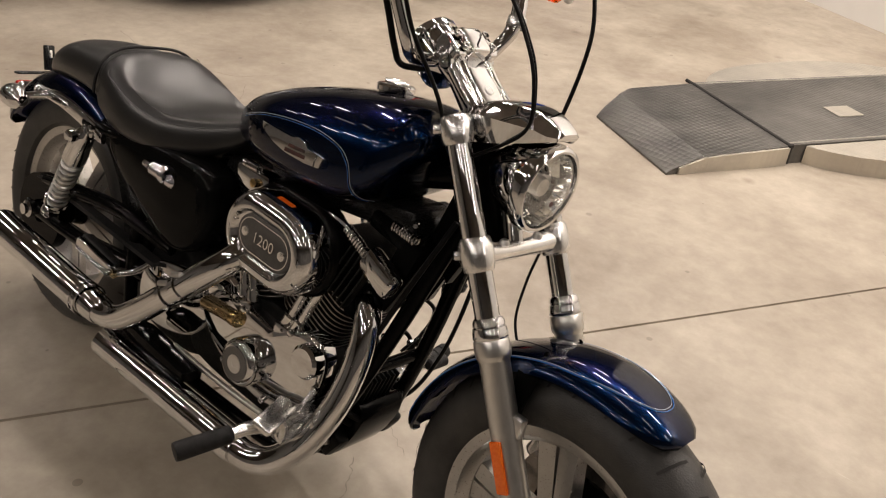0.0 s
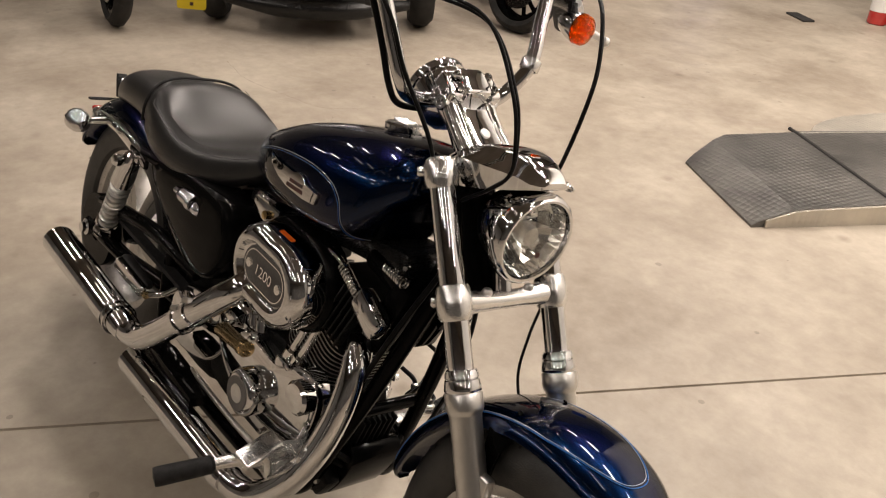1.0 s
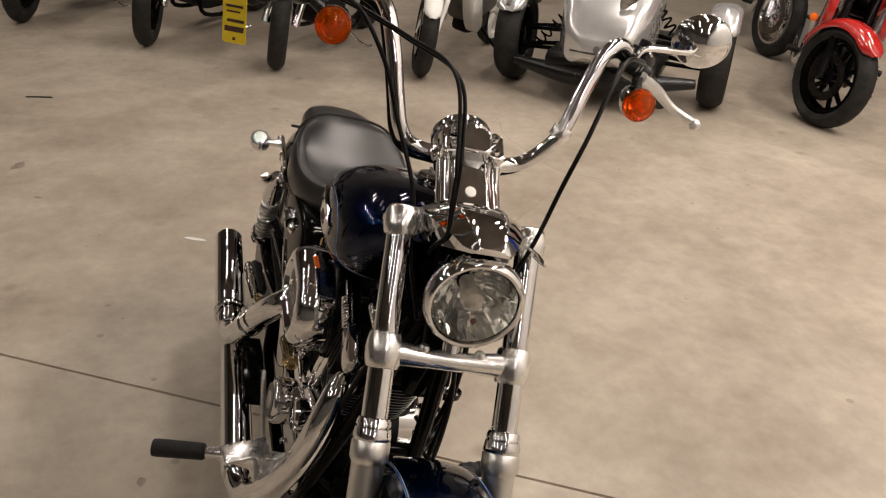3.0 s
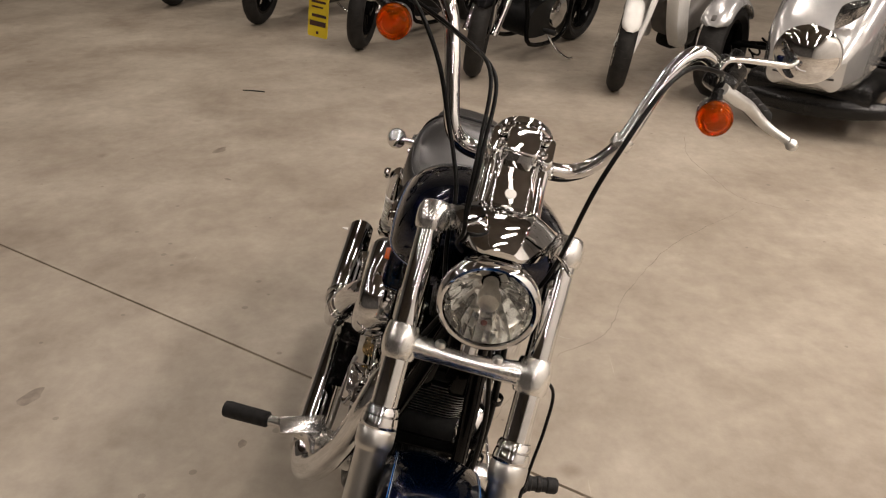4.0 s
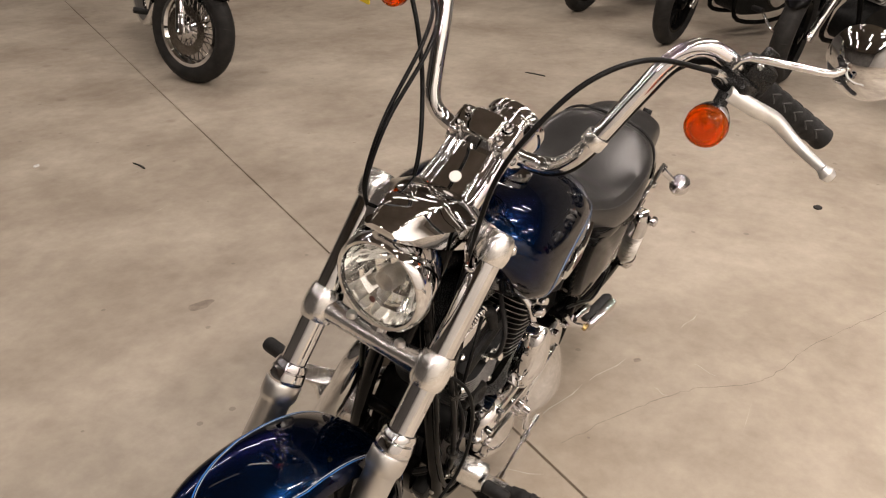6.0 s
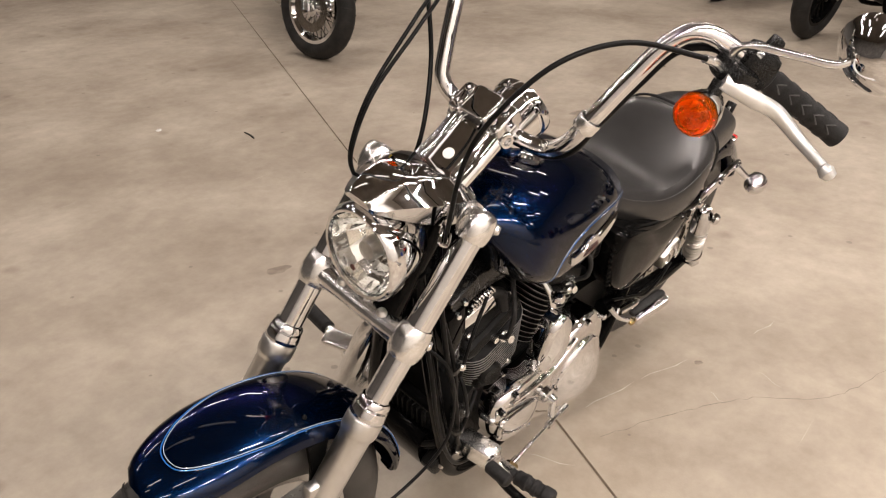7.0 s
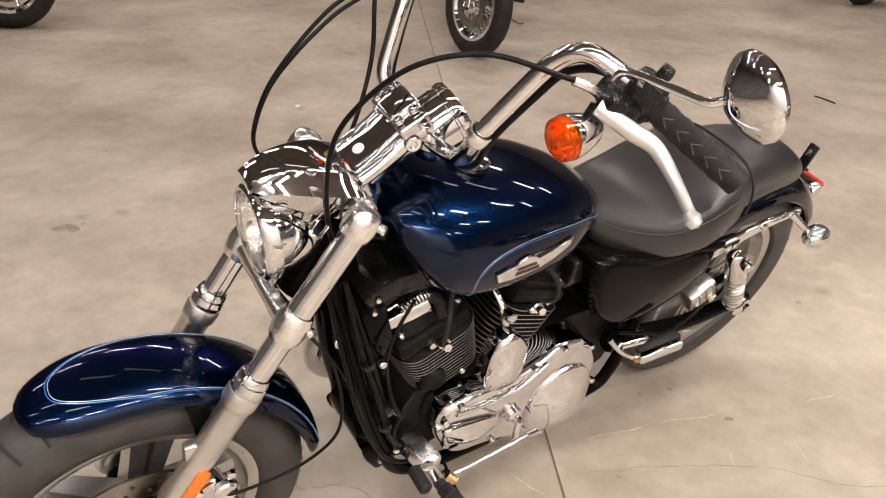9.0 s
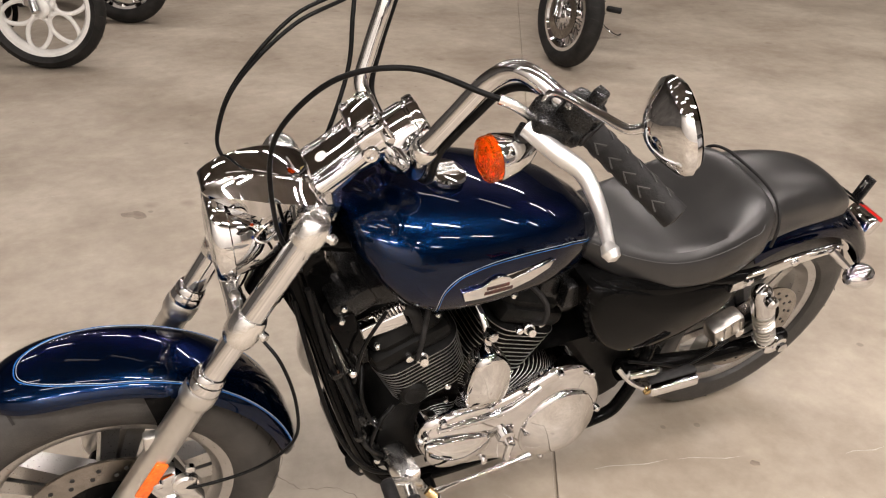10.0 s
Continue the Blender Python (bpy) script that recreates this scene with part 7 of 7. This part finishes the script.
def trike(x, y, yaw):
    """A three-wheeler with two wheels in front, by the middle of its front axle."""
    tk3 = thing("three_wheeler", "silver three-wheeled roadster with two front wheels", "three-wheeler", pose(x, y, 0, 0, 0, yaw))
    for s in (-1, 1):
        w = parked_wheel(tk3, "front_wheel", (0, s * 0.655, 0.30), 0, 0.30, 0.165, 0.19, BLACK, 5)
        fd = part("front_fender", fender_bm((0, 0, 0), 0.345, 0.098, 35, 150, 0.05, 20, 0.12, 0.12), SILVER, tk3, "silver cycle fender", pose(0, s * 0.655, 0.30))
        part("marker_lamp", block((0.245, 0, 0.235), (0.02, 0.032, 0.045), 0.008, Euler((0, radians(-45), 0)).to_matrix()), DECK, fd)
        for z, x0, x1 in ((0.24, 0.10, 0.04), (0.24, -0.16, -0.04), (0.36, 0.08, 0.03), (0.36, -0.14, -0.03)):
            part("control_arm", tube([(x0, s * 0.20, z + 0.02), (x1, s * 0.585, z)], 0.014, 10), BLACK, tk3)
        part("coilover", spring((0.0, s * 0.26, 0.55), (0.0, s * 0.50, 0.27), 0.032, 7, 0.007), BLACK, tk3)
        part("headlamp", slab(smooth_outline([(0.09, 0.62), (0.20, 0.70), (0.22, 0.78), (0.10, 0.74)]) if s < 0 else [(-a, b) for a, b in smooth_outline([(-0.20, 0.70), (-0.09, 0.62), (-0.10, 0.74), (-0.22, 0.78)])], (0.50, 0, 0), (0, 1, 0), (0, 0, 1), 0.03, 0.01), CHROME, tk3)
    nose = [(0.62, 0.10, 0.34, 0.42), (0.58, 0.20, 0.30, 0.52), (0.45, 0.26, 0.28, 0.66), (0.25, 0.29, 0.28, 0.78), (0.0, 0.28, 0.30, 0.90), (-0.30, 0.24, 0.34, 0.98), (-0.70, 0.20, 0.36, 0.88), (-1.20, 0.20, 0.42, 0.76), (-1.75, 0.17, 0.56, 0.80)]
    part("body", loft([rounded_ring((tx, 0, (z0 + z1) / 2), (0, 1, 0), (0, 0, 1), 2 * w, z1 - z0, min(w, (z1 - z0) / 2) * 0.55, 5) for tx, w, z0, z1 in nose]), SILVER, tk3, "silver bodywork with a pointed nose")
    part("nose_seam", tube([(0.605, -0.16, 0.375), (0.628, 0, 0.372), (0.605, 0.16, 0.375)], 0.005, 8, 4), DARK, tk3)
    part("nose_emblem", lathe([(0, 0.022), (0.006, 0.018), (0.008, 0)], (0.618, 0, 0.40), (1, 0, 0.2), 20), DECK, tk3)
    part("under_tray", block((-0.10, 0, 0.245), (1.10, 0.70, 0.16), 0.05), PLASTIC, tk3, "black under tray")
    # no real part: a black bar added as the shadow under the nose
    part("under_nose_shadow", tube([(0.30, -0.56, 0.20), (0.42, -0.25, 0.19), (0.46, 0, 0.19), (0.42, 0.25, 0.19), (0.30, 0.56, 0.20)], [0.03, 0.06, 0.065, 0.06, 0.03], 12, 5), PLASTIC, tk3)
    parked_wheel(tk3, "rear_wheel", (-1.70, 0, 0.31), 0, 0.31, 0.20, 0.19, BLACK, 5)
    part("seat", loft([rounded_ring((tx, 0, z), (0, 1, 0), (0, 0, 1), w, 0.10, 0.04, 5) for tx, w, z in ((-0.75, 0.20, 0.80), (-0.95, 0.32, 0.78), (-1.25, 0.30, 0.84), (-1.60, 0.26, 0.90))]), SEAT, tk3)
    part("handlebar", tube([(-0.70, 0.36, 1.02), (-0.52, 0.2, 1.04), (-0.45, 0, 1.0), (-0.52, -0.2, 1.04), (-0.70, -0.36, 1.02)], 0.015, 12, 5), BLACK, tk3)
    part("screen", slab(rounded(0.44, 0.34, 0.08), (-0.32, 0, 1.10), (0, 1, 0), (-0.5, 0, 0.85), 0.006), PLASTIC, tk3)
    return tk3


trike(-2.55, 2.28, -35)

# ---- small things on the floor and along the far wall ----
def lying(name, outline, x, y, yaw, mat, label, category, h=0.003):
    return tagged(part(name, slab(outline, (0, 0, 0), (1, 0, 0), (0, 1, 0), h, 0.001), mat, None, "", pose(x, y, 0.0005, 0, 0, yaw)), label, category)


lying("paper_scrap", smooth_outline([(-0.045, -0.004), (0.0, -0.010), (0.045, 0.004), (0.02, 0.012), (-0.03, 0.010)]), -0.650, -0.322, 60, WHITE, "small white scrap of paper lying on the concrete", "litter")
lying("paper_scrap", smooth_outline([(-0.018, -0.008), (0.01, -0.012), (0.02, 0.004), (-0.006, 0.010)]), -0.012, -2.58, 20, WHITE, "tiny white scrap of paper lying on the concrete", "litter")
lying("twig", smooth_outline([(-0.05, -0.005), (0.0, 0.004), (0.05, 0.006), (0.045, 0.012), (-0.005, 0.010)]), -0.24, -2.18, 70, DARK, "short dark twig lying on the concrete", "litter", 0.006)
lying("twig", smooth_outline([(-0.07, -0.006), (0.0, 0.004), (0.07, 0.010), (0.06, 0.018), (-0.01, 0.012)]), -2.62, -1.21, 75, DARK, "dark flake of debris lying on the concrete", "litter", 0.006)
lying("floor_plug", smooth_outline([(-0.022, 0.0), (0, -0.018), (0.022, 0), (0, 0.018)]), -1.317, 0.62, 0, DARK, "small black rubber plug on the concrete", "litter", 0.006)
lying("grate", rounded(0.26, 0.10, 0.01), -1.02, 5.72, -30, DARK, "dark metal floor grate", "grate", 0.012)
bottle = thing("oil_bottle", "red plastic bottle with a pale label beside the wall", "bottle", pose(-0.62, 6.17, 0))
part("body", lathe([(0, 0.0), (0, 0.070), (0.01, 0.078), (0.30, 0.078), (0.34, 0.060), (0.36, 0.03), (0.40, 0.03), (0.40, 0)], (0, 0, 0), (0, 0, 1), 28), RED, bottle)
part("label_band", lathe([(0.10, 0.0785), (0.10, 0.0800), (0.26, 0.0800), (0.26, 0.0785)], (0, 0, 0), (0, 0, 1), 28, closed=True), WHITE, bottle, "pale label")
drum = thing("blue_drum", "blue steel drum standing near the wall", "drum", pose(-2.55, 6.62, 0))
part("shell", lathe([(0, 0.0), (0, 0.275), (0.01, 0.285), (0.28, 0.285), (0.29, 0.295), (0.30, 0.285), (0.58, 0.285), (0.59, 0.295), (0.60, 0.285), (0.86, 0.285), (0.87, 0.275), (0.86, 0.0)], (0, 0, 0), (0, 0, 1), 40), varied("blue_drum_paint", (0.01, 0.04, 0.28), (0.02, 0.06, 0.36), (0.3, 0.45), 0, 8), drum)
dolly = thing("hand_dolly", "low dark dolly with grey wheels", "dolly", pose(-2.75, 6.02, 0, 0, 0, 20))
part("platform", block((0, 0, 0.12), (0.5, 0.34, 0.03), 0.008), DECK, dolly)
for a in (-0.19, 0.19):
    for b in (-0.13, 0.13):
        part("castor", lathe([(-0.018, 0.02), (-0.018, 0.05), (0.018, 0.05), (0.018, 0.02)], (a, b, 0.05), (0, 1, 0), 20), RUBBER, dolly)


def crack(points, w, seed):
    """A hairline crack: a thin dark sliver that wanders along the line."""
    rng = random.Random(seed)
    line = curve_points([(x, y, 0) for x, y in points], 10)
    bm = bmesh.new()
    before = None
    for i, p in enumerate(line):
        d = (line[min(i + 1, len(line) - 1)] - line[max(i - 1, 0)]).normalized()
        n = Vector((-d.y, d.x, 0))
        q = p + n * rng.uniform(-0.005, 0.005)
        h = w * rng.uniform(0.3, 1.0)
        pair = [bm.verts.new(q + n * h + Vector((0, 0, 0.0008))), bm.verts.new(q - n * h + Vector((0, 0, 0.0008)))]
        if before:
            bm.faces.new((*before, pair[1], pair[0]))
        before = pair
    return tagged(part("floor_crack", bm, CRACK, flat=True), "hairline crack in the concrete floor", "crack", kind="structure")


CRACK = varied("crack_shade", (0.17, 0.145, 0.115), (0.25, 0.215, 0.18), (0.7, 0.9), 0.0, 40)
crack([(0.60, 0.21), (0.381, 0.331), (0.20, 0.46), (0.07, 0.62), (-0.224, 0.74), (-0.636, 0.99), (-1.05, 1.40)], 0.0013, 3)
crack([(1.00, 0.13), (1.06, 0.05), (1.10, -0.06), (1.20, -0.12), (1.26, -0.22)], 0.0012, 5)
crack([(-2.05, 1.36), (-1.73, 1.31), (-1.37, 1.37), (-1.18, 1.43), (-1.06, 1.60)], 0.0014, 8)
crack([(1.08, 0.22), (0.99, 0.27), (0.975, 0.335)], 0.0010, 9)


def scratch(x0, y0, x1, y1, w):
    """A pale scored line, tapered at both ends."""
    a, b = Vector((x0, y0, 0.0006)), Vector((x1, y1, 0.0006))
    n = Vector((-(b - a).y, (b - a).x, 0)).normalized()
    bm = bmesh.new()
    rows = [[bm.verts.new(a.lerp(b, f) + n * (0.004 * math.sin(7 * f) + side * w * h)) for side in (-1, 1)] for f, h in ((0, 0.15), (0.2, 0.8), (0.45, 0.5), (0.7, 1.0), (1, 0.1))]
    for p, q in zip(rows, rows[1:]):
        bm.faces.new((p[0], q[0], q[1], p[1]))
    return tagged(part("floor_scratch", bm, SCORED, flat=True), "pale scratch scored in the concrete floor", "scratch", kind="structure")


SCORED = varied("scored_concrete", (0.42, 0.385, 0.33), (0.58, 0.54, 0.48), (0.6, 0.8), 0.0, 30)
for line in ((0.522, 0.125, 0.336, 0.176, 0.0016), (0.310, 0.184, 0.145, 0.248, 0.0013), (0.767, 0.102, 0.731, 0.218, 0.0012), (-0.101, 0.348, -0.214, 0.374, 0.0015), (0.249, 0.355, 0.271, 0.403, 0.0012), (0.076, 0.428, 0.110, 0.509, 0.0011)):
    scratch(*line)


def stain(x, y, r, seed):
    """An irregular flat spot on the concrete."""
    rng = random.Random(seed)
    outline = smooth_outline([(math.cos(a) * r * rng.uniform(0.5, 1.25), math.sin(a) * r * 0.6 * rng.uniform(0.5, 1.25)) for a in (2 * math.pi * k / 9 for k in range(9))], 3)
    bm = bmesh.new()
    bm.faces.new([bm.verts.new((a, b, 0)) for a, b in outline])
    ob = part("floor_stain", bm, STAIN, None, "", pose(x, y, 0.0006, 0, 0, rng.uniform(0, 180)), flat=True)
    return tagged(ob, "dark oily spot soaked into the concrete floor", "stain", kind="structure")


STAIN = varied("oily_concrete", (0.16, 0.13, 0.10), (0.27, 0.225, 0.18), (0.35, 0.5), 0.0, 25)
for k, (x, y, r) in enumerate(((0.545, -1.07, 0.045), (0.697, -0.426, 0.022), (-1.54, -1.12, 0.045), (-1.15, -0.975, 0.022), (1.33, -1.76, 0.055), (0.142, 0.276, 0.016))):
    stain(x, y, r, 20 + k)
